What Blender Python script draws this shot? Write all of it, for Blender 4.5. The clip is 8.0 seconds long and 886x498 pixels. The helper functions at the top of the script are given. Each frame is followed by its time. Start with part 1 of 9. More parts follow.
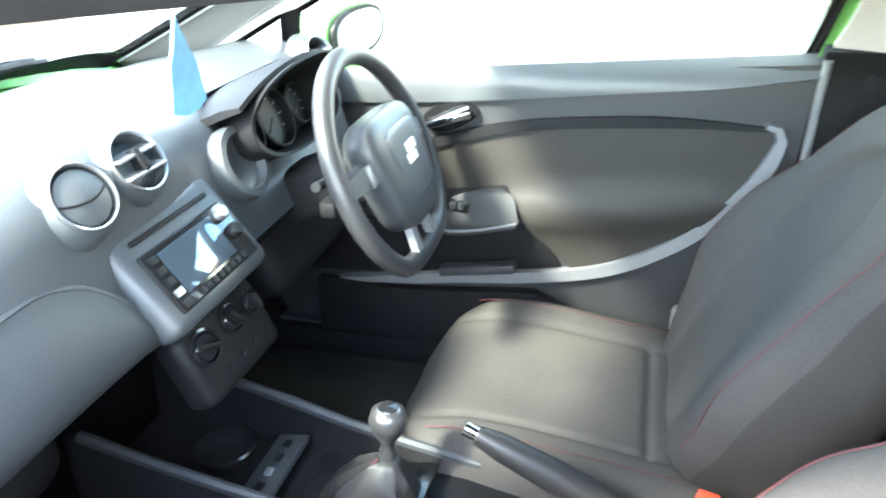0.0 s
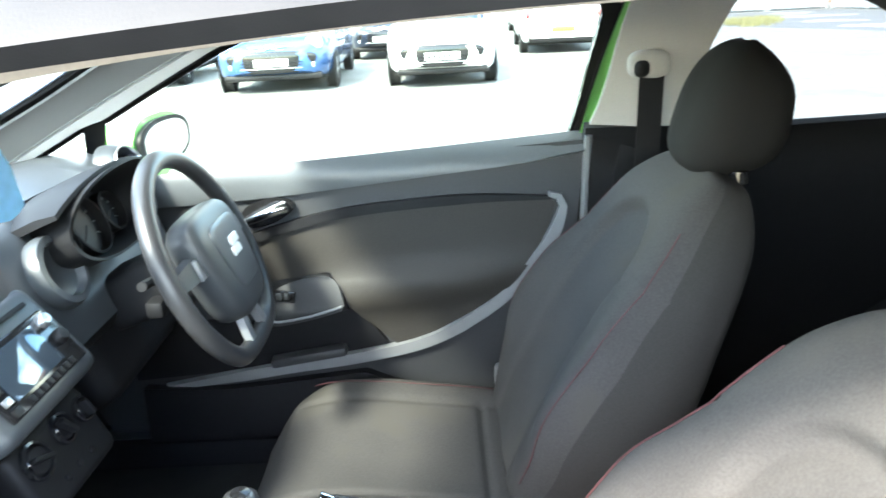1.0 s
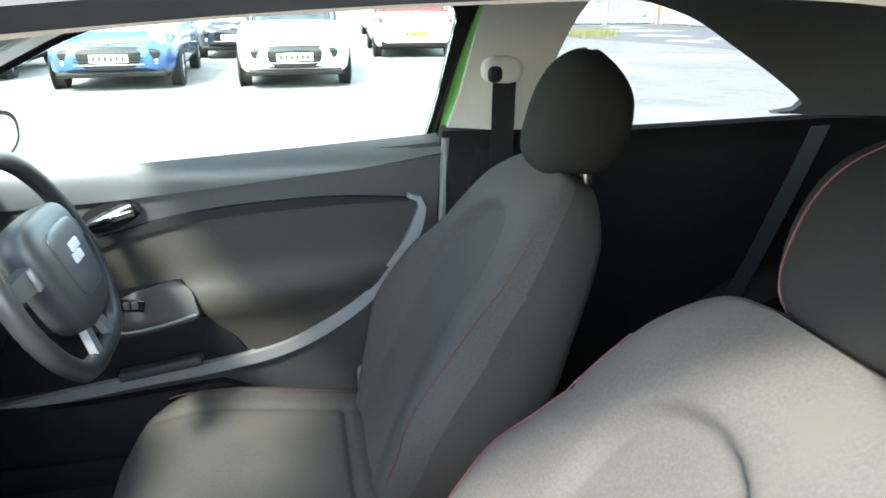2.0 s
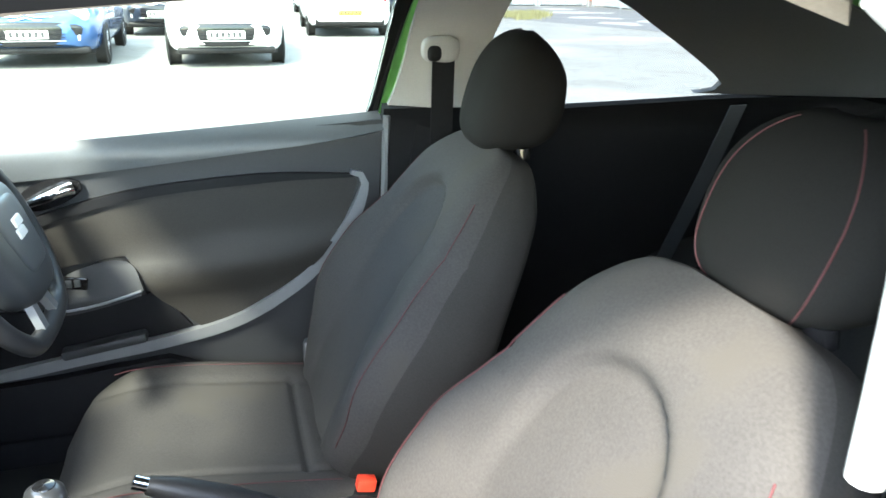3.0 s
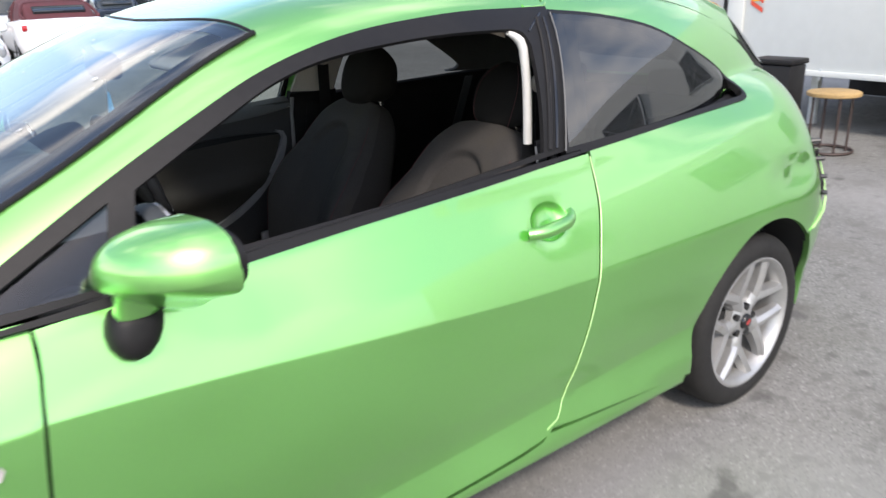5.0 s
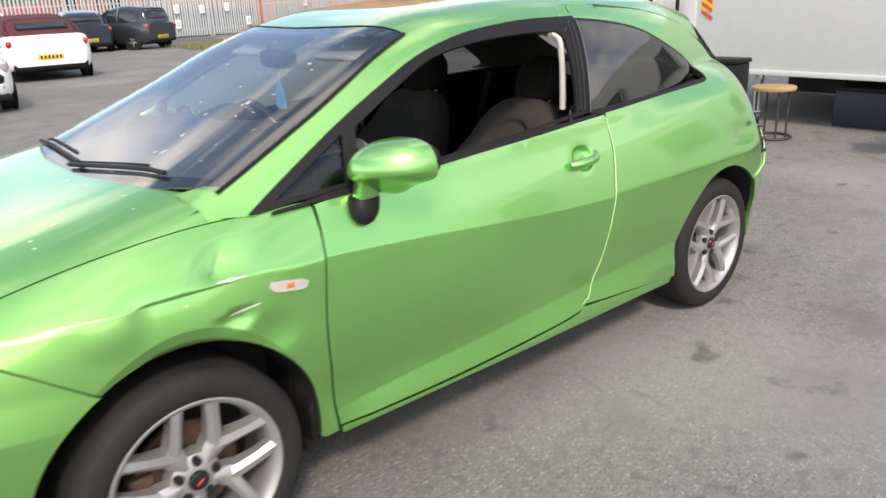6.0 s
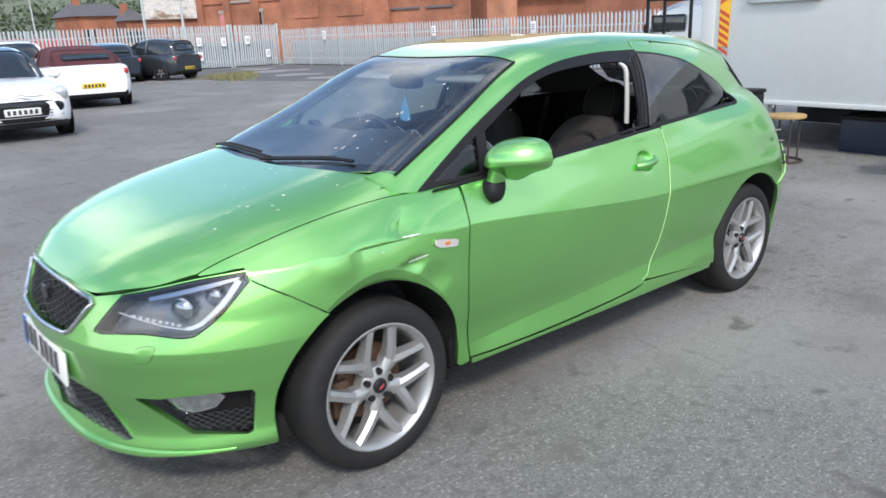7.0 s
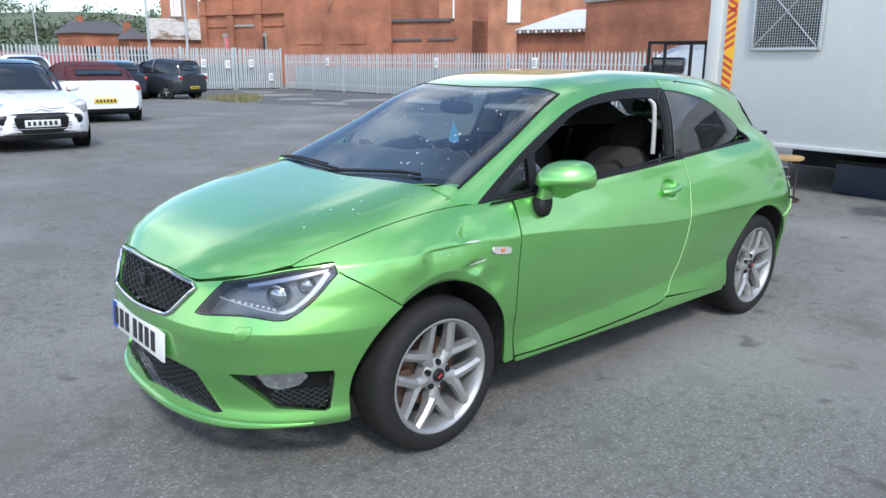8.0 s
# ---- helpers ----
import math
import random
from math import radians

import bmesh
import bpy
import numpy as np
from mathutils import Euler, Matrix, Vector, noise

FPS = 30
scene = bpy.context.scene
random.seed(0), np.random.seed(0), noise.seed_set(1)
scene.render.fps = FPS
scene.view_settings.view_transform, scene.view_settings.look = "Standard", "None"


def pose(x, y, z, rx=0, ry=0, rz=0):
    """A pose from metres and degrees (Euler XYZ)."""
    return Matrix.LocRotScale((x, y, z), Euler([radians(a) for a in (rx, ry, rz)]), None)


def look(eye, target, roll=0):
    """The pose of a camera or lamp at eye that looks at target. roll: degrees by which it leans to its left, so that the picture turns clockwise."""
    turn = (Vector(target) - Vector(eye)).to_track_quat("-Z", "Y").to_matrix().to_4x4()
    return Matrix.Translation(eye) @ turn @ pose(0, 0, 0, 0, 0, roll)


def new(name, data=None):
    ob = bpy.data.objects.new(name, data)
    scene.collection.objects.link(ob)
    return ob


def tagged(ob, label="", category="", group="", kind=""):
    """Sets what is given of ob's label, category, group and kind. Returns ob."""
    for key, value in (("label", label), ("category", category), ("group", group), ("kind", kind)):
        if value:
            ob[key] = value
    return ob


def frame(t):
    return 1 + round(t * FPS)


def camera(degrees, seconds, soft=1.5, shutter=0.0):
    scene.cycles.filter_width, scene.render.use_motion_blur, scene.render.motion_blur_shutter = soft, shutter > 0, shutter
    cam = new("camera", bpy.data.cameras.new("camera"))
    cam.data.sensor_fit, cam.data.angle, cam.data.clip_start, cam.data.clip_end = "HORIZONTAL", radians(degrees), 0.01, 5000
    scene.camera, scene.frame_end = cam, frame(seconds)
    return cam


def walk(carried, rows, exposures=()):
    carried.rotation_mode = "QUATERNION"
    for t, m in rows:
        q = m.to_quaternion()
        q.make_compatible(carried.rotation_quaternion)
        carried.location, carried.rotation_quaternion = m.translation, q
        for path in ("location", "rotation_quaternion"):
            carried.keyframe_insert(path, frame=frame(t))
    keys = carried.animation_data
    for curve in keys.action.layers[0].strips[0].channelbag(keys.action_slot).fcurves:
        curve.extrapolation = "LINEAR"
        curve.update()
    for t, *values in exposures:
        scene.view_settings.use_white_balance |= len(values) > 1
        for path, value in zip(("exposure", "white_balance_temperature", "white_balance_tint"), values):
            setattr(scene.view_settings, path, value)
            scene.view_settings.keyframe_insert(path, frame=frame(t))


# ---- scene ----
cam = camera(62.0, 8.0, shutter=0.4)
PATH = [
    (0, (-1.313, 0.73, 1.297), (-0.824, -0.996, 0.412), -1.9),
    (0.5, (-1.323, 0.81, 1.29), (-1.077, -1.04, 0.571), -2.4),
    (1, (-1.312, 0.827, 1.288), (-1.304, -1.067, 0.643), -2.9),
    (1.5, (-1.306, 0.83, 1.287), (-1.528, -1.054, 0.652), -1.6),
    (1.7, (-1.305, 0.83, 1.286), (-1.601, -1.044, 0.651), -1.0),
    (3, (-1.281, 0.882, 1.289), (-1.818, -0.916, 0.596), 0.8),
    (3.5, (-1.207, 1.151, 1.321), (-1.87, -0.616, 0.66), 0.0),
    (4, (-0.991, 1.425, 1.347), (-1.815, -0.272, 0.683), -0.9),
    (4.5, (-0.694, 1.699, 1.37), (-1.692, 0.102, 0.697), -1.7),
    (5.8, (0.376, 2.31, 1.428), (-0.882, 0.906, 0.759), -2.1),
    (6, (0.546, 2.399, 1.429), (-0.69, 0.968, 0.779), -2.6),
    (6.5, (0.969, 2.526, 1.433), (-0.302, 1.106, 0.826), -2.2),
    (7, (1.307, 2.673, 1.455), (0.06, 1.216, 0.887), -2.2),
    (7.5, (1.551, 2.764, 1.46), (0.298, 1.295, 0.939), -0.5),
    (8, (1.717, 2.745, 1.455), (0.43, 1.294, 0.965), 0.4),
]
walk(cam, [(t, look(eye, target, roll)) for t, eye, target, roll in PATH],
     [(0, 5.2, 6550, 3), (0.5, 4.95, 6550, 3), (1.0, 4.5, 6500, 3), (1.5, 4.2, 6450, 3), (2.2, 4.2, 6550, 3), (3.0, 4.2, 6550, 3), (3.5, 3.9, 6600, 5), (4.0, 2.92, 6600, 9), (4.5, 1.76, 6700, 17), (5.2, 1.22, 6900, 12), (6.0, 1.03, 7450, 13), (6.5, 0.95, 7350, 12), (7.0, 0.89, 6400, 9), (7.5, 0.80, 6100, 8), (8.0, 0.78, 6050, 8)])

# ---- daylight ----
SUN = Vector((0.55, 0.88, 1.0)).normalized()
world = bpy.data.worlds.new("world")
scene.world = world
world.use_nodes = True
wn = world.node_tree
sky = wn.nodes.new("ShaderNodeTexSky")
sky.sky_type, sky.sun_disc = "NISHITA", False
sky.sun_elevation, sky.sun_rotation = math.asin(SUN.z), math.atan2(SUN.x, SUN.y)
sky.air_density, sky.dust_density, sky.ozone_density = 1.0, 1.2, 2.0
# thin broken cloud, drifting over the whole sky alike
wcoord = wn.nodes.new("ShaderNodeTexCoord")
wmap = wn.nodes.new("ShaderNodeMapping")
wmap.inputs["Scale"].default_value = (1.0, 1.3, 2.0)
wnoise = wn.nodes.new("ShaderNodeTexNoise")
wnoise.inputs["Scale"].default_value, wnoise.inputs["Detail"].default_value = 1.7, 5
wramp = wn.nodes.new("ShaderNodeValToRGB")
wramp.color_ramp.elements[0].position, wramp.color_ramp.elements[1].position = 0.48, 0.68
wmix = wn.nodes.new("ShaderNodeMixRGB")
wmix.inputs[2].default_value = (8.6, 8.4, 8.2, 1)
wn.links.new(wcoord.outputs["Generated"], wmap.inputs[0])
wn.links.new(wmap.outputs[0], wnoise.inputs["Vector"])
wn.links.new(wnoise.outputs["Fac"], wramp.inputs[0])
wn.links.new(wramp.outputs[0], wmix.inputs[0])
wn.links.new(sky.outputs[0], wmix.inputs[1])
wn.links.new(wmix.outputs[0], wn.nodes["Background"].inputs["Color"])
wn.nodes["Background"].inputs["Strength"].default_value = 0.158
sun = new("sun", bpy.data.lights.new("sun", "SUN"))
sun.data.energy, sun.data.angle, sun.data.color = 1.5, radians(8.0), (1.0, 0.93, 0.84)
sun.matrix_world = look((0, 0, 20), Vector((0, 0, 20)) - SUN)
from mathutils.geometry import delaunay_2d_cdt


# ---- materials ----
def mat(name, colour, rough=0.5, metal=0.0, vary=0.12, grain=40.0, patch=3.0, bump=0.0, bump_scale=200.0, coat=0.0, spec=0.5, stain=None, stain_at=0.6):
    """A surface with colour variation at two scales and a fine relief. grain, patch, bump_scale: per metre."""
    m = bpy.data.materials.new(name)
    m.use_nodes = True
    nt = m.node_tree
    p = nt.nodes["Principled BSDF"]
    p.inputs["Metallic"].default_value, p.inputs["Coat Weight"].default_value = metal, coat
    p.inputs["Coat Roughness"].default_value, p.inputs["Specular IOR Level"].default_value = 0.04, spec
    tc = nt.nodes.new("ShaderNodeTexCoord")
    fine, wide = nt.nodes.new("ShaderNodeTexNoise"), nt.nodes.new("ShaderNodeTexNoise")
    fine.inputs["Scale"].default_value, wide.inputs["Scale"].default_value = grain, patch
    fine.inputs["Detail"].default_value, wide.inputs["Detail"].default_value = 4, 5
    add = nt.nodes.new("ShaderNodeMath")
    add.operation = "ADD"
    for n in (fine, wide):
        nt.links.new(tc.outputs["Object"], n.inputs["Vector"])
    nt.links.new(fine.outputs["Fac"], add.inputs[0])
    nt.links.new(wide.outputs["Fac"], add.inputs[1])
    ramp = nt.nodes.new("ShaderNodeMapRange")
    ramp.inputs["From Min"].default_value, ramp.inputs["From Max"].default_value = 0.6, 1.4
    ramp.inputs["To Min"].default_value, ramp.inputs["To Max"].default_value = 1 - vary, 1 + vary
    nt.links.new(add.outputs[0], ramp.inputs["Value"])
    mul = nt.nodes.new("ShaderNodeVectorMath")
    mul.operation = "SCALE"
    mul.inputs[0].default_value = colour
    nt.links.new(ramp.outputs[0], mul.inputs["Scale"])
    out = mul.outputs[0]
    if stain:
        mask = nt.nodes.new("ShaderNodeMapRange")
        mask.inputs["From Min"].default_value, mask.inputs["From Max"].default_value = stain_at, stain_at + 0.12
        nt.links.new(wide.outputs["Fac"], mask.inputs["Value"])
        mix = nt.nodes.new("ShaderNodeMixRGB")
        mix.inputs[2].default_value = (*stain, 1)
        nt.links.new(mask.outputs[0], mix.inputs[0])
        nt.links.new(out, mix.inputs[1])
        out = mix.outputs[0]
    nt.links.new(out, p.inputs["Base Color"])
    rr = nt.nodes.new("ShaderNodeMapRange")
    rr.inputs["From Min"].default_value, rr.inputs["From Max"].default_value = 0.3, 0.7
    rr.inputs["To Min"].default_value, rr.inputs["To Max"].default_value = max(0.0, rough * 0.85), min(1.0, rough * 1.15)
    nt.links.new(wide.outputs["Fac"], rr.inputs["Value"])
    nt.links.new(rr.outputs[0], p.inputs["Roughness"])
    if bump:
        bn, bp = nt.nodes.new("ShaderNodeTexNoise"), nt.nodes.new("ShaderNodeBump")
        bn.inputs["Scale"].default_value, bn.inputs["Detail"].default_value = bump_scale, 3
        bp.inputs["Strength"].default_value, bp.inputs["Distance"].default_value = bump, 0.3 / bump_scale
        nt.links.new(tc.outputs["Object"], bn.inputs["Vector"])
        nt.links.new(bn.outputs["Fac"], bp.inputs["Height"])
        nt.links.new(bp.outputs[0], p.inputs["Normal"])
    return m


def glass(name, tint, gloss=1.0, rough=0.0, veil=0.0, face=0.05):
    """Thin glass: light passes straight through, tinted, and the surface mirrors more at a slant. face: share mirrored head-on."""
    m = bpy.data.materials.new(name)
    m.use_nodes = True
    nt = m.node_tree
    nt.nodes.remove(nt.nodes["Principled BSDF"])
    tr, gl, mix, lw, pw, fr = (nt.nodes.new("ShaderNode" + k) for k in ("BsdfTransparent", "BsdfGlossy", "MixShader", "LayerWeight", "Math", "MapRange"))
    tr.inputs[0].default_value = (*tint, 1)
    gl.inputs["Color"].default_value, gl.inputs["Roughness"].default_value = (gloss, gloss, gloss, 1), rough
    lw.inputs["Blend"].default_value, pw.operation, pw.inputs[1].default_value = 0.5, "POWER", 5.0
    fr.inputs["To Min"].default_value = face
    nt.links.new(lw.outputs["Facing"], pw.inputs[0])
    nt.links.new(pw.outputs[0], fr.inputs[0])
    nt.links.new(fr.outputs[0], mix.inputs[0])
    nt.links.new(tr.outputs[0], mix.inputs[1])
    nt.links.new(gl.outputs[0], mix.inputs[2])
    last = mix
    # thin white diffuse film that paints a veil of glare over the glass
    if veil:
        df, dm = nt.nodes.new("ShaderNodeBsdfDiffuse"), nt.nodes.new("ShaderNodeMixShader")
        df.inputs[0].default_value = (0.75, 0.78, 0.80, 1)
        dn, dr, tc = nt.nodes.new("ShaderNodeTexNoise"), nt.nodes.new("ShaderNodeMapRange"), nt.nodes.new("ShaderNodeTexCoord")
        dn.inputs["Scale"].default_value, dn.inputs["Detail"].default_value = 3.0, 6
        dr.inputs["From Min"].default_value, dr.inputs["From Max"].default_value = 0.3, 0.7
        dr.inputs["To Min"].default_value, dr.inputs["To Max"].default_value = veil * 0.6, veil * 1.4
        nt.links.new(tc.outputs["Object"], dn.inputs["Vector"])
        nt.links.new(dn.outputs[0], dr.inputs[0])
        nt.links.new(dr.outputs[0], dm.inputs[0])
        nt.links.new(mix.outputs[0], dm.inputs[1])
        nt.links.new(df.outputs[0], dm.inputs[2])
        last = dm
    nt.links.new(last.outputs[0], nt.nodes["Material Output"].inputs[0])
    return m


def glow(name, colour, strength):
    m = bpy.data.materials.new(name)
    m.use_nodes = True
    p = m.node_tree.nodes["Principled BSDF"]
    p.inputs["Base Color"].default_value = (*colour, 1)
    p.inputs["Emission Color"].default_value, p.inputs["Emission Strength"].default_value = (*colour, 1), strength
    return m


PAINT = mat("green_metallic_paint", (0.222, 0.575, 0.142), 0.37, 0.84, 0.05, 900, 2, coat=1.0, spec=1.0)
PAINT.node_tree.nodes["Principled BSDF"].inputs["Coat Roughness"].default_value = 0.03
PAINT.node_tree.nodes["Principled BSDF"].inputs["Coat IOR"].default_value = 1.75
# paler than the body paint: sunlight on panel edges put into the colour
EDGE_PAINT = mat("lit_edge_paint", (0.46, 0.74, 0.30), 0.45, 0.2, 0.12, 300, 9)
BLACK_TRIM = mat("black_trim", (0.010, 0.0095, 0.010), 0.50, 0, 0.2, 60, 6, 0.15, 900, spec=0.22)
GLOSS_BLACK = mat("gloss_black", (0.012, 0.012, 0.013), 0.12, 0, 0.1, 30, 5)
RUBBER = mat("tyre_rubber", (0.0155, 0.015, 0.0145), 0.75, 0, 0.3, 50, 8, 0.3, 300, spec=0.3, stain=(0.026, 0.024, 0.022), stain_at=0.62)
ALLOY = mat("alloy_silver", (0.40, 0.40, 0.395), 0.42, 0.7, 0.08, 60, 9, stain=(0.36, 0.34, 0.31), stain_at=0.62)
CHROME = mat("chrome", (0.75, 0.76, 0.78), 0.12, 1.0, 0.03)
RUST = mat("rusty_steel", (0.10, 0.055, 0.035), 0.7, 0.3, 0.35, 60, 12)
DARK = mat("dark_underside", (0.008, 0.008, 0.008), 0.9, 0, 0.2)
WHITE = mat("white_plastic", (0.75, 0.75, 0.73), 0.45, 0, 0.04)
CLEAR = glass("clear_glass", (0.86, 0.90, 0.88))
SCREEN = glass("windscreen_glass", (0.70, 0.76, 0.755), veil=0.004, face=0.14)
TINT = glass("tinted_glass", (0.06, 0.066, 0.065), veil=0.002, face=0.10)
DOOR_GLASS = glass("door_glass", (0.60, 0.67, 0.60), veil=0.004, face=0.05)
FAR_TINT = glass("lightly_tinted_glass", (0.30, 0.32, 0.315), veil=0.004, face=0.06)
LAMP_LENS = glass("lamp_lens", (0.93, 0.94, 0.95))


# ---- modelling tools ----
def mesh(name, verts, faces, material, parent=None, label="", smooth=True, normals=None):
    me = bpy.data.meshes.new(name)
    me.from_pydata([tuple(v) for v in verts], [], faces)
    me.materials.append(material)
    me.validate()
    if smooth:
        me.shade_smooth()
    if normals is not None and len(normals) == len(me.vertices):
        me.normals_split_custom_set_from_vertices([tuple(n) for n in normals])
    ob = new(name, me)
    ob.parent = parent
    return tagged(ob, label)


def part(name, bm, material, parent, label="", smooth=True, angle=40):
    """Links a bmesh as one mesh object under a thing or a part."""
    me = bpy.data.meshes.new(name)
    bm.normal_update()
    if smooth:
        lim = radians(angle)
        for e in bm.edges:
            if len(e.link_faces) == 2 and e.calc_face_angle(0) > lim:
                e.smooth = False
        for f in bm.faces:
            f.smooth = True
    bm.to_mesh(me)
    bm.free()
    me.materials.append(material)
    ob = new(name, me)
    ob.parent = parent
    return tagged(ob, label)


def thing(name, label, category, at=None, group="", kind=""):
    ob = new(name)
    ob.empty_display_size = 0.1
    if at is not None:
        ob.matrix_basis = at
    return tagged(ob, label, category, group, kind)


def box(bm, size, at=(0, 0, 0), bevel=0.0, seg=2, turn=None):
    """Adds a box of that size, centred at at, turned by the matrix turn."""
    r = bmesh.ops.create_cube(bm, size=1.0)
    vs = r["verts"]
    m = Matrix.Translation(at) @ (turn or Matrix()) @ Matrix.Diagonal((*size, 1))
    bmesh.ops.transform(bm, matrix=m, verts=vs)
    if bevel:
        es = list({e for v in vs for e in v.link_edges})
        bmesh.ops.bevel(bm, geom=es, offset=bevel, segments=seg, affect="EDGES", profile=0.5)


def boxed(size, at=(0, 0, 0), bevel=0.0, seg=2, turn=None):
    bm = bmesh.new()
    box(bm, size, at, bevel, seg, turn)
    return bm


def cyl(bm, r1, r2, h, m, n=24, caps=True):
    """A cone or cylinder along the matrix's z, from its origin to height h."""
    bmesh.ops.create_cone(bm, cap_ends=caps, segments=n, radius1=r1, radius2=r2, depth=h, matrix=m @ Matrix.Translation((0, 0, h / 2)))


def aim(a, b):
    """A matrix at a whose z runs towards b."""
    d = Vector(b) - Vector(a)
    return Matrix.Translation(a) @ d.to_track_quat("Z", "Y").to_matrix().to_4x4()


def rod(bm, a, b, r, n=10, r2=None):
    cyl(bm, r, r if r2 is None else r2, (Vector(b) - Vector(a)).length, aim(a, b), n)


def tube(bm, pts, r, n=10, closed=False):
    """A round bar along points; r: one radius or a function of 0..1."""
    pts = [Vector(p) for p in pts]
    rings, k = [], len(pts)
    up = Vector((0.13, 0.21, 0.97))
    for i, p in enumerate(pts):
        d = (pts[(i + 1) % k] - pts[i - 1]) if closed else (pts[min(i + 1, k - 1)] - pts[max(i - 1, 0)])
        s = d.cross(up).normalized()
        u = s.cross(d).normalized()
        rr = r(i / max(1, k - 1)) if callable(r) else r
        rings.append([bm.verts.new(p + rr * (math.cos(a) * s + math.sin(a) * u)) for a in (2 * math.pi * j / n for j in range(n))])
    for i in range(k if closed else k - 1):
        a, b = rings[i], rings[(i + 1) % k]
        for j in range(n):
            bm.faces.new((a[j], a[(j + 1) % n], b[(j + 1) % n], b[j]))
    if not closed:
        bm.faces.new(rings[0][::-1])
        bm.faces.new(rings[-1])


def lathe(bm, profile, m=None, n=40, closed=False):
    """Turns (radius, height) pairs round the matrix's z."""
    m = m or Matrix()
    rings = [[bm.verts.new(m @ Vector((r * math.cos(a), r * math.sin(a), h))) for a in (2 * math.pi * j / n for j in range(n))] for r, h in profile]
    k = len(rings)
    for i in range(k if closed else k - 1):
        a, b = rings[i], rings[(i + 1) % k]
        for j in range(n):
            bm.faces.new((a[j], a[(j + 1) % n], b[(j + 1) % n], b[j]))


def curve2(*pts, step=0.03):
    """Dense points along a smooth open curve through 2-D points."""
    pts = [np.array(p, float) for p in pts]
    out = []
    for i in range(len(pts) - 1):
        p0, p1, p2, p3 = pts[max(i - 1, 0)], pts[i], pts[i + 1], pts[min(i + 2, len(pts) - 1)]
        n = max(1, int(round(np.linalg.norm(p2 - p1) / step)))
        for j in range(n):
            t = j / n
            out.append(tuple(0.5 * (2 * p1 + (p2 - p0) * t + (2 * p0 - 5 * p1 + 4 * p2 - p3) * t * t + (3 * p1 - p0 - 3 * p2 + p3) * t ** 3)))
    return out + [tuple(pts[-1])]


def joined(*runs):
    """One closed outline from runs of points, dropping doubled ends."""
    out = []
    for r in runs:
        for p in r:
            if not out or math.dist(p, out[-1]) > 1e-4:
                out.append(tuple(p))
    if math.dist(out[0], out[-1]) < 1e-4:
        out.pop()
    return out


def within(p, poly):
    x, y = p
    hit = False
    j = len(poly) - 1
    for i in range(len(poly)):
        (xi, yi), (xj, yj) = poly[i], poly[j]
        if (yi > y) != (yj > y) and x < (xj - xi) * (y - yi) / (yj - yi) + xi:
            hit = not hit
        j = i
    return hit


def inset(poly, d):
    """Moves a closed outline inwards by d (outwards where negative)."""
    area = sum(poly[i - 1][0] * poly[i][1] - poly[i][0] * poly[i - 1][1] for i in range(len(poly)))
    sgn, out, n = (1 if area > 0 else -1), [], len(poly)
    for i in range(n):
        (ax, ay), (px, py), (bx, by) = poly[i - 1], poly[i], poly[(i + 1) % n]
        e1, e2 = np.array((px - ax, py - ay)), np.array((bx - px, by - py))
        e1, e2 = e1 / (np.linalg.norm(e1) + 1e-9), e2 / (np.linalg.norm(e2) + 1e-9)
        nrm = np.array((-e1[1] - e2[1], e1[0] + e2[0])) * sgn
        k = max(1.1, np.linalg.norm(nrm))
        nrm = nrm / (np.linalg.norm(nrm) + 1e-9) * (2 / k)
        out.append((px + nrm[0] * d, py + nrm[1] * d))
    return out


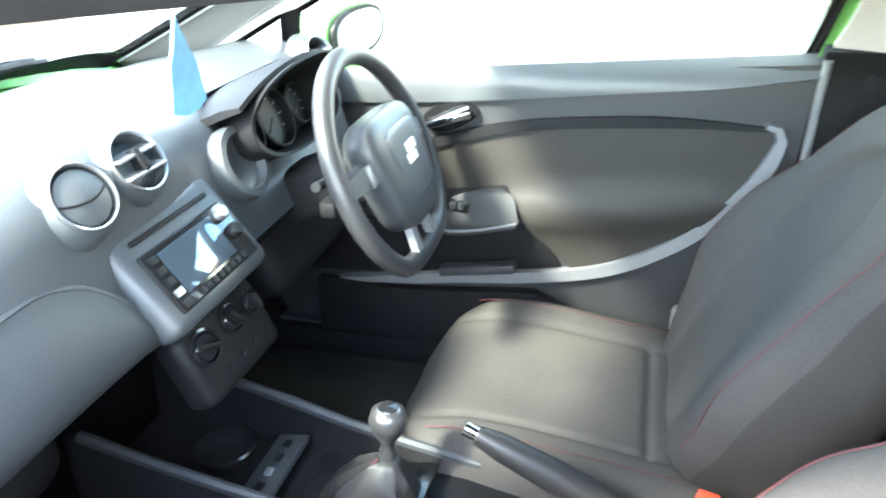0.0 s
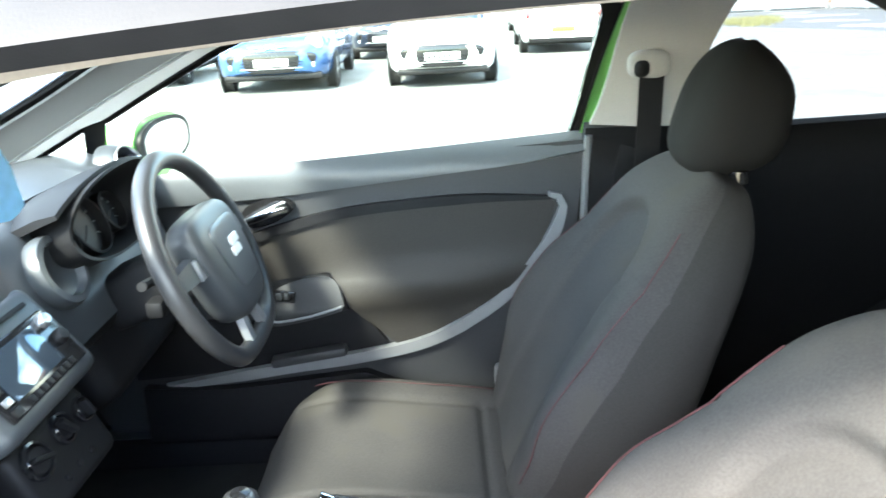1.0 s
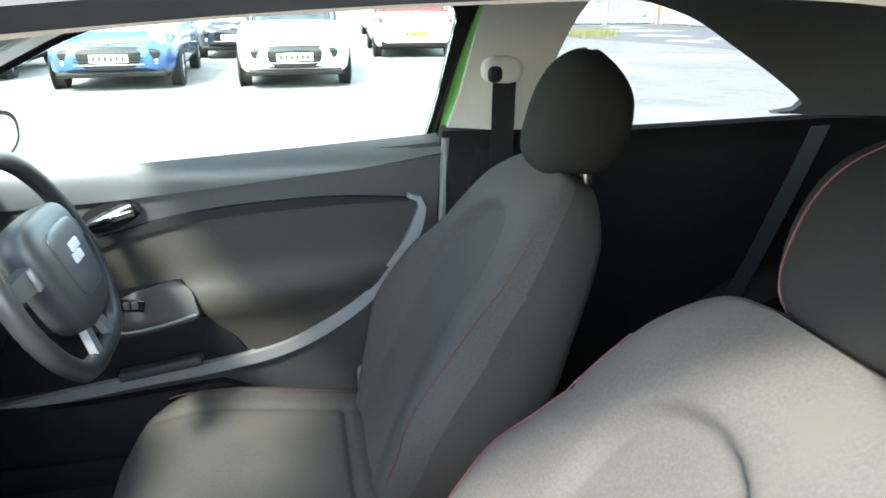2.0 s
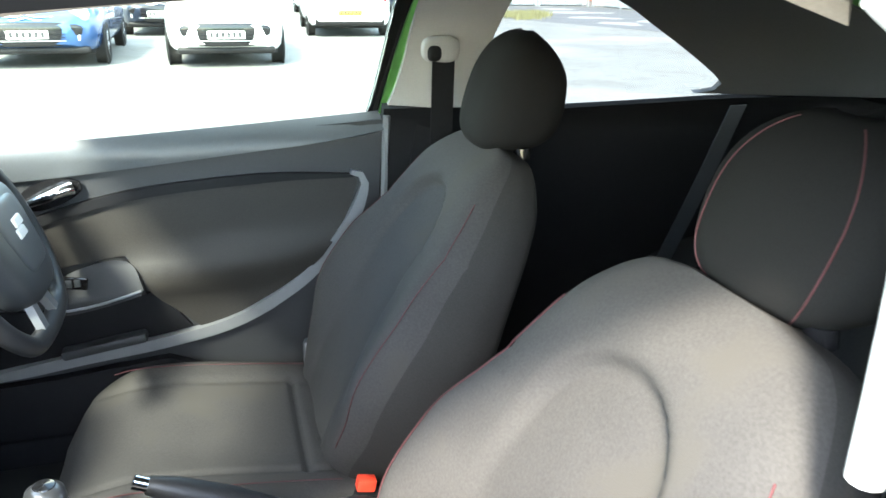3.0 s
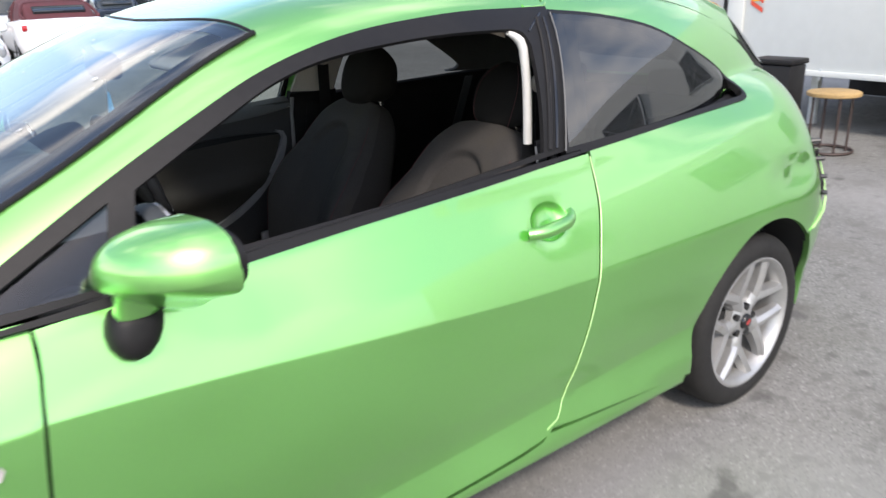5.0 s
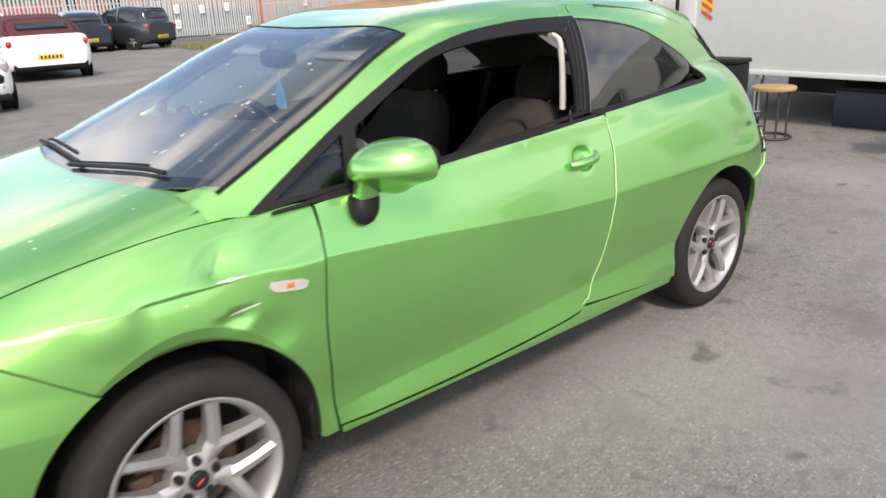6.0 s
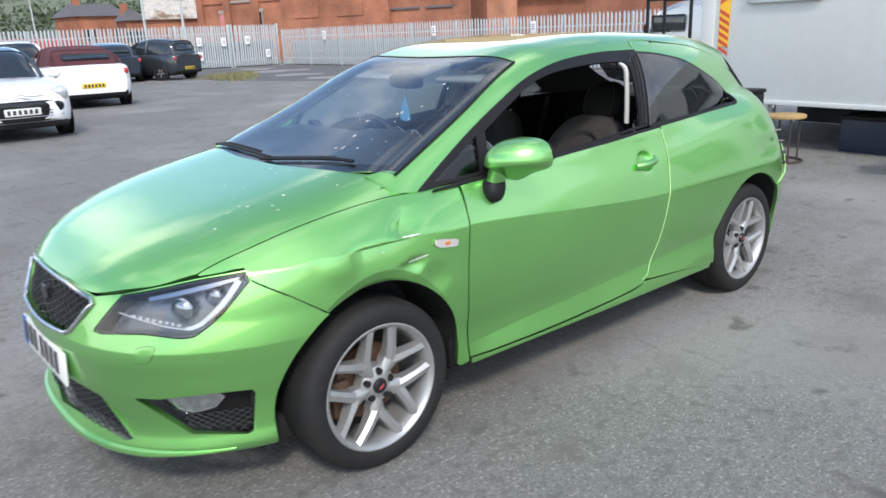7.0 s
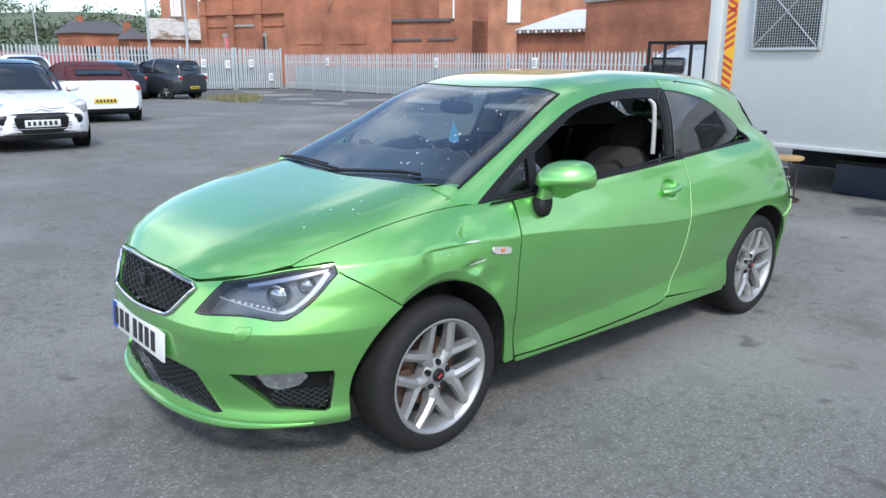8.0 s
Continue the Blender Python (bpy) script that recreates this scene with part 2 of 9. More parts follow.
def sheet(name, outline, f, material, parent, label="", step=0.04, holes=(), depth=0.014, gap=0.0, side=1, out=0.0, centre=(-1.2, 0, 0.6), back=False, folds=()):
    """A smooth panel: the outline (with holes) laid on the surface f(u, v), its edge folded inwards by depth. out: metres that it stands proud."""
    outline = inset(outline, gap) if gap else outline
    pts, edges = [], []
    for poly in (outline, *holes):
        k = len(pts)
        pts += [Vector(p) for p in poly]
        edges += [(k + i, k + (i + 1) % len(poly)) for i in range(len(poly))]
    border = np.array([tuple(p) for p in pts])
    for line in folds:
        k = None
        for q in line:
            if within(q, outline) and not any(within(q, h) for h in holes) and np.min((border[:, 0] - q[0]) ** 2 + (border[:, 1] - q[1]) ** 2) > 1e-5:
                pts.append(Vector(q))
                if k is not None:
                    edges.append((k, len(pts) - 1))
                k = len(pts) - 1
            else:
                k = None
    border = np.array([tuple(p) for p in pts])
    us, vs = [p[0] for p in outline], [p[1] for p in outline]
    for a in np.arange(min(us) + step / 2, max(us), step):
        for b in np.arange(min(vs) + step / 2, max(vs), step):
            if np.min((border[:, 0] - a) ** 2 + (border[:, 1] - b) ** 2) > (0.55 * step) ** 2 and within((a, b), outline) and not any(within((a, b), h) for h in holes):
                pts.append(Vector((a, b)))
    cdt = delaunay_2d_cdt(pts, edges, [], 0, 1e-6)
    uv, tris = cdt[0], []
    for t in cdt[2]:
        c = (sum(uv[i][0] for i in t) / 3, sum(uv[i][1] for i in t) / 3)
        if within(c, outline) and not any(within(c, h) for h in holes):
            tris.append(tuple(t))
    verts, norms, e = [], [], 2e-3
    mid = Vector(centre)
    for u, v in uv:
        p = Vector(f(u, v))
        du, dv = Vector(f(u + e, v)) - Vector(f(u - e, v)), Vector(f(u, v + e)) - Vector(f(u, v - e))
        n = du.cross(dv)
        n = n.normalized() if n.length > 1e-12 else Vector((0, 0, 1))
        if n.dot(p - mid) < 0:
            n = -n
        verts.append(p + n * out)
        norms.append(n)
    faces, count = [], {}
    for a, b, c in tris:
        if (verts[b] - verts[a]).cross(verts[c] - verts[a]).dot(norms[a] + norms[b] + norms[c]) < 0:
            b, c = c, b
        faces.append((a, b, c))
        for i, j in ((a, b), (b, c), (c, a)):
            count[(i, j)] = count.get((i, j), 0) + 1
    rim = {}
    n0 = len(verts)
    if back:
        verts += [verts[i] - norms[i] * depth for i in range(n0)]
        norms += [-norms[i] for i in range(n0)]
        faces += [(c + n0, b + n0, a + n0) for a, b, c in faces]
    for (i, j) in list(count):
        if (j, i) not in count:
            for k in (i, j):
                if k not in rim:
                    rim[k] = (len(verts), len(verts) + 1)
                    verts += [verts[k], verts[k] - norms[k] * depth]
                    norms += [Vector(), Vector()]
            w = (verts[j] - verts[i]).cross(norms[i]).normalized()
            for k in (*rim[i], *rim[j]):
                norms[k] = norms[k] + w
            faces.append((rim[j][0], rim[i][0], rim[i][1], rim[j][1]))
    if side < 0:
        verts = [Vector((v.x, -v.y, v.z)) for v in verts]
        norms = [Vector((v.x, -v.y, v.z)) for v in norms]
        faces = [tuple(reversed(t)) for t in faces]
    return mesh(name, verts, faces, material, parent, label, True, norms)


def loft(bm, rows, closed=True, caps=True):
    vs = [[bm.verts.new(p) for p in r] for r in rows]
    n = len(vs[0])
    for a, b in zip(vs, vs[1:]):
        for j in range(n if closed else n - 1):
            bm.faces.new((a[j], a[(j + 1) % n], b[(j + 1) % n], b[j]))
    if caps:
        bm.faces.new(vs[0][::-1])
        bm.faces.new(vs[-1])
    bmesh.ops.recalc_face_normals(bm, faces=bm.faces)


def sq(c, k):
    return math.copysign(abs(c) ** k, c)


def blob(bm, centre, size, k=0.55, nu=28, nv=16, shape=None):
    """A pillow-like solid: a squared-off ball. shape(x, y, z) may push a unit point."""
    rows = []
    for i in range(1, nv):
        a = math.pi * (i / nv - 0.5)
        rows.append([(sq(math.cos(a), k) * sq(math.cos(b), k), sq(math.cos(a), k) * sq(math.sin(b), k), sq(math.sin(a), k)) for b in (2 * math.pi * j / nu for j in range(nu))])
    out = []
    for r in rows:
        rr = []
        for p in r:
            p = shape(*p) if shape else p
            rr.append(Vector(centre) + Vector((p[0] * size[0], p[1] * size[1], p[2] * size[2])))
        out.append(rr)
    loft(bm, out)
# ---- car body: smooth form laws in the car's own axes (front axle x = 0, forward +x, left +y) ----
def spl(*pts):
    """A smooth curve through (x, value) pairs; straight beyond the ends."""
    xs = [p[0] for p in pts]
    ys = [p[1] for p in pts]
    n = len(xs)
    d = [(ys[i + 1] - ys[i]) / (xs[i + 1] - xs[i]) for i in range(n - 1)]
    m = [d[0]] + [0.0 if d[i - 1] * d[i] <= 0 else 2 * d[i - 1] * d[i] / (d[i - 1] + d[i]) for i in range(1, n - 1)] + [d[-1]]

    def f(x):
        if x <= xs[0]:
            return ys[0] + m[0] * (x - xs[0])
        if x >= xs[-1]:
            return ys[-1] + m[-1] * (x - xs[-1])
        i = 0
        while x > xs[i + 1]:
            i += 1
        h = xs[i + 1] - xs[i]
        t = (x - xs[i]) / h
        return ((2 * t ** 3 - 3 * t * t + 1) * ys[i] + (t ** 3 - 2 * t * t + t) * h * m[i]
                + (-2 * t ** 3 + 3 * t * t) * ys[i + 1] + (t ** 3 - t * t) * h * m[i + 1])
    return f


XF = -0.10      # the nose rounds off ahead of this station
XR = -2.55      # the tail rounds off behind this one
crease_z = spl((-3.2, 0.70), (-1.9, 0.695), (-1.5, 0.705), (-1.07, 0.737), (-0.68, 0.772), (-0.38, 0.792), (0.0, 0.80), (0.4, 0.785), (0.65, 0.72), (0.78, 0.65))
crease_y = spl((-3.2, 0.80), (-2.55, 0.838), (-2.3, 0.842), (-1.5, 0.832), (-1.0, 0.824), (-0.4, 0.81), (0.0, 0.815), (0.4, 0.81))
dome_z = spl((-3.2, 1.10), (-1.5, 1.10), (-0.6, 1.08), (-0.2, 1.02), (0.1, 0.965), (0.4, 0.898), (0.65, 0.812), (0.76, 0.735), (0.80, 0.70))
lower_y = spl((0.12, -0.09), (0.20, -0.055), (0.25, -0.034), (0.37, -0.026), (0.48, -0.002), (0.60, 0.010), (0.72, 0.006), (0.80, 0.0))
foot_z = spl((-2.3, 0.415), (-2.0, 0.405), (-1.63, 0.382), (-1.15, 0.356), (-0.74, 0.338), (-0.45, 0.320))   # the fold above the sill
dome_p = spl((-3.2, 7.2), (-1.0, 7.2), (-0.3, 6.0), (0.6, 5.0))
belt_z = spl((-3.0, 1.06), (-2.66, 1.035), (-1.7, 0.99), (-1.0, 0.962), (-0.25, 0.915), (0.0, 0.90))
belt_y = spl((-3.2, 0.40), (-2.66, 0.575), (-2.2, 0.665), (-1.7, 0.712), (-1.0, 0.733), (-0.25, 0.722), (0.0, 0.70))
roof_z = spl((-3.3, 0.80), (-3.1, 1.04), (-2.8, 1.325), (-2.3, 1.40), (-1.6, 1.425), (-1.15, 1.40), (-0.9, 1.345), (-0.5, 1.175), (-0.1, 1.0), (0.1, 0.91))
GH_P = 6.4
nose_x = spl((0.12, 0.66), (0.17, 0.76), (0.22, 0.805), (0.30, 0.80), (0.42, 0.825), (0.52, 0.828), (0.60, 0.81), (0.70, 0.775), (0.78, 0.71), (0.85, 0.60))
NOSE_N = 2.7
tail_x = spl((0.15, -3.05), (0.25, -3.18), (0.45, -3.21), (0.60, -3.20), (0.68, -3.14), (0.85, -3.12), (1.0, -3.08))


def side_y(x, z):
    """Half width of the lower body and shoulders on the straight part of the side."""
    zk, yk = crease_z(x), crease_y(x)
    if z <= zk:
        y = yk + lower_y(z) - lower_y(zk)
        if -2.3 < x < -0.38:
            y += 0.026 * min(1.0, max(0.0, (foot_z(x) - z) / 0.10)) * min(1.0, (-0.38 - x) / 0.15) * min(1.0, (x + 2.3) / 0.2)
        return y
    top = dome_z(x)
    return yk * max(0.0, (top - z) / (top - zk)) ** (1 / dome_p(x))


def ledge(z):
    """The folded edge round the bumper below the lamps, and the lip at its foot."""
    return 0.008 * max(0.0, 1 - abs(z - 0.572) / (0.085 if z > 0.572 else 0.10)) + 0.010 * max(0.0, 1 - abs(z - 0.240) / 0.045)


def ring(s, z):
    """A point round the whole lower body at height z. s: 0 the middle of the nose, 1 the front corner's end (x = XF), 2 the rear corner's start, 3 the middle of the tail."""
    if s < 1:
        a, b = s * math.pi / 2, side_y(XF, min(z, crease_z(XF)))
        lip = ledge(z) * min(1.0, (1 - s) / 0.3)
        return Vector((XF + (nose_x(z) + lip - XF) * math.cos(a) ** (2 / NOSE_N), (b + lip) * max(math.sin(a), 0) ** (2 / NOSE_N), z))
    if s <= 2:
        x = XF + (XR - XF) * (s - 1)
        return Vector((x, side_y(x, z), z))
    a, b = (3 - s) * math.pi / 2, side_y(XR, z)
    return Vector((XR + (tail_x(z) - XR) * max(math.cos(a), 0) ** (2 / 3.0), b * max(math.sin(a), 0) ** (2 / 3.0), z))


def half_y(x, z):
    """Half width of the lower body at (x, z), nose and tail included."""
    if x > XF:
        r = (x - XF) / (nose_x(z) - XF)
        return 0.0 if r >= 1 else side_y(XF, min(z, crease_z(XF))) * (1 - r ** NOSE_N) ** (1 / NOSE_N)
    if x < XR:
        r = (x - XR) / (tail_x(z) - XR)
        return 0.0 if r >= 1 else side_y(XR, z) * (1 - r ** 3.0) ** (1 / 3.0)
    return side_y(x, z)


def body_y(x, z):
    """Half width with the domed shoulder above the crease, nose and tail included."""
    zk = crease_z(x)
    if z <= zk or x < XF:
        return half_y(x, z)
    return half_y(x, zk) * max(0.0, (dome_z(x) - z) / (dome_z(x) - zk)) ** (1 / dome_p(x))


def hood_z(x, y):
    """Height of bonnet and wing tops."""
    zk, top = crease_z(x), dome_z(x)
    yk = crease_y(x) if x < XF else max(half_y(x, zk), 0.05)
    return top - (top - zk) * min(1.5, abs(y) / yk) ** dome_p(x)


def glass_y(x, z):
    """Half width of the cabin above the belt."""
    top, b = roof_z(x), belt_z(x)
    return belt_y(x) * max(0.0, (top - z) / (top - b)) ** (1 / GH_P)


def roof_h(x, y):
    """Height of roof, windscreen and pillars over (x, y)."""
    top, b = roof_z(x), belt_z(x)
    return top - (top - b) * (abs(y) / belt_y(x)) ** GH_P


def skin_y(x, z):
    """Side and cabin blended into one skin, for the rear quarters."""
    a = body_y(x, z)
    b = glass_y(x, max(z, belt_z(x) - 0.02)) if z < roof_z(x) else 0.0
    h = max(0.0, 1 - abs(a - b) / 0.05)
    return max(a, b) + 0.0125 * h * h

# ---- the green three-door hatchback: outer body ----
car = thing("car", "green metallic three-door hatchback with dented wing and open window", "car")


def on_side(x, z):
    return Vector((x, body_y(x, z), z))


def on_skin(x, z):
    return Vector((x, skin_y(x, z), z))


def on_cabin(x, z):
    return Vector((x, glass_y(x, z), z))


def on_hood(x, y):
    return Vector((x, y, hood_z(x, y)))


def on_roof(x, y):
    return Vector((x, y, roof_h(x, y)))


RING = 1.25     # metres of nose per unit of the ring's parameter


def on_ring(u, z):
    p = ring(abs(u) / RING, z)
    return p if u >= 0 else Vector((p.x, -p.y, p.z))


def ring_u(x, z):
    r = min(1.0, max(0.0, (x - XF) / (nose_x(z) - XF)))
    return RING * 2 / math.pi * math.acos(min(1.0, r ** (NOSE_N / 2)))


def arc(cx, cz, r, a0, a1, n=22):
    return [(cx + r * math.cos(radians(a0 + (a1 - a0) * i / n)), cz + r * math.sin(radians(a0 + (a1 - a0) * i / n))) for i in range(n + 1)]


def ding(x, z, cx, cz, rx, rz):
    """A smooth knock in the metal: 1 at its middle, 0 outside."""
    q = ((x - cx) / rx) ** 2 + ((z - cz) / rz) ** 2
    return (1 - q) ** 2 if q < 1 else 0.0


def knee(v, w):
    return min(1.0, max(0.0, v / w))


def arch_band(x, z):
    """The bevelled edge round the front wheel opening: metres that it turns in."""
    d, a = math.hypot(x, z - 0.305), math.degrees(math.atan2(z - 0.305, x))
    return 0.48 * max(0.0, 0.042 * math.exp(-((a - 95) / 34) ** 2) - (d - 0.368))


def fold_x(z):
    return -0.112 - 0.76 * (z - 0.809)


def wing(x, z):
    p = on_side(x, z)
    p.y -= arch_band(x, z)
    return p


def dented(x, z):
    """The near front wing with its crumpled middle."""
    y = body_y(x, z) - arch_band(x, z)
    # sharp upright valley: a flat facet behind it, a steeper one ahead
    d = x - fold_x(z)
    y -= 0.018 * (max(0.0, 1 - d / 0.075) ** 1.5 if d > 0 else max(0.0, 1 + d / 0.125) ** 1.7) * knee(0.895 - z, 0.055) * knee(z - 0.804, 0.016)
    # hollow under the level crease, fading to its ends
    v = 0.806 - z
    y -= 0.013 * knee(v, 0.010) * math.exp(-max(0.0, v) / 0.055) * knee(0.095 - x, 0.05) * knee(x + 0.30, 0.24)
    y += 0.005 * ding(x, z, 0.14, 0.755, 0.08, 0.07)
    # scraped crease over the wheel and a soft knock behind it
    w = 0.706 - 0.13 * (x + 0.1) - z
    y -= 0.010 * knee(w + 0.014, 0.006) * ding(x, z, -0.145, 0.710, 0.075, 0.045)
    y -= 0.009 * ding(x, z, -0.245, 0.635, 0.085, 0.075)
    return Vector((x, y, z))


WING_FOLDS = [[(fold_x(z) + o, z) for z in np.arange(0.818, 0.912, 0.010)] for o in (-0.004, 0.0, 0.004)]
WING_FOLDS += [[(x, 0.806 - o) for x in np.arange(-0.40, 0.30, 0.010)] for o in (0.0, 0.006, 0.012)]
WING_FOLDS += [[(x, 0.720 - 0.13 * (x + 0.1) - o) for x in np.arange(-0.21, -0.07, 0.010)] for o in (0.0, 0.006)]
WING_FOLDS += [[((0.368 + o + 0.042 * math.exp(-((a - 95) / 34) ** 2)) * math.cos(radians(a)), 0.305 + (0.368 + o + 0.042 * math.exp(-((a - 95) / 34) ** 2)) * math.sin(radians(a))) for a in np.arange(62, 140, 2.0)] for o in (-0.0025, 0.0025)]


HOOD_SIDE = curve2((-0.229, 0.708), (-0.117, 0.697), (0.118, 0.682), (0.348, 0.66), (0.511, 0.62))
HOOD_FRONT = curve2((0.511, 0.62), (0.625, 0.525), (0.732, 0.345), (0.757, 0.15), (0.762, 0.0))
COWL = curve2((-0.03, 0.0), (-0.035, 0.2), (-0.095, 0.48), (-0.20, 0.635), (-0.229, 0.708))
hood_edge = joined(COWL, HOOD_SIDE, HOOD_FRONT)
hood_all = joined(hood_edge, [(x, -y) for x, y in reversed(hood_edge)])
sheet("bonnet", hood_all, on_hood, PAINT, car, "green bonnet", 0.04, depth=0.032, gap=0.0008, centre=(0.2, 0, 0))

FRONT_ARCH = (0.0, 0.305, 0.368)
REAR_ARCH = (-2.469, 0.305, 0.362)


def side_pair(name, outline, f, material, label="", far=None, **kw):
    a = sheet(name, outline, f, material, car, label, **kw)
    b = sheet(name, outline, far or f, material, car, label, side=-1, **kw)
    return a, b


# front wings
wing_line = joined([(x, hood_z(x, y)) for x, y in reversed(HOOD_SIDE)],
                   curve2((-0.229, hood_z(-0.229, 0.708)), (-0.255, 0.925), (-0.437, 0.928)),
                   curve2((-0.437, 0.928), (-0.43, 0.854), (-0.417, 0.79), (-0.395, 0.60), (-0.405, 0.45), (-0.425, 0.248)),
                   [(-0.385, 0.240)], arc(*FRONT_ARCH, 188, 60), curve2((0.184, 0.624), (0.296, 0.703), (0.395, 0.77), (0.400, 0.80), (0.455, 0.793), (0.511, 0.785)))
wing_near, wing_far = side_pair("front_wing", wing_line, dented, PAINT, "green front wing, creased and dented above the wheel", far=wing, step=0.013, gap=0.0016, folds=WING_FOLDS)

# scraped paint along the creases
SCRAPE = mat("scraped_primer", (0.55, 0.58, 0.52), 0.7, 0, 0.25, 200, 30)
for x0, z0, x1, z1, w in ((-0.115, 0.806, -0.195, 0.803, 0.0032), (-0.135, 0.716, -0.215, 0.727, 0.0036), (-0.03, 0.775, -0.037, 0.771, 0.003)):
    bm = bmesh.new()
    rows = []
    for t in np.linspace(0, 1, 12):
        x, z, h = x0 + (x1 - x0) * t, z0 + (z1 - z0) * t, w * math.sin(math.pi * min(0.97, max(0.03, t))) ** 0.5 * (1 + 0.3 * math.sin(17 * t))
        rows.append([dented(x, z - h) + Vector((0, 0.0012, 0)), dented(x, z + h) + Vector((0, 0.0012, 0))])
    loft(bm, rows, closed=False, caps=False)
    part("scrape", bm, SCRAPE, wing_near, "pale scraped streak in the paint")

def blend(a, b, w):
    """The larger of two heights, rounded where they meet."""
    h = max(0.0, 1 - abs(a - b) / w)
    return max(a, b) + 0.25 * w * h * h


# painted foot of the windscreen pillar
foot = joined([(-0.130, 0.590), (-0.170, 0.700), (-0.226, 0.712), (-0.275, 0.722), (-0.300, 0.690), (-0.240, 0.645), (-0.200, 0.615)])
side_pair("pillar_base", foot, lambda x, y: Vector((x, y, blend(hood_z(x, y) - 0.0035, roof_h(x, y) - 0.001, 0.022))), PAINT, "green foot of the windscreen pillar", step=0.015)

# doors
door_line = joined(curve2((-0.44, 0.922), (-0.432, 0.854), (-0.419, 0.79), (-0.397, 0.60), (-0.407, 0.45), (-0.427, 0.263)),
                   curve2((-0.427, 0.263), (-0.9, 0.263), (-1.42, 0.282), (-1.535, 0.318), (-1.572, 0.405), (-1.62, 0.577), (-1.67, 0.743), (-1.715, 0.876), (-1.731, 0.985)),
                   curve2(*[(x, belt_z(x) - 0.006) for x in (-1.731, -1.5, -1.2, -0.9, -0.6, -0.44)]))


def handle_dip(x, z):
    p = on_skin(x, z)
    q = ((x + 1.535) / 0.062) ** 2 + ((z - 0.858) / 0.045) ** 2
    p.y -= 0.024 * max(0.0, 1 - q ** 2) ** 1.5
    return p


door_skin, door_skin_far = side_pair("door_skin", door_line, handle_dip, PAINT, "green door with a moulded grab recess", step=0.028, gap=0.0026,
                                        folds=[[(x, f(x) + d) for x in np.arange(-1.70, -0.41, 0.025)] for f in (crease_z, foot_z) for d in (-0.003, 0.003)]
                                        + [[(-1.535 + k * 0.062 * math.cos(a), 0.858 + k * 0.045 * math.sin(a)) for a in np.linspace(0, 2 * math.pi, 37)] for k in (0.25, 0.5, 0.7, 0.85, 0.95, 1.02)])
doors = {}
for sgn, skin in ((1, door_skin), (-1, door_skin_far)):
    doors[sgn] = skin
    skin.name = "door"
    bm = bmesh.new()
    pts = [(-1.452 - 0.165 * t, sgn * (body_y(-1.452 - 0.165 * t, 0.858) + 0.034 - 0.034 * abs(2 * t - 0.85) ** 3), 0.847 + 0.016 * t) for t in (i / 12 for i in range(13))]
    tube(bm, pts, lambda t: 0.0130 + 0.004 * math.sin(math.pi * min(1, t * 1.1)), 12)
    part("door_handle", bm, PAINT, skin, "body-coloured pull handle")

# sills
sill_line = joined(curve2((-0.432, 0.244), (-0.434, 0.259), (-0.9, 0.259), (-1.42, 0.278), (-1.50, 0.302)), [(-1.60, 0.296), (-2.085, 0.262), (-2.08, 0.232), (-1.2, 0.236), (-0.44, 0.232)])
side_pair("sill", sill_line, on_side, PAINT, "green sill below the door", step=0.04, gap=0.002)

# rear quarters, with the rear pillars
front_foot = (REAR_ARCH[0] + REAR_ARCH[2] * math.cos(radians(-8)), REAR_ARCH[1] + REAR_ARCH[2] * math.sin(radians(-8)))
quarter_line = joined(curve2((-1.737, 0.995), (-1.72, 0.876), (-1.675, 0.743), (-1.625, 0.577), (-1.577, 0.405), (-1.541, 0.326), (-1.50, 0.311)),
                      [(-1.60, 0.300), front_foot], arc(*REAR_ARCH, -8, 135, 30),
                      curve2((-2.75, 0.572), (-2.83, 0.60), (-2.905, 0.622)), curve2((-2.905, 0.622), (-2.875, 0.68), (-2.868, 0.76), (-2.885, 0.84), (-2.935, 0.88), (-2.965, 0.93), (-2.93, 1.02)),
                      curve2((-2.93, 1.02), (-2.80, 1.13), (-2.62, 1.23), (-2.3, 1.325), (-2.0, 1.365), (-1.76, 1.378)),
                      [(-1.735, 1.335)])
for sgn in (1, -1):
    bm = bmesh.new()
    # bright shut line: sun on the rolled edge, painted as a pale tube
    tube(bm, [(x - 0.001, sgn * (skin_y(x, z) - 0.0008), z) for x, z in curve2((-1.731, 0.975), (-1.72, 0.876), (-1.675, 0.743), (-1.625, 0.577), (-1.577, 0.405), (-1.541, 0.326), (-1.50, 0.311))], 0.0021, 6)
    part("panel_edge", bm, EDGE_PAINT, car, "bright edge of the quarter panel, sun glint painted in")
QUARTER_GLASS = joined(curve2((-1.742, 1.318), (-1.926, 1.299), (-2.141, 1.258), (-2.317, 1.189), (-2.455, 1.126), (-2.535, 1.075)),
                       curve2((-2.535, 1.075), (-2.551, 1.060), (-2.553, 1.046), (-2.543, 1.034), (-2.52, 1.028), step=0.01), curve2((-2.52, 1.028), (-2.10, 1.013), (-1.66, 1.003)))
def knocked(x, z):
    """The near rear quarter with a soft knock ahead of the lamp."""
    p = on_skin(x, z)
    p.y -= 0.014 * ding(x, z, -2.66, 0.79, 0.20, 0.075) + 0.006 * knee(0.80 - 0.20 * (x + 2.66) - z, 0.012) * ding(x, z, -2.68, 0.78, 0.16, 0.06)
    return p


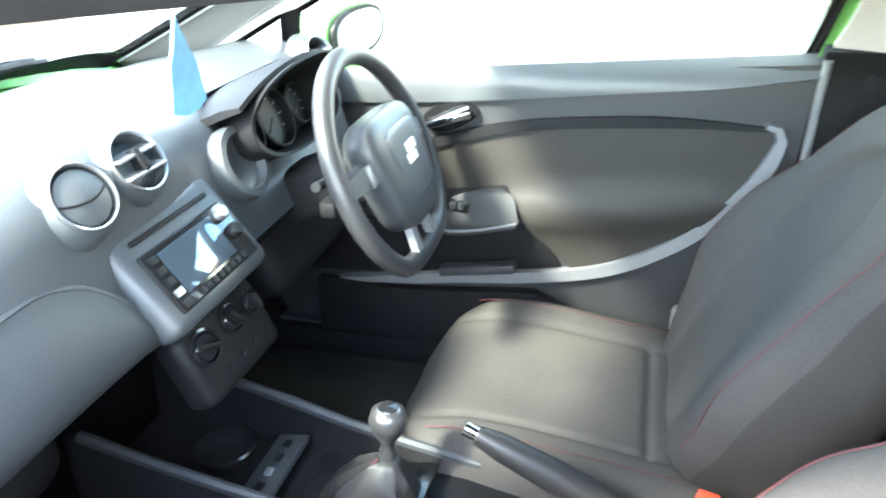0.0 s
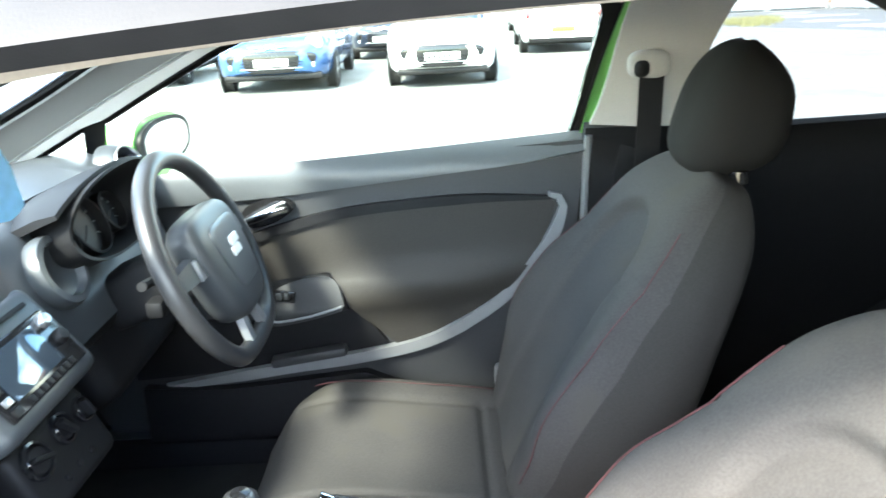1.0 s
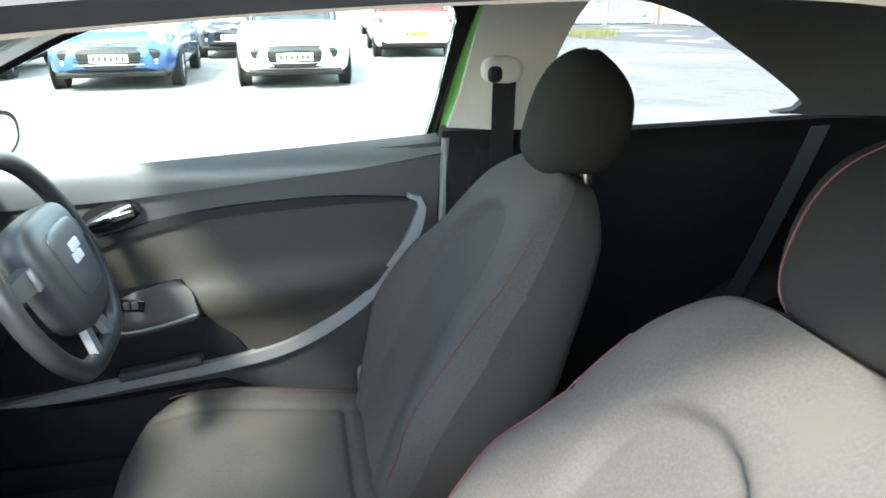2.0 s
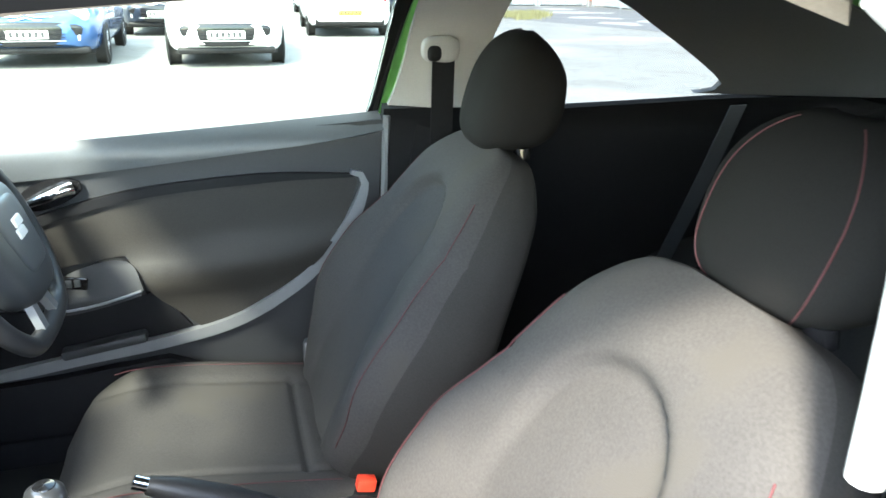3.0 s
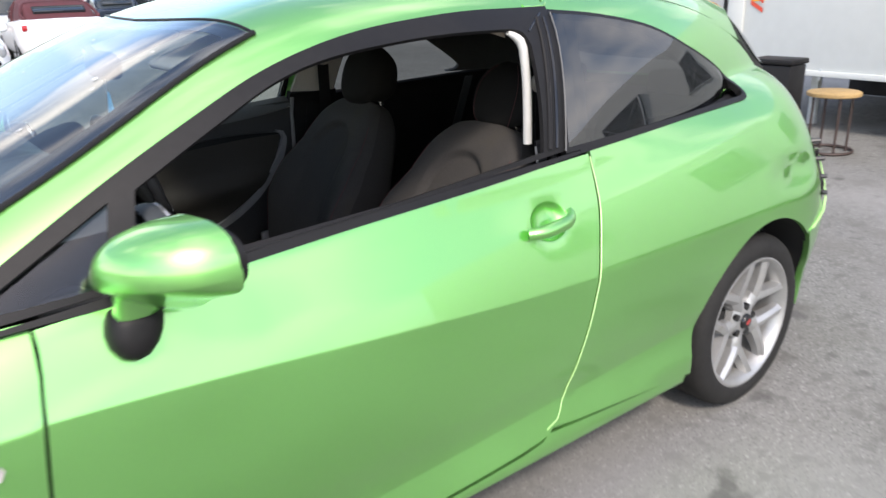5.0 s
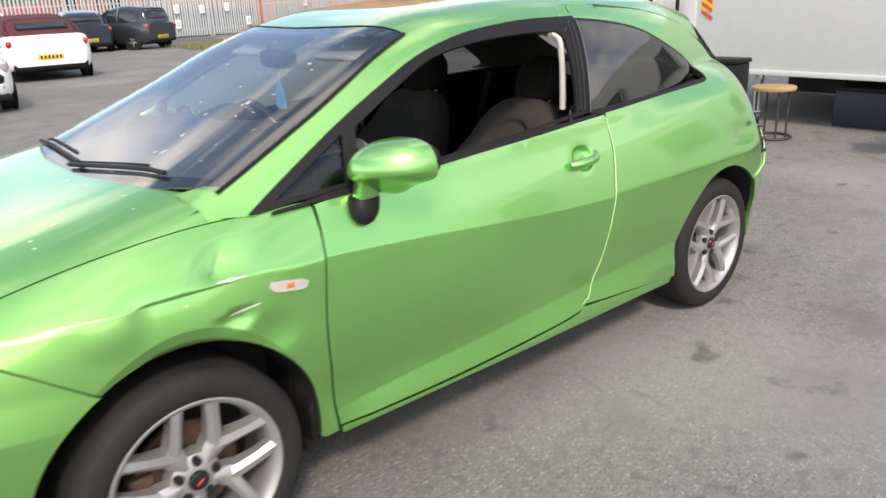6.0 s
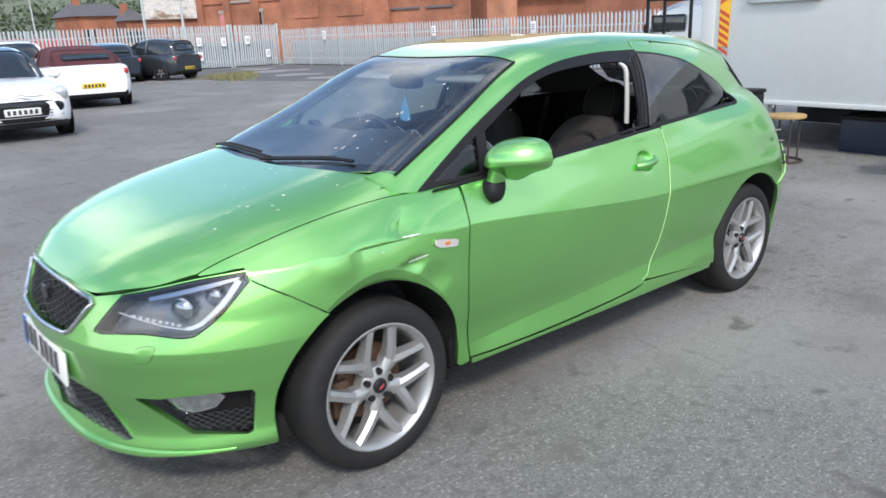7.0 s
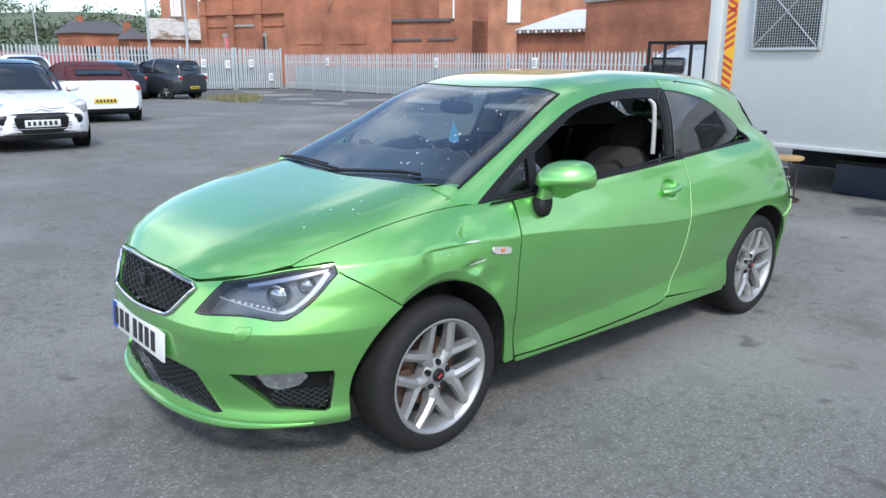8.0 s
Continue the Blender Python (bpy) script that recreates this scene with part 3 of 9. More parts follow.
side_pair("rear_quarter", quarter_line, knocked, PAINT, "green rear quarter panel over the wheel", far=on_skin, step=0.03, gap=0.0008, holes=[inset(QUARTER_GLASS, -0.006)], folds=[[(x, foot_z(x) + d) for x in np.arange(-2.10, -1.60, 0.025)] for d in (-0.003, 0.003)])
pane_top = spl((-2.60, 1.05), (-2.535, 1.075), (-2.455, 1.126), (-2.317, 1.189), (-2.141, 1.258), (-1.926, 1.299), (-1.742, 1.318))


def on_pane(x, z):
    """The rear side pane: nearly flat between the belt and its upper edge."""
    lo, hi = belt_z(x) + 0.012, max(belt_z(x) + 0.05, pane_top(x))
    t = (z - lo) / (hi - lo)
    a, b = glass_y(x, lo), glass_y(x, hi)
    return Vector((x, a + (b - a) * t + 0.022 * t * (1 - t), z))


for sgn in (1, -1):
    q = sheet("quarter_window", QUARTER_GLASS, on_pane, TINT if sgn > 0 else FAR_TINT, car, "dark tinted rear side window", 0.05, depth=0.004, side=sgn, out=0.004)
    band = sheet("window_frame", inset(QUARTER_GLASS, -0.009), on_skin, BLACK_TRIM, q, "black rubber surround", 0.03, depth=0.020, side=sgn, out=0.003, holes=[inset(QUARTER_GLASS, 0.003)])

# roof with front pillars
RAIL = [(-0.262, 0.925), (-0.43, 1.012), (-0.612, 1.106), (-0.76, 1.178), (-0.911, 1.245), (-1.05, 1.288), (-1.18, 1.313), (-1.33, 1.328), (-1.475, 1.336), (-1.60, 1.336), (-1.735, 1.335)]
rail_xy = [(x, glass_y(x, z)) for x, z in curve2(*RAIL)]
REAR_RAIL = [(x, glass_y(x, z)) for x, z in curve2((-1.735, 1.335), (-1.76, 1.378), (-2.0, 1.365), (-2.3, 1.325), (-2.62, 1.23))]
SCREEN_SIDE = curve2((-0.215, 0.652), (-0.40, 0.617), (-0.675, 0.572), (-0.958, 0.518))
SCREEN_TOP = curve2((-0.958, 0.518), (-0.905, 0.30), (-0.885, 0.0))
roof_half = joined(SCREEN_TOP[::-1], SCREEN_SIDE[::-1], [(-0.262, 0.715)], rail_xy, REAR_RAIL, [(-2.74, 0.50), (-2.80, 0.40), (-2.83, 0.0)])
roof_all = joined(roof_half, [(x, -y) for x, y in reversed(roof_half)])
sheet("roof", roof_all, on_roof, PAINT, car, "green roof and windscreen pillars", 0.04, gap=0.0, centre=(-1.4, 0, 0.5), depth=0.007)
screen_half = joined(curve2((-0.02, 0.0), (-0.03, 0.25), (-0.085, 0.48), (-0.215, 0.652)), SCREEN_SIDE, SCREEN_TOP)
screen_all = joined(screen_half, [(x, -y) for x, y in reversed(screen_half)])
windscreen = sheet("windscreen", inset(screen_all, 0.002), on_roof, SCREEN, car, "clear windscreen with sky reflected in it", 0.06, depth=0.004, centre=(-1.0, 0, 0.5))
sheet("screen_border", inset(screen_all, 0.002), on_roof, GLOSS_BLACK, windscreen, "black printed border of the windscreen", 0.03, depth=0.002, out=-0.006, centre=(-1.0, 0, 0.5), holes=[inset(screen_all, 0.042)])
for q in (1, -1):
    bm = bmesh.new()
    tube(bm, [on_roof(x, q * y) + Vector((0, q * 0.001, 0.003)) for x, y in SCREEN_SIDE], 0.0055, 8)
    part("screen_seal", bm, BLACK_TRIM, windscreen, "black rubber strip")
bm = bmesh.new()
tube(bm, [on_roof(x, y) + Vector((0, 0, 0.0005)) for x, y in SCREEN_TOP[:-1] + [(x, -y) for x, y in reversed(SCREEN_TOP)]], 0.0028, 6)
part("screen_seal", bm, BLACK_TRIM, windscreen)
rnd = random.Random(11)
SPECK = mat("white_splash", (0.80, 0.80, 0.77), 0.7)
bm = bmesh.new()
for i in range(26):
    x, y = (-0.18 - 0.55 * rnd.random(), 0.42 + rnd.gauss(0, 0.13)) if i < 18 else (-0.1 - 0.7 * rnd.random(), rnd.uniform(-0.5, 0.5))
    y = max(-0.5, min(0.55, y))
    r, a = rnd.uniform(0.0018, 0.0045), rnd.uniform(0, 6.3)
    ex, ey = Vector(on_roof(x + 0.01, y)) - Vector(on_roof(x, y)), Vector(on_roof(x, y + 0.01)) - Vector(on_roof(x, y))
    c, n = on_roof(x, y), ex.cross(ey).normalized()
    ex, ey = ex.normalized(), ey.normalized()
    long = rnd.choice((1, 1, 1.6, 2.6))
    bm.faces.new([bm.verts.new(c + n * 0.0015 + (ex * math.cos(b) * long + ey * math.sin(b)) * r * rnd.uniform(0.7, 1.2)) for b in np.linspace(0, 2 * math.pi, 9, endpoint=False)])
tagged(part("splash", bm, SPECK, windscreen, smooth=False), "dried white specks", kind="stuff")
bm = bmesh.new()
for i in range(22):
    x, y = rnd.uniform(-0.22, 0.45), 0.60 - abs(rnd.gauss(0, 0.22))
    r, c, n = rnd.uniform(0.0015, 0.0038), on_hood(x, y), Vector((0.15, 0.1, 1)).normalized()
    long = rnd.choice((1, 1, 1.8))
    bm.faces.new([bm.verts.new(Vector((x + r * long * math.cos(b), y + r * math.sin(b), hood_z(x + r * long * math.cos(b), y + r * math.sin(b)) + 0.0016))) for b in np.linspace(0, 2 * math.pi, 9, endpoint=False)])
tagged(part("splash", bm, SPECK, car, smooth=False), "dried white specks on the bonnet", kind="stuff")
rear_glass = [(-2.845, 0.0), (-2.82, 0.36), (-2.77, 0.46), (-2.92, 0.47), (-3.06, 0.42), (-3.08, 0.0)]
rear_all = joined(rear_glass, [(x, -y) for x, y in reversed(rear_glass)])
sheet("rear_window", rear_all, on_roof, TINT, car, "dark tinted rear window", 0.08, depth=0.004, centre=(-1.8, 0, 0.5))
spoiler = joined(curve2((-2.66, 0.0), (-2.66, 0.28), (-2.64, 0.42)), curve2((-2.72, 0.44), (-2.80, 0.39), (-2.85, 0.28), (-2.87, 0.0)))
spoiler_all = joined(spoiler, [(x, -y) for x, y in reversed(spoiler)])
sheet("spoiler", spoiler_all, lambda x, y: Vector((x, y, 1.345 - 0.12 * (-2.66 - x) - 0.22 * y * y - 0.9 * max(0, abs(y) - 0.30) ** 2)), PAINT, car, "green roof spoiler", 0.04, depth=0.012, centre=(-2.7, 0, 0.5), back=True)

# front bumper with its openings
U = ring_u
HEADLIGHT = joined([(U(0.760, 0.618), 0.618)], curve2((U(0.755, 0.63), 0.63), (U(0.684, 0.732), 0.728)), curve2((U(0.684, 0.732), 0.732), (U(0.613, 0.758), 0.754), (U(0.515, 0.784), 0.780), (U(0.40, 0.797), 0.795)),
                   [(U(0.398, 0.785), 0.782)], curve2((U(0.400, 0.765), 0.765), (U(0.478, 0.687), 0.687), (U(0.545, 0.63), 0.632), (U(0.585, 0.615), 0.617), (U(0.668, 0.635), 0.628), (U(0.75, 0.617), 0.615)))
GRILLE_HALF = [(0.0, 0.722), (0.17, 0.722), (0.335, 0.708), (0.352, 0.697), (0.262, 0.598), (0.235, 0.585), (0.0, 0.572)]
gu = [(RING * 2 / math.pi * math.asin(min(1, (y / 0.80) ** (NOSE_N / 2))), z) for y, z in GRILLE_HALF]
GRILLE = joined(gu, [(-u, z) for u, z in reversed(gu)])


def yu(y):
    return RING * 2 / math.pi * math.asin(min(1, (abs(y) / 0.80) ** (NOSE_N / 2))) * (1 if y >= 0 else -1)


FOG = joined([(U(0.712, 0.417), 0.417), (U(0.43, 0.424), 0.424), (U(0.422, 0.41), 0.41), (U(0.432, 0.275), 0.275), (U(0.45, 0.268), 0.268), (U(0.591, 0.288), 0.288), (U(0.626, 0.325), 0.325)])
LOWER = joined([(yu(0.0), 0.405), (yu(0.36), 0.408), (yu(0.385), 0.402), (yu(0.47), 0.262), (yu(0.44), 0.252), (yu(0.0), 0.252)])
LOWER = joined(LOWER, [(-u, z) for u, z in reversed(LOWER)])
bump_half = joined([(0.0, 0.728), (yu(0.17), 0.730), (yu(0.345), 0.716)], curve2((U(0.684, 0.733), 0.735), (U(0.613, 0.758), 0.760), (U(0.515, 0.784), 0.785), (U(0.40, 0.797), 0.800)),
                   curve2((U(0.395, 0.768), 0.768), (U(0.296, 0.703), 0.703), (U(0.184, 0.624), 0.624)),
                   [(U(x, z), z) for x, z in arc(*FRONT_ARCH, 60, -14, 18)], [(U(0.36, 0.205), 0.205)], curve2((U(0.36, 0.205), 0.205), (U(0.6, 0.205), 0.21), (yu(0.45), 0.225), (yu(0.2), 0.215), (0.0, 0.215)))
bumper_all = joined(bump_half, [(-u, z) for u, z in reversed(bump_half)])


def mirror_u(poly):
    return [(-u, z) for u, z in reversed(poly)]


front_bumper = sheet("front_bumper", bumper_all, on_ring, PAINT, car, "green front bumper with a splitter lip", 0.025, gap=0.0016, depth=0.02, centre=(0.1, 0, 0.5),
                     holes=[HEADLIGHT, mirror_u(HEADLIGHT), GRILLE, FOG, mirror_u(FOG), LOWER],
                     folds=[[(u, z) for u in np.arange(-1.05, 1.05, 0.025)] for z in (0.569, 0.575, 0.242, 0.248)])


def deep(f, d):
    """The same surface, d metres further in."""
    def g(u, v):
        e = 2e-3
        p = Vector(f(u, v))
        n = (Vector(f(u + e, v)) - Vector(f(u - e, v))).cross(Vector(f(u, v + e)) - Vector(f(u, v - e))).normalized()
        if n.dot(p - Vector((0.1, 0, 0.5))) < 0:
            n = -n
        return p - n * d
    return g


MESH_BLACK = mat("black_mesh", (0.011, 0.011, 0.012), 0.42, 0, 0.1, spec=0.4)


def lattice(name, poly, depth, pitch, parent, slant, bar=0.0021):
    """Crossed bars that fill an opening, diamond- or box-wise, set back into it."""
    bm = bmesh.new()
    us, zs = [p[0] for p in poly], [p[1] for p in poly]
    f = deep(on_ring, depth)
    span = max(us) - min(us) + max(zs) - min(zs)
    for k in range(2):
        d = np.array((1.0, slant if k == 0 else -slant))
        d /= np.linalg.norm(d)
        nrm = np.array((-d[1], d[0]))
        c = np.array(((min(us) + max(us)) / 2, (min(zs) + max(zs)) / 2))
        for i in range(-int(span / pitch) - 1, int(span / pitch) + 2):
            run = []
            for j in np.linspace(-span, span, 120):
                q = c + nrm * i * pitch + d * j
                if within(q, poly):
                    run.append(f(*q))
                elif len(run) > 1:
                    tube(bm, run, bar, 4)
                    run = []
                else:
                    run = []
    return part(name, bm, MESH_BLACK, parent)


grille = sheet("grille", inset(GRILLE, 0.004), deep(on_ring, 0.035), DARK, car, "black honeycomb grille in a chrome frame", 0.05, depth=0.004, centre=(0.1, 0, 0.5))
lattice("grille_mesh", inset(GRILLE, 0.008), 0.010, 0.021, grille, 0.75, 0.0026)
bm = bmesh.new()
tube(bm, [on_ring(u, z) + Vector((0.004, 0, 0)) for u, z in joined(*[curve2(a, b, step=0.03) for a, b in zip(GRILLE, GRILLE[1:] + GRILLE[:1])])], 0.0075, 8, True)
part("grille_frame", bm, CHROME, grille, "chrome surround")
bm = bmesh.new()
box(bm, (0.012, 0.05, 0.045), on_ring(0, 0.66) + Vector((0.0, 0, 0)), 0.004)
part("badge", bm, GLOSS_BLACK, grille, "blackened badge")
lower_grille = sheet("lower_grille", inset(LOWER, 0.004), deep(on_ring, 0.05), DARK, car, "black lower grille of slanted mesh", 0.06, depth=0.004, centre=(0.1, 0, 0.5))
lattice("lower_mesh", inset(LOWER, 0.006), 0.016, 0.019, lower_grille, 0.42)

HEAD_DARK = mat("lamp_inside", (0.15, 0.155, 0.17), 0.30, 0.5, 0.1)
LAMP_SILVER = mat("lamp_reflector", (0.40, 0.41, 0.43), 0.14, 1.0, 0.05)
FOG_BOWL = mat("fog_bowl", (0.60, 0.61, 0.62), 0.14, 0.95, 0.25, 60, 30, 1.0, 45)
LIGHT_BAR = mat("light_strip", (0.50, 0.52, 0.55), 0.2, 0.3, 0.04)
for sgn in (1, -1):
    flip = (lambda p: p) if sgn > 0 else (lambda p: Vector((p[0], -p[1], p[2])))
    head = sheet("headlight", inset(HEADLIGHT, 0.004), deep(on_ring, 0.06), HEAD_DARK, car, "angular headlight with a projector and light strip", 0.04, depth=0.004, side=sgn, centre=(0.1, 0, 0.5))
    sheet("lens", inset(HEADLIGHT, 0.004), on_ring, LAMP_LENS, head, "clear lens", 0.05, depth=0.004, side=sgn, centre=(0.1, 0, 0.5)).visible_shadow = False
    sheet("lamp_edge", inset(HEADLIGHT, 0.002), deep(on_ring, 0.004), GLOSS_BLACK, head, "", 0.03, depth=0.055, side=sgn, centre=(0.1, 0, 0.5), holes=[inset(HEADLIGHT, 0.007)])
    # the bent light strip along the outer and lower edges
    strip = joined(curve2((U(0.430, 0.780), 0.780), (U(0.420, 0.770), 0.768), (U(0.48, 0.70), 0.70), (U(0.545, 0.650), 0.648), (U(0.58, 0.640), 0.638)),
                   curve2((U(0.585, 0.648), 0.648), (U(0.548, 0.658), 0.659), (U(0.492, 0.709), 0.709), (U(0.440, 0.770), 0.768), (U(0.442, 0.780), 0.780)))
    sheet("light_strip", strip, deep(on_ring, 0.022), LIGHT_BAR, head, "white bent light strip", 0.02, depth=0.02, side=sgn, centre=(0.1, 0, 0.5))
    # thin bright line running inwards below the segments
    bm = bmesh.new()
    tube(bm, [flip(deep(on_ring, 0.018)(U(x, z), z)) for x, z in curve2((0.575, 0.641), (0.62, 0.650), (0.665, 0.664), (0.712, 0.682), step=0.01)], 0.0018, 6)
    part("light_line", bm, LIGHT_BAR, head)
    for i in range(8):
        a = U(0.60 + 0.014 * i, 0.645)
        bm = bmesh.new()
        c = flip(deep(on_ring, 0.02)(a, 0.654 + 0.0032 * i))
        box(bm, (0.004, 0.011, 0.009), c, 0.001, 1, Matrix.Rotation(radians(35 * sgn), 4, "Z"))
        part("light_segment", bm, LIGHT_BAR, head)
    brow = joined(curve2((U(0.64, 0.74), 0.735), (U(0.515, 0.772), 0.768), (U(0.42, 0.785), 0.785)), curve2((U(0.43, 0.775), 0.775), (U(0.515, 0.758), 0.756), (U(0.64, 0.73), 0.725)))
    sheet("brow", brow, deep(on_ring, 0.02), LAMP_SILVER, head, "silver brow strip", 0.03, depth=0.01, side=sgn, centre=(0.1, 0, 0.5))
    for x, z, r in ((0.585, 0.70, 0.031), (0.50, 0.735, 0.022)):
        c = flip(deep(on_ring, 0.045)(U(x, z), z))
        m = aim(c, c + Vector((0.85, 0.5 * sgn, 0.05)))
        bm = bmesh.new()
        lathe(bm, [(r * 1.25, -0.02), (r * 1.25, 0.012), (r * 1.08, 0.016), (r, 0.008)], m, 28)
        part("projector_ring", bm, LAMP_SILVER, head, "chrome ring")
        bm = bmesh.new()
        lathe(bm, [(r * math.sin(a), 0.004 + r * 0.55 * math.cos(a)) for a in (radians(90 - 10 * i) for i in range(9))] + [(0.0005, 0.004 + r * 0.55)], m, 28)
        part("projector", bm, LAMP_SILVER, head, "glass projector bowl")
    fog = sheet("fog_recess", inset(FOG, 0.003), deep(on_ring, 0.05), BLACK_TRIM, car, "black recess with a fog light and mesh", 0.04, depth=0.004, side=sgn, centre=(0.1, 0, 0.5))
    shape = joined(curve2((U(0.655, 0.405), 0.405), (U(0.52, 0.410), 0.410), (U(0.505, 0.395), 0.395)), curve2((U(0.53, 0.36), 0.36), (U(0.59, 0.345), 0.345), (U(0.625, 0.36), 0.36)))
    lamp = sheet("fog_light", shape, deep(on_ring, 0.026), FOG_BOWL, fog, "silver fog light", 0.015, depth=0.03, side=sgn, centre=(0.1, 0, 0.5))
    sheet("fog_lens", shape, deep(on_ring, 0.018), LAMP_LENS, fog, "", 0.03, depth=0.003, side=sgn, centre=(0.1, 0, 0.5)).visible_shadow = False
    lower_fog = joined([(U(0.624, 0.327), 0.327), (U(0.60, 0.350), 0.350), (U(0.425, 0.352), 0.352), (U(0.432, 0.277), 0.277), (U(0.45, 0.270), 0.270), (U(0.591, 0.290), 0.290)])
    if sgn > 0:
        net = lattice("fog_mesh", inset(lower_fog, 0.004), 0.024, 0.016, fog, 0.5, 0.0016)
    else:
        m2 = net.data.copy()
        m2.transform(Matrix.Diagonal((1, -1, 1, 1)))
        m2.flip_normals()
        ob = new("fog_mesh", m2)
        ob.parent = fog
    wash = joined(curve2((U(0.702, 0.542), 0.542), (U(0.690, 0.585), 0.585), (U(0.682, 0.592), 0.592), (U(0.653, 0.594), 0.594), (U(0.667, 0.555), 0.555), (U(0.675, 0.546), 0.546), (U(0.702, 0.542), 0.542), step=0.01))
    cap_ = sheet("washer_cap", wash, on_ring, PAINT, front_bumper, "", 0.02, depth=0.003, side=sgn, centre=(0.1, 0, 0.5), out=0.0012)
    bm = bmesh.new()
    tube(bm, [flip(on_ring(u, z)) for u, z in wash], 0.0013, 5, True)
    part("cap_gap", bm, DARK, cap_)

# crease along the bumper and lip edge
bm = bmesh.new()
tube(bm, [on_ring(u, 0.224 - 0.007 * math.cos(u * 2)) + Vector((0.005 * (1 - abs(u) / yu(0.70)), 0, 0)) for u in np.linspace(-yu(0.70), yu(0.70), 60)], lambda t: 0.004 + 0.011 * min(1.0, (1 - abs(2 * t - 1)) / 0.45), 8)
part("splitter", bm, PAINT, front_bumper, "green splitter lip")

# front number plate, lettering as plain bars
plate_m = Matrix.Translation((0.831, 0, 0.466)) @ Matrix.Rotation(radians(-4), 4, "Y")
bm = boxed((0.008, 0.52, 0.111), (0, 0, 0), 0.003)
bm.transform(plate_m)
PLATE_WHITE = mat("plate_white", (0.70, 0.70, 0.68), 0.4, 0, 0.05)
PLATE_YELLOW = mat("plate_yellow", (0.72, 0.50, 0.03), 0.4, 0, 0.05)
INK = mat("plate_ink", (0.02, 0.02, 0.022), 0.5, 0, 0.1)
BLUE_BAND = mat("plate_blue", (0.02, 0.09, 0.42), 0.4, 0, 0.05)
plate = part("number_plate", bm, PLATE_WHITE, car, "white number plate with dark bars")
for i in range(7):
    y = -0.165 + i * 0.060 + (0.025 if i > 3 else 0)
    bm = boxed((0.002, 0.040, 0.075), (0.005, -y, 0.0), 0)
    bm.transform(plate_m)
    part("plate_bar", bm, INK, plate)
bm = boxed((0.002, 0.045, 0.107), (0.0046, -0.236, 0), 0)
bm.transform(plate_m)
part("plate_band", bm, BLUE_BAND, plate)

# tail: bumper, hatch, tail lamps
tail_low = joined(curve2((2.10, 0.575), (2.26, 0.607), (2.40, 0.62), (3.0, 0.60), step=0.05), curve2((3.0, 0.24), (2.5, 0.24), (2.2, 0.25), step=0.05), curve2((2.195, 0.25), (2.185, 0.33), (2.165, 0.42), (2.13, 0.50), (2.10, 0.56)))


def on_tail(s, z):
    return ring(min(3.0, s), z)


REAR_LAMP = mat("red_lamp", (0.35, 0.01, 0.01), 0.2, 0, 0.1)
for sgn in (1, -1):
    sheet("rear_bumper", tail_low, on_tail, PAINT, car, "green rear bumper, loose at the corner", 0.06, depth=0.02, side=sgn, centre=(-2.4, 0, 0.6), out=0.002 if sgn > 0 else 0)
    sheet("tailgate", joined([(2.50, 0.63), (3.0, 0.62), (3.0, 1.0), (2.55, 1.0)]), on_tail, PAINT, car, "green tailgate", 0.08, depth=0.02, side=sgn, centre=(-2.4, 0, 0.6))
    sheet("tail_lamp", joined(curve2((2.27, 0.66), (2.33, 0.80), (2.47, 0.86)), curve2((2.50, 0.80), (2.50, 0.66), (2.40, 0.63))), on_tail, DARK if sgn > 0 else REAR_LAMP, car, "dark empty lamp socket" if sgn > 0 else "red tail lamp", 0.05, depth=0.02, side=sgn, centre=(-2.4, 0, 0.6), out=0.004)

CLIP = mat("clip_plastic", (0.03, 0.03, 0.032), 0.4, 0, 0.2)
socket = thing("lamp_socket", "", "")
socket.parent = car
bm = bmesh.new()
loft(bm, [[Vector((x, body_y(-2.87, z) - d, z)) for x, d in ((-2.862, 0.006), (-2.90, 0.055), (-2.99, 0.12), (-3.05, 0.22))] for z in np.linspace(0.60, 0.89, 12)], closed=False, caps=False)
part("socket_wall", bm, DARK, socket, "bare dark hollow of the missing tail lamp")
for k, z in enumerate((0.66, 0.715, 0.775, 0.835)):
    bm = bmesh.new()
    rod(bm, (-2.885, body_y(-2.87, z) - 0.04, z), (-2.905 - 0.004 * k, body_y(-2.87, z) + 0.004, z + 0.006), 0.011, 8, 0.008)
    part("lamp_clip", bm, CLIP, socket, "broken lamp clip")
bm = bmesh.new()
tube(bm, [(-2.872, body_y(-2.87, 0.63) - 0.01, 0.63), (-2.91, body_y(-2.9, 0.68) + 0.002, 0.69), (-2.90, body_y(-2.9, 0.75), 0.75), (-2.915, body_y(-2.9, 0.80), 0.81)], 0.005, 6)
part("loose_cable", bm, BLACK_TRIM, socket)
bm = bmesh.new()
tube(bm, [(x, body_y(x, z) + o, z) for x, z, o in ((-2.752, 0.575, 0.002), (-2.80, 0.592, 0.003), (-2.86, 0.612, 0.006), (-2.905, 0.645, 0.012), (-2.922, 0.70, 0.016), (-2.925, 0.76, 0.015), (-2.918, 0.81, 0.010))], 0.0032, 6)
part("bumper_edge", bm, EDGE_PAINT, socket, "sprung pale edge of the bumper")

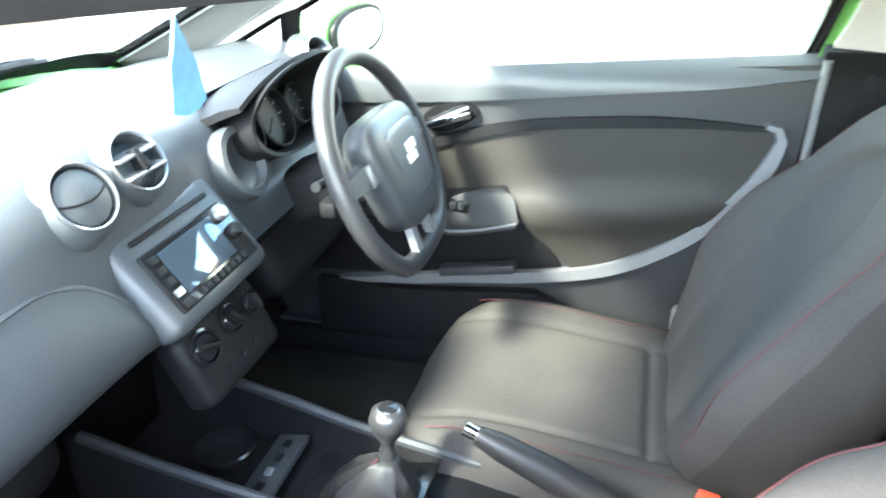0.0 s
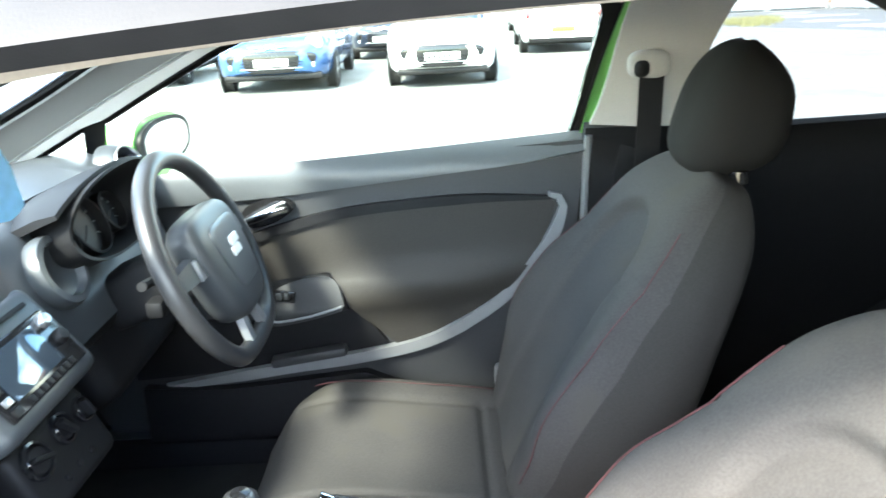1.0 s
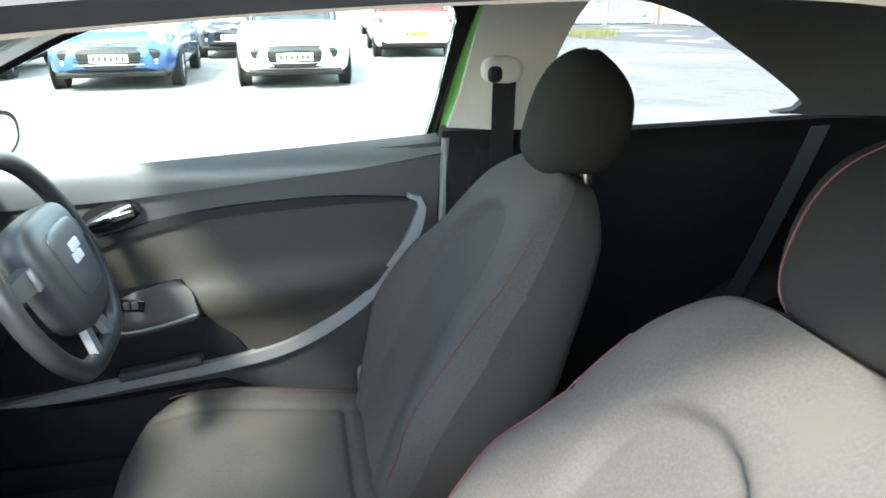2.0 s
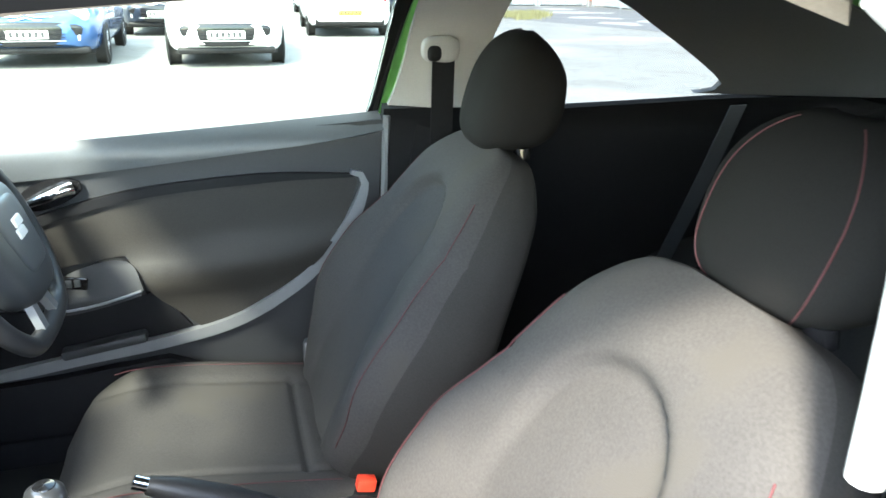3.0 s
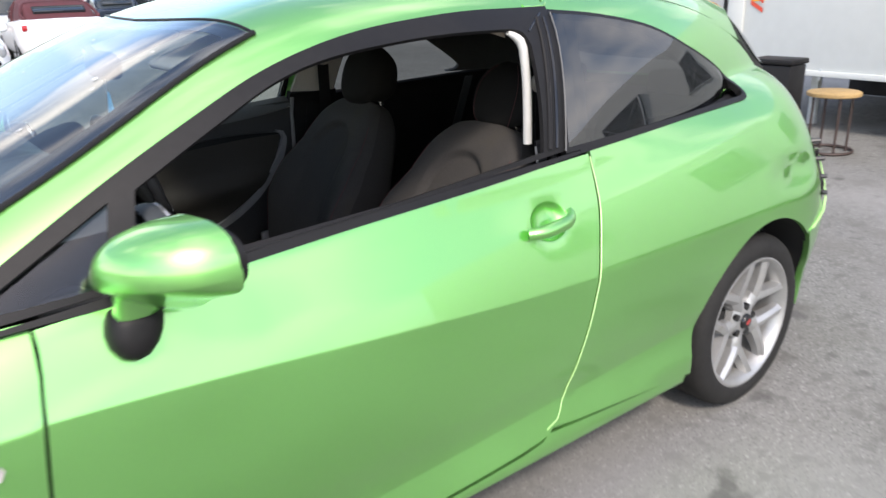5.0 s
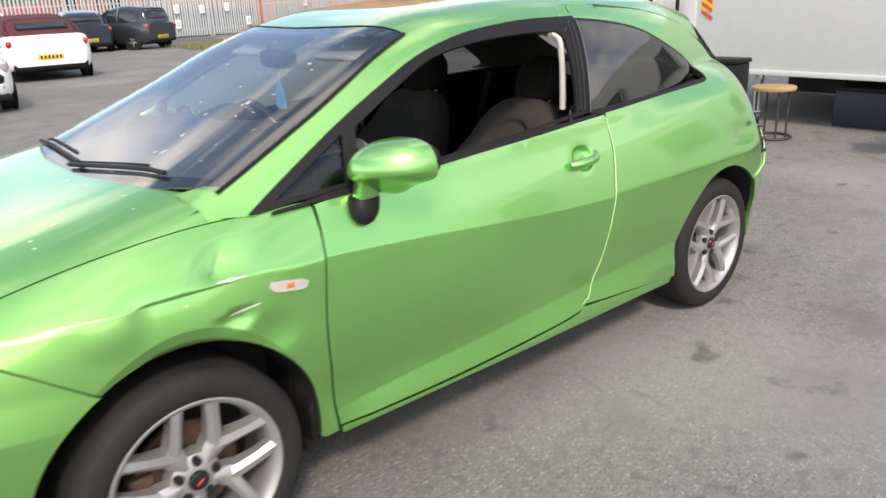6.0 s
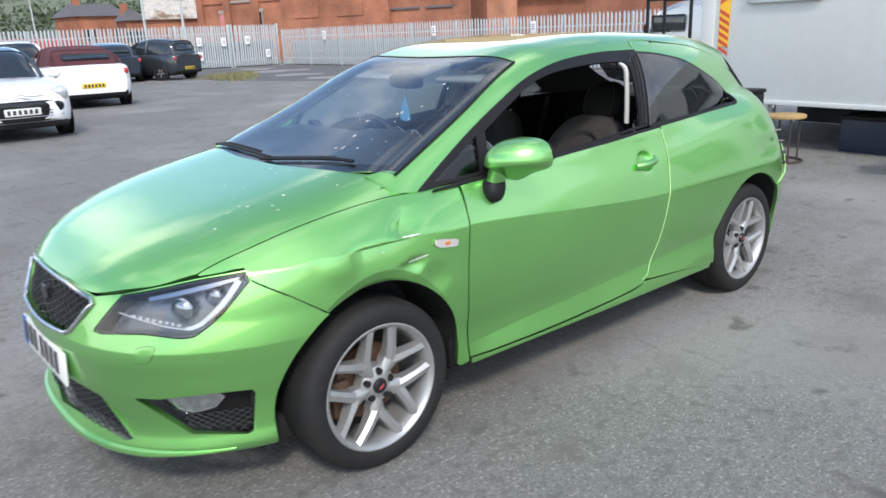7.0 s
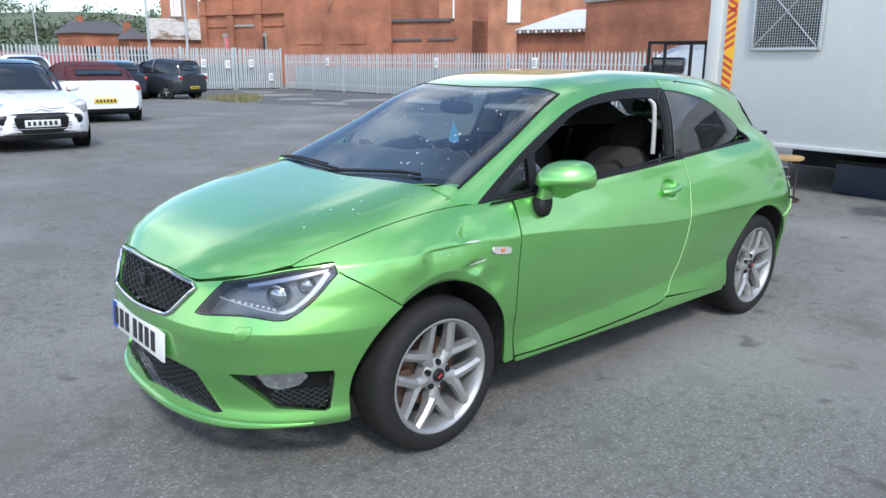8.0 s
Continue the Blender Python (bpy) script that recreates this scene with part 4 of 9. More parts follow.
# inner shell that shuts the gaps, wheel housings and floor pan
shell = joined([(0.42, 0.72), (0.0, 0.86), (-0.40, 0.88), (-1.72, 0.95), (-2.6, 0.98), (-2.98, 0.9), (-3.0, 0.30), (-2.80, 0.28)], arc(REAR_ARCH[0], REAR_ARCH[1], 0.385, 180, 0, 24), [(-2.05, 0.225), (-0.42, 0.215)],
               arc(FRONT_ARCH[0], FRONT_ARCH[1], 0.385, 180, 0, 24), [(0.42, 0.30)])
for sgn in (1, -1):
    sheet("inner_panel", shell, lambda x, z: Vector((x, body_y(x, z) - 0.03, z)), DARK, car, "", 0.10, depth=0.005, side=sgn)
    for cx, cz, r in (FRONT_ARCH, REAR_ARCH):
        bm = bmesh.new()
        pts = arc(cx, cz, r + 0.004, -20, 200, 28)
        rows = []
        for y in (0.825, 0.70, 0.52):
            rows.append([bm.verts.new((x, sgn * min(y, body_y(max(-2.9, x), z) - 0.012), z)) for x, z in pts])
        for a, b in zip(rows, rows[1:]):
            for i in range(len(pts) - 1):
                bm.faces.new((a[i], a[i + 1], b[i + 1], b[i]))
        bm.faces.new(rows[-1])
        part("wheel_housing", bm, DARK, car)
bm = boxed((3.3, 1.30, 0.10), (-1.25, 0, 0.21), 0.02)
part("floor_pan", bm, DARK, car, "dark underside")

# ---- wheels, mirrors and outer fittings ----
TYRE_R, RIM_R = 0.302, 0.226


def spoke(angle, lean):
    """One leg of a V-shaped spoke pair, in the wheel's own axes (z outward)."""
    bm = bmesh.new()
    a0, a1 = radians(angle), radians(angle + lean)
    d0, d1 = Vector((math.cos(a0), math.sin(a0), 0)), Vector((math.cos(a1), math.sin(a1), 0))
    rows = []
    for t, w, top, low in ((0.0, 0.024, -0.020, -0.065), (0.25, 0.0205, -0.013, -0.058), (0.6, 0.018, -0.007, -0.045), (1.0, 0.0205, -0.003, -0.035)):
        c = d0 * 0.092 + (d1 * 0.215 - d0 * 0.092) * t
        s = Vector((-(d1 * 0.215 - d0 * 0.092).y, (d1 * 0.215 - d0 * 0.092).x, 0)).normalized()
        if lean < 0:
            s = -s
        # outer face tips towards the inner side of the V, with a ridge
        rows.append([bm.verts.new(c + s * w + Vector((0, 0, low))), bm.verts.new(c + s * w * 0.92 + Vector((0, 0, top - 0.012))), bm.verts.new(c + s * w * 0.25 + Vector((0, 0, top))),
                     bm.verts.new(c - s * w * 0.75 + Vector((0, 0, top - 0.004))), bm.verts.new(c - s * w + Vector((0, 0, low)))])
    for a, b in zip(rows, rows[1:]):
        for i in range(5):
            bm.faces.new((a[i], a[(i + 1) % 5], b[(i + 1) % 5], b[i]))
    bm.faces.new(rows[0])
    bm.faces.new(rows[-1][::-1])
    bmesh.ops.recalc_face_normals(bm, faces=bm.faces)
    return bm


def wheel(m, turned):
    """A wheel under the car; m places its hub face, z outward."""
    hub = thing("wheel", "", "")
    hub.parent = car
    hub.matrix_basis = m
    bm = bmesh.new()
    lathe(bm, [(0.215, -0.005), (RIM_R + 0.002, 0.004), (0.245, 0.010), (0.272, 0.008), (0.290, -0.004), (0.299, -0.022), (TYRE_R, -0.045), (TYRE_R, -0.165), (0.292, -0.20), (0.26, -0.21), (0.215, -0.20)], None, 64)
    tyre = part("tyre", bm, RUBBER, hub, "worn black tyre")
    for k in range(3):
        bm = bmesh.new()
        lathe(bm, [(TYRE_R + 0.0012, -0.068 - k * 0.034), (TYRE_R + 0.0012, -0.061 - k * 0.034)], None, 64)
        part("tread_groove", bm, DARK, tyre)
    bm = bmesh.new()
    lathe(bm, [(0.205, -0.19), (0.205, -0.045), (0.213, -0.016), (0.218, -0.003), (RIM_R, 0.001), (RIM_R + 0.001, 0.004), (RIM_R - 0.004, 0.005), (0.213, -0.001), (0.206, -0.012), (0.198, -0.045), (0.198, -0.19)], None, 64, True)
    rim = part("rim", bm, ALLOY, hub, "five-spoke split silver alloy rim")
    for i in range(5):
        for lean in (24, -24):
            sp = part("spoke", spoke(turned + 72 * i, lean), ALLOY, rim)
        a = radians(turned + 72 * i)
        bm = bmesh.new()
        loft(bm, [[Vector((r, y * w, z)) for y, z in ((-1, -0.065), (-0.9, top - 0.012), (-0.35, top), (0.35, top), (0.9, top - 0.012), (1, -0.065))] for r, w, top in ((0.028, 0.018, -0.024), (0.055, 0.022, -0.022), (0.085, 0.032, -0.020), (0.112, 0.034, -0.020), (0.120, 0.026, -0.026))])
        bm.transform(Matrix.Rotation(a, 4, "Z"))
        part("spoke_root", bm, ALLOY, rim)
    bm = bmesh.new()
    lathe(bm, [(0.0005, -0.018), (0.034, -0.020), (0.052, -0.026), (0.066, -0.034), (0.070, -0.075), (0.02, -0.08)], None, 40)
    part("hub", bm, ALLOY, rim)
    bm = bmesh.new()
    lathe(bm, [(0.0005, -0.006), (0.022, -0.008), (0.027, -0.014), (0.027, -0.024)], None, 32)
    part("hub_cap", bm, GLOSS_BLACK, rim, "black centre cap with a small red mark")
    bm = boxed((0.022, 0.006, 0.002), (0, 0, -0.0055), 0, turn=Matrix.Rotation(0.6, 4, "Z"))
    part("cap_mark", bm, mat("cap_red", (0.5, 0.05, 0.05), 0.4), rim)
    for i in range(5):
        a = radians(turned + 36 + 72 * i)
        bm = bmesh.new()
        cyl(bm, 0.013, 0.012, 0.014, Matrix.Translation((0.050 * math.cos(a), 0.050 * math.sin(a), -0.032)), 16)
        part("wheel_bolt", bm, GLOSS_BLACK, rim)
    bm = bmesh.new()
    lathe(bm, [(0.06, -0.085), (0.135, -0.085), (0.135, -0.10), (0.06, -0.10)], None, 40, True)
    part("brake_disc", bm, RUST, hub, "rusty brake disc")
    bm = boxed((0.07, 0.14, 0.06), (0.12, 0.03, -0.10), 0.015)
    part("brake_caliper", bm, RUST, hub)
    bm = bmesh.new()
    cyl(bm, 0.198, 0.198, 0.004, Matrix.Translation((0, 0, -0.16)), 40)
    part("wheel_back", bm, DARK, hub)


for x in (0.0, -2.469):
    for sgn in (1, -1):
        m = Matrix.Translation((x, 0.805 * sgn, TYRE_R)) @ Matrix.Rotation(radians(-90 * sgn), 4, "X")
        wheel(m, -59 if x == 0 else -64)

# side indicator
REP = mat("repeater_lens", (0.50, 0.47, 0.45), 0.15, 0.2, 0.15, coat=0.5)
AMBER = mat("amber_bulb", (0.6, 0.16, 0.03), 0.3)
for sgn in (1, -1):
    ind = joined(curve2((-0.243, 0.757), (-0.25, 0.770), (-0.335, 0.757), (-0.352, 0.745), (-0.345, 0.730), (-0.26, 0.742), (-0.243, 0.757), step=0.012))
    rep = sheet("side_indicator", ind, on_side, REP, car, "clear side indicator with an amber bulb", 0.012, depth=0.006, side=sgn, out=0.008)
    bm = boxed((0.022, 0.003, 0.012), (-0.30, sgn * (body_y(-0.3, 0.75) + 0.0085), 0.75), 0.001)
    part("bulb", bm, AMBER, rep)

# door frames round the open window
FRAME_OUT = joined(curve2(*RAIL), curve2((-1.735, 1.335), (-1.655, 1.0)), curve2((-1.655, 1.0), (-1.2, 0.975), (-0.6, 0.943), (-0.262, 0.921)))
OPENING = joined(curve2((-0.645, 1.085), (-0.814, 1.170), (-0.95, 1.232), (-1.08, 1.266), (-1.25, 1.284), (-1.40, 1.291), (-1.575, 1.290)), curve2((-1.575, 1.290), (-1.611, 1.280), (-1.623, 1.25), step=0.012),
                 curve2((-1.623, 1.25), (-1.598, 1.10), (-1.576, 1.008)), curve2((-1.576, 1.008), (-1.0, 0.968), (-0.600, 0.944)))
TRIANGLE = joined([(-0.345, 0.943), (-0.598, 1.072), (-0.560, 0.950)])
SEAL = mat("white_seal_strip", (0.55, 0.55, 0.53), 0.6, 0, 0.06)
for sgn in (1, -1):
    fr = sheet("window_frame", FRAME_OUT, on_cabin, BLACK_TRIM, doors[sgn], "black window frame", 0.025, depth=0.012, side=sgn, holes=[OPENING, TRIANGLE], out=0.003)
    belt = joined(curve2(*[(x, belt_z(x) - 0.010 + 0.007 * max(0.0, (-1.4 - x) / 0.3) + 0.011 * max(0.0, (x + 0.60) / 0.28)) for x in (-0.32, -0.45, -0.6, -1.0, -1.4, -1.70)]), curve2(*[(x, belt_z(x) + 0.005) for x in (-1.70, -1.4, -1.0, -0.6, -0.45, -0.32)]))
    sheet("belt_moulding", belt, lambda x, z: Vector((x, skin_y(x, z) + 0.004, z)), BLACK_TRIM, doors[sgn], "black rubber belt moulding", 0.03, depth=0.03, side=sgn)
    belt2 = joined(curve2(*[(x, belt_z(x) - 0.003) for x in (-1.702, -2.0, -2.2, -2.36)]), curve2(*[(x, belt_z(x) + 0.007) for x in (-2.36, -2.2, -2.0, -1.702)]))
    sheet("belt_moulding", belt2, lambda x, z: Vector((x, skin_y(x, z) + 0.003, z)), BLACK_TRIM, car, "black rubber belt moulding", 0.03, depth=0.02, side=sgn)
    sheet("quarter_light", TRIANGLE, on_cabin, CLEAR, doors[sgn], "small fixed triangular pane", 0.05, depth=0.004, side=sgn, out=-0.012).visible_shadow = False

    if sgn < 0:
        # the driver's window is wound up
        pane = sheet("door_window", OPENING, on_cabin, DOOR_GLASS, doors[sgn], "closed green-tinted door window", 0.05, depth=0.004, side=sgn, out=-0.012)
        pane.visible_shadow = False
    for dx, r, mt, lab in ((0.030, 0.0045, GLOSS_BLACK, "glossy rib of the frame post"), (0.055, 0.006, BLACK_TRIM, "")):
        bm = bmesh.new()
        tube(bm, [(-1.735 + dx + 0.082 * t, sgn * (glass_y(-1.735 + dx + 0.082 * t, 1.312 - 0.30 * t) + 0.004), 1.312 - 0.30 * t) for t in np.linspace(0, 1, 9)], r, 8)
        part("frame_rib", bm, mt, fr, lab)
    # mitred corner of the frame
    bm = bmesh.new()
    tube(bm, [(-1.700, sgn * (glass_y(-1.700, 1.322) + 0.004), 1.322), (-1.632, sgn * (glass_y(-1.632, 1.283) + 0.004), 1.283)], 0.003, 6)
    part("mitre_seam", bm, GLOSS_BLACK, fr)
PANE_EDGE = mat("pane_edge_grey", (0.10, 0.10, 0.10), 0.6)
# bright edge where the side pane meets the pillar
for sgn in (1, -1):
    bm = bmesh.new()
    tube(bm, [(-1.734 + 0.086 * t, sgn * (glass_y(-1.734 + 0.086 * t, 1.322 - 0.32 * t) + 0.009), 1.322 - 0.32 * t) for t in np.linspace(0, 1, 9)], 0.0022, 6)
    part("pane_edge", bm, PANE_EDGE, car, "pale edge strip of the side pane")

# seam cover where the roof meets the rear quarter
for sgn in (1, -1):
    bm = bmesh.new()
    tube(bm, [(x, sgn * (glass_y(x, z) - 0.004), z) for x, z in curve2((-1.66, 1.337), (-1.735, 1.338), (-1.755, 1.365), (-1.79, 1.376), (-1.90, 1.372), step=0.01)], 0.007, 8)
    part("roof_seam", bm, PAINT, car)

# door mirrors
MIRROR = mat("mirror", (0.85, 0.86, 0.86), 0.02, 1.0, 0.01)


def housing_ring(t):
    """A section of the mirror housing at t from its inner to its outer end: dome, crisp edge, funnel below."""
    end = max(0.0, 1 - abs(2 * t - 1) ** 3.0) ** 0.45
    y = 0.745 + 0.205 * t
    rear = -0.650 - 0.052 * t
    front = rear + (0.150 - 0.050 * t * t) * (0.25 + 0.75 * end)
    mid = 0.981 + 0.016 * t
    top = mid + (0.092 - 0.014 * t) * (0.10 + 0.90 * end)
    low = mid - (0.040 + 0.040 * math.exp(-((t - 0.25) / 0.30) ** 2)) * (0.15 + 0.85 * end)
    pts = [Vector((rear + (front - rear) * math.cos(a) ** 0.78, y, mid + (top - mid) * math.sin(a) ** 0.85)) for a in np.linspace(0, math.pi / 2, 15)]
    pts += [Vector((rear, y, z)) for z in np.linspace(top - 0.012, low + 0.006, 6)]
    pts += [Vector((rear + (front - rear) * u, y, low + (mid - low) * u ** 1.6 * 0.95)) for u in (0.0, 0.2, 0.4, 0.6, 0.78, 0.92, 0.985)]
    return pts


for sgn in (1, -1):
    mir = thing("door_mirror", "", "")
    mir.parent = doors[sgn]
    flip = Matrix.Diagonal((1, sgn, 1, 1))
    bm = bmesh.new()
    loft(bm, [housing_ring(t) for t in (0.0, 0.015, 0.04, 0.08, 0.14, 0.22, 0.32, 0.43, 0.55, 0.67, 0.77, 0.85, 0.91, 0.955, 0.985, 1.0)])
    bm.transform(flip)
    bmesh.ops.recalc_face_normals(bm, faces=bm.faces)
    part("mirror_housing", bm, PAINT, mir, "green mirror housing", angle=38)
    bm = bmesh.new()
    rows = []
    for z, w, d in ((0.965, 0.052, 0.036), (0.945, 0.045, 0.034), (0.925, 0.037, 0.031), (0.916, 0.036, 0.030)):
        rows.append([Vector((-0.583 - 0.02 * (z - 0.916) / 0.05 + w * sq(math.cos(a), 0.8), 0.775 + 0.015 * (z - 0.916) / 0.05 + d * sq(math.sin(a), 0.8), z)) for a in np.linspace(0, 2 * math.pi, 24, endpoint=False)])
    loft(bm, rows)
    bm.transform(flip)
    bmesh.ops.recalc_face_normals(bm, faces=bm.faces)
    part("mirror_neck", bm, PAINT, mir, "green tapering neck", angle=60)
    bm = bmesh.new()
    rows = []
    for z, w, d in ((0.922, 0.034, 0.028), (0.919, 0.041, 0.035), (0.905, 0.046, 0.040), (0.885, 0.046, 0.045), (0.865, 0.040, 0.046), (0.850, 0.028, 0.042), (0.842, 0.010, 0.030)):
        rows.append([Vector((-0.576 + 0.20 * (0.88 - z) + w * sq(math.cos(a), 0.8), 0.766 + d * sq(math.sin(a), 0.8), z)) for a in np.linspace(0, 2 * math.pi, 24, endpoint=False)])
    loft(bm, rows)
    bm.transform(flip)
    bmesh.ops.recalc_face_normals(bm, faces=bm.faces)
    part("mirror_foot", bm, BLACK_TRIM, mir, "black plastic foot", angle=50)
    oval = [(0.757 + 0.195 * (0.5 + 0.49 * sq(math.cos(a), 0.80)), 1.011 + 0.053 * sq(math.sin(a), 0.80) + 0.006 * math.cos(a)) for a in np.linspace(0, 2 * math.pi, 40, endpoint=False)]
    at_rear = lambda y, z, d: Vector((-0.655 - 0.050 * (y - 0.757) / 0.195 - d, y, z))
    for nm, k, d, thick, material, lab in (("mirror_rim", 1.0, 0.0, 0.007, BLACK_TRIM, "black rim"), ("mirror_glass", 0.84, 0.007, 0.003, MIRROR, "mirror glass")):
        bm = bmesh.new()
        loft(bm, [[at_rear(0.8545 + (y - 0.8545) * k, 1.011 + (z - 1.011) * k, e) for y, z in oval] for e in (d - 0.004, d + thick)])
        bm.transform(flip)
        bmesh.ops.recalc_face_normals(bm, faces=bm.faces)
        part(nm, bm, material, mir, lab)

# wipers at the foot of the windscreen
for a, b in (((-0.055, -0.02, 1.0), (-0.150, 0.50, 1.0)), ((-0.105, -0.52, 0.995), (-0.075, 0.02, 1.01))):
    a, b = Vector(a), Vector(b)
    w = thing("wiper", "", "")
    w.parent = car
    pts = [a.lerp(b, t) for t in (i / 8 for i in range(9))]
    pts = [Vector((p.x, p.y, roof_h(p.x, p.y) + 0.012)) for p in pts]
    bm = bmesh.new()
    tube(bm, pts, 0.007, 6)
    part("wiper_arm", bm, BLACK_TRIM, w)
    bm = bmesh.new()
    tube(bm, [p + Vector((-0.03, 0, -0.002)) for p in pts[:7]], 0.008, 6)
    part("wiper_blade", bm, RUBBER, w)
bm = bmesh.new()
rows = []
for y in np.linspace(-0.62, 0.62, 24):
    x = -0.03 - 0.17 * (abs(y) / 0.63) ** 2.6
    rows.append([bm.verts.new((x + 0.03, y, hood_z(x + 0.03, y) - 0.02)), bm.verts.new((x - 0.05, y, roof_h(x - 0.05, y) - 0.012))])
for a, b in zip(rows, rows[1:]):
    bm.faces.new((a[0], b[0], b[1], a[1]))
part("cowl_panel", bm, BLACK_TRIM, car, "black scuttle panel")

# ---- the cabin ----
SEAT_CLOTH = mat("seat_cloth", (0.046, 0.043, 0.041), 0.85, 0, 0.28, 300, 7, 0.35, 600, spec=0.2, stain=(0.053, 0.049, 0.044), stain_at=0.57)
SHELL_CLOTH = mat("seat_side_cloth", (0.034, 0.032, 0.030), 0.85, 0, 0.2, 400, 7, 0.35, 700, spec=0.15)
HEAD_CLOTH = mat("dark_headrest_cloth", (0.0145, 0.014, 0.0135), 0.85, 0, 0.16, 500, 6, 0.35, 900, spec=0.08)
RED_THREAD = mat("red_thread", (0.065, 0.018, 0.020), 0.8)
SOFT_DASH = mat("dash_plastic", (0.050, 0.055, 0.060), 0.42, 0, 0.1, 300, 4, 0.25, 1500)
GLOVE_PLASTIC = mat("glovebox_plastic", (0.034, 0.037, 0.041), 0.5, 0, 0.1, 300, 4, 0.25, 1500)
DOOR_PLASTIC = mat("door_plastic", (0.032, 0.033, 0.035), 0.50, 0, 0.1, 250, 4, 0.25, 1400, spec=0.35)
DOOR_CLOTH = mat("door_insert", (0.033, 0.030, 0.026), 0.6, 0, 0.25, 400, 5, 0.3, 900, spec=0.3)
GREY_STRIP = mat("grey_trim_strip", (0.20, 0.205, 0.21), 0.4, 0.15, 0.06)
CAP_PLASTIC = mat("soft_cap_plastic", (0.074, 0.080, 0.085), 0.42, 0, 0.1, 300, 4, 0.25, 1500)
# darker copy of the lining: the shade under the roof is in its colour
SHADED_ROOF_CLOTH = mat("shaded_roof_cloth", (0.15, 0.148, 0.142), 0.9, 0, 0.08, 400, 3, 0.2, 900)
PILLAR_DARK = mat("dark_pillar_plastic", (0.075, 0.076, 0.078), 0.6, 0, 0.1, 250, 3, 0.2, 900)
LINING = mat("pillar_lining", (0.38, 0.37, 0.35), 0.9, 0, 0.08, 400, 3, 0.2, 900)
ARM_PLASTIC = mat("armrest_plastic", (0.030, 0.031, 0.033), 0.6, 0, 0.1, 250, 4, 0.25, 1400, spec=0.4)
BEIGE = mat("beige_fabric", (0.30, 0.26, 0.22), 0.9, 0, 0.15, 300, 8, 0.4, 900)
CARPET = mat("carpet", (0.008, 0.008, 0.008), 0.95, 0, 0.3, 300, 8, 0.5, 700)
LEATHER = mat("leather", (0.022, 0.021, 0.021), 0.5, 0, 0.2, 120, 9, 0.4, 350)
WHEEL_LEATHER = mat("wheel_leather", (0.032, 0.032, 0.034), 0.38, 0, 0.12, 300, 10, 0.3, 900)
KNOB_GREY = mat("gunmetal_knob", (0.15, 0.152, 0.158), 0.3, 0.8, 0.1)
SATIN = mat("satin_silver", (0.50, 0.50, 0.51), 0.35, 0.85, 0.08)
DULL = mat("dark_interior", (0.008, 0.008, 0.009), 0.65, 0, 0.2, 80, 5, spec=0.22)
SCREEN_GLASS = mat("display_glass", (0.10, 0.13, 0.16), 0.06, 0.6, 0.05)
RED_BUCKLE = mat("red_button", (0.75, 0.06, 0.03), 0.4)


back_w = spl((0.0, 0.205), (0.12, 0.243), (0.30, 0.274), (0.47, 0.278), (0.62, 0.250), (0.80, 0.216), (0.93, 0.172), (0.985, 0.130), (1.0, 0.075))
back_t = spl((0.0, 0.085), (0.5, 0.085), (0.85, 0.070), (1.0, 0.030))
back_b = spl((0.0, 0.030), (0.14, 0.070), (0.33, 0.108), (0.52, 0.082), (0.7, 0.034), (1.0, 0.006))
BACK_LOW, BACK_TOP = Vector((-1.475, 0, 0.46)), Vector((-1.755, 0, 1.005))
back_up = (BACK_TOP - BACK_LOW).normalized()
back_fwd = Vector((back_up.z, 0, -back_up.x))


def back_front(y, v):
    """A point on the front of the backrest; y across, v from its foot to its top."""
    w = back_w(v)
    u = max(-1.0, min(1.0, y / w))
    c = BACK_LOW.lerp(BACK_TOP, v)
    d = back_t(v) * (1 - abs(u) ** 5) ** 0.5 + back_b(v) * (abs(u) ** 2.2) * (1 - abs(u) ** 12)
    # pressed seam: a horseshoe round the middle cushion
    h = math.hypot(y, max(0.0, v - 0.645) * 0.62)
    e = max(0.0, min(1.0, (0.122 - h) / 0.016))
    d -= (0.004 + 0.015 * max(0.0, min(1.0, (v - 0.45) / 0.25))) * e * e * (3 - 2 * e)
    d += 0.006 * max(0.0, 1 - (h / 0.10) ** 2)
    # shallow dart from the horseshoe to each shoulder, and slack folds low down
    d -= 0.004 * math.exp(-((v - 0.66 - 0.35 * (abs(y) - 0.12)) / 0.008) ** 2) * max(0.0, min(1.0, (abs(y) - 0.115) / 0.01))
    d += 0.0022 * math.sin(26 * v + 30 * y) * max(0.0, 1 - v / 0.55)
    return c + back_fwd * d + Vector((0, y, 0))


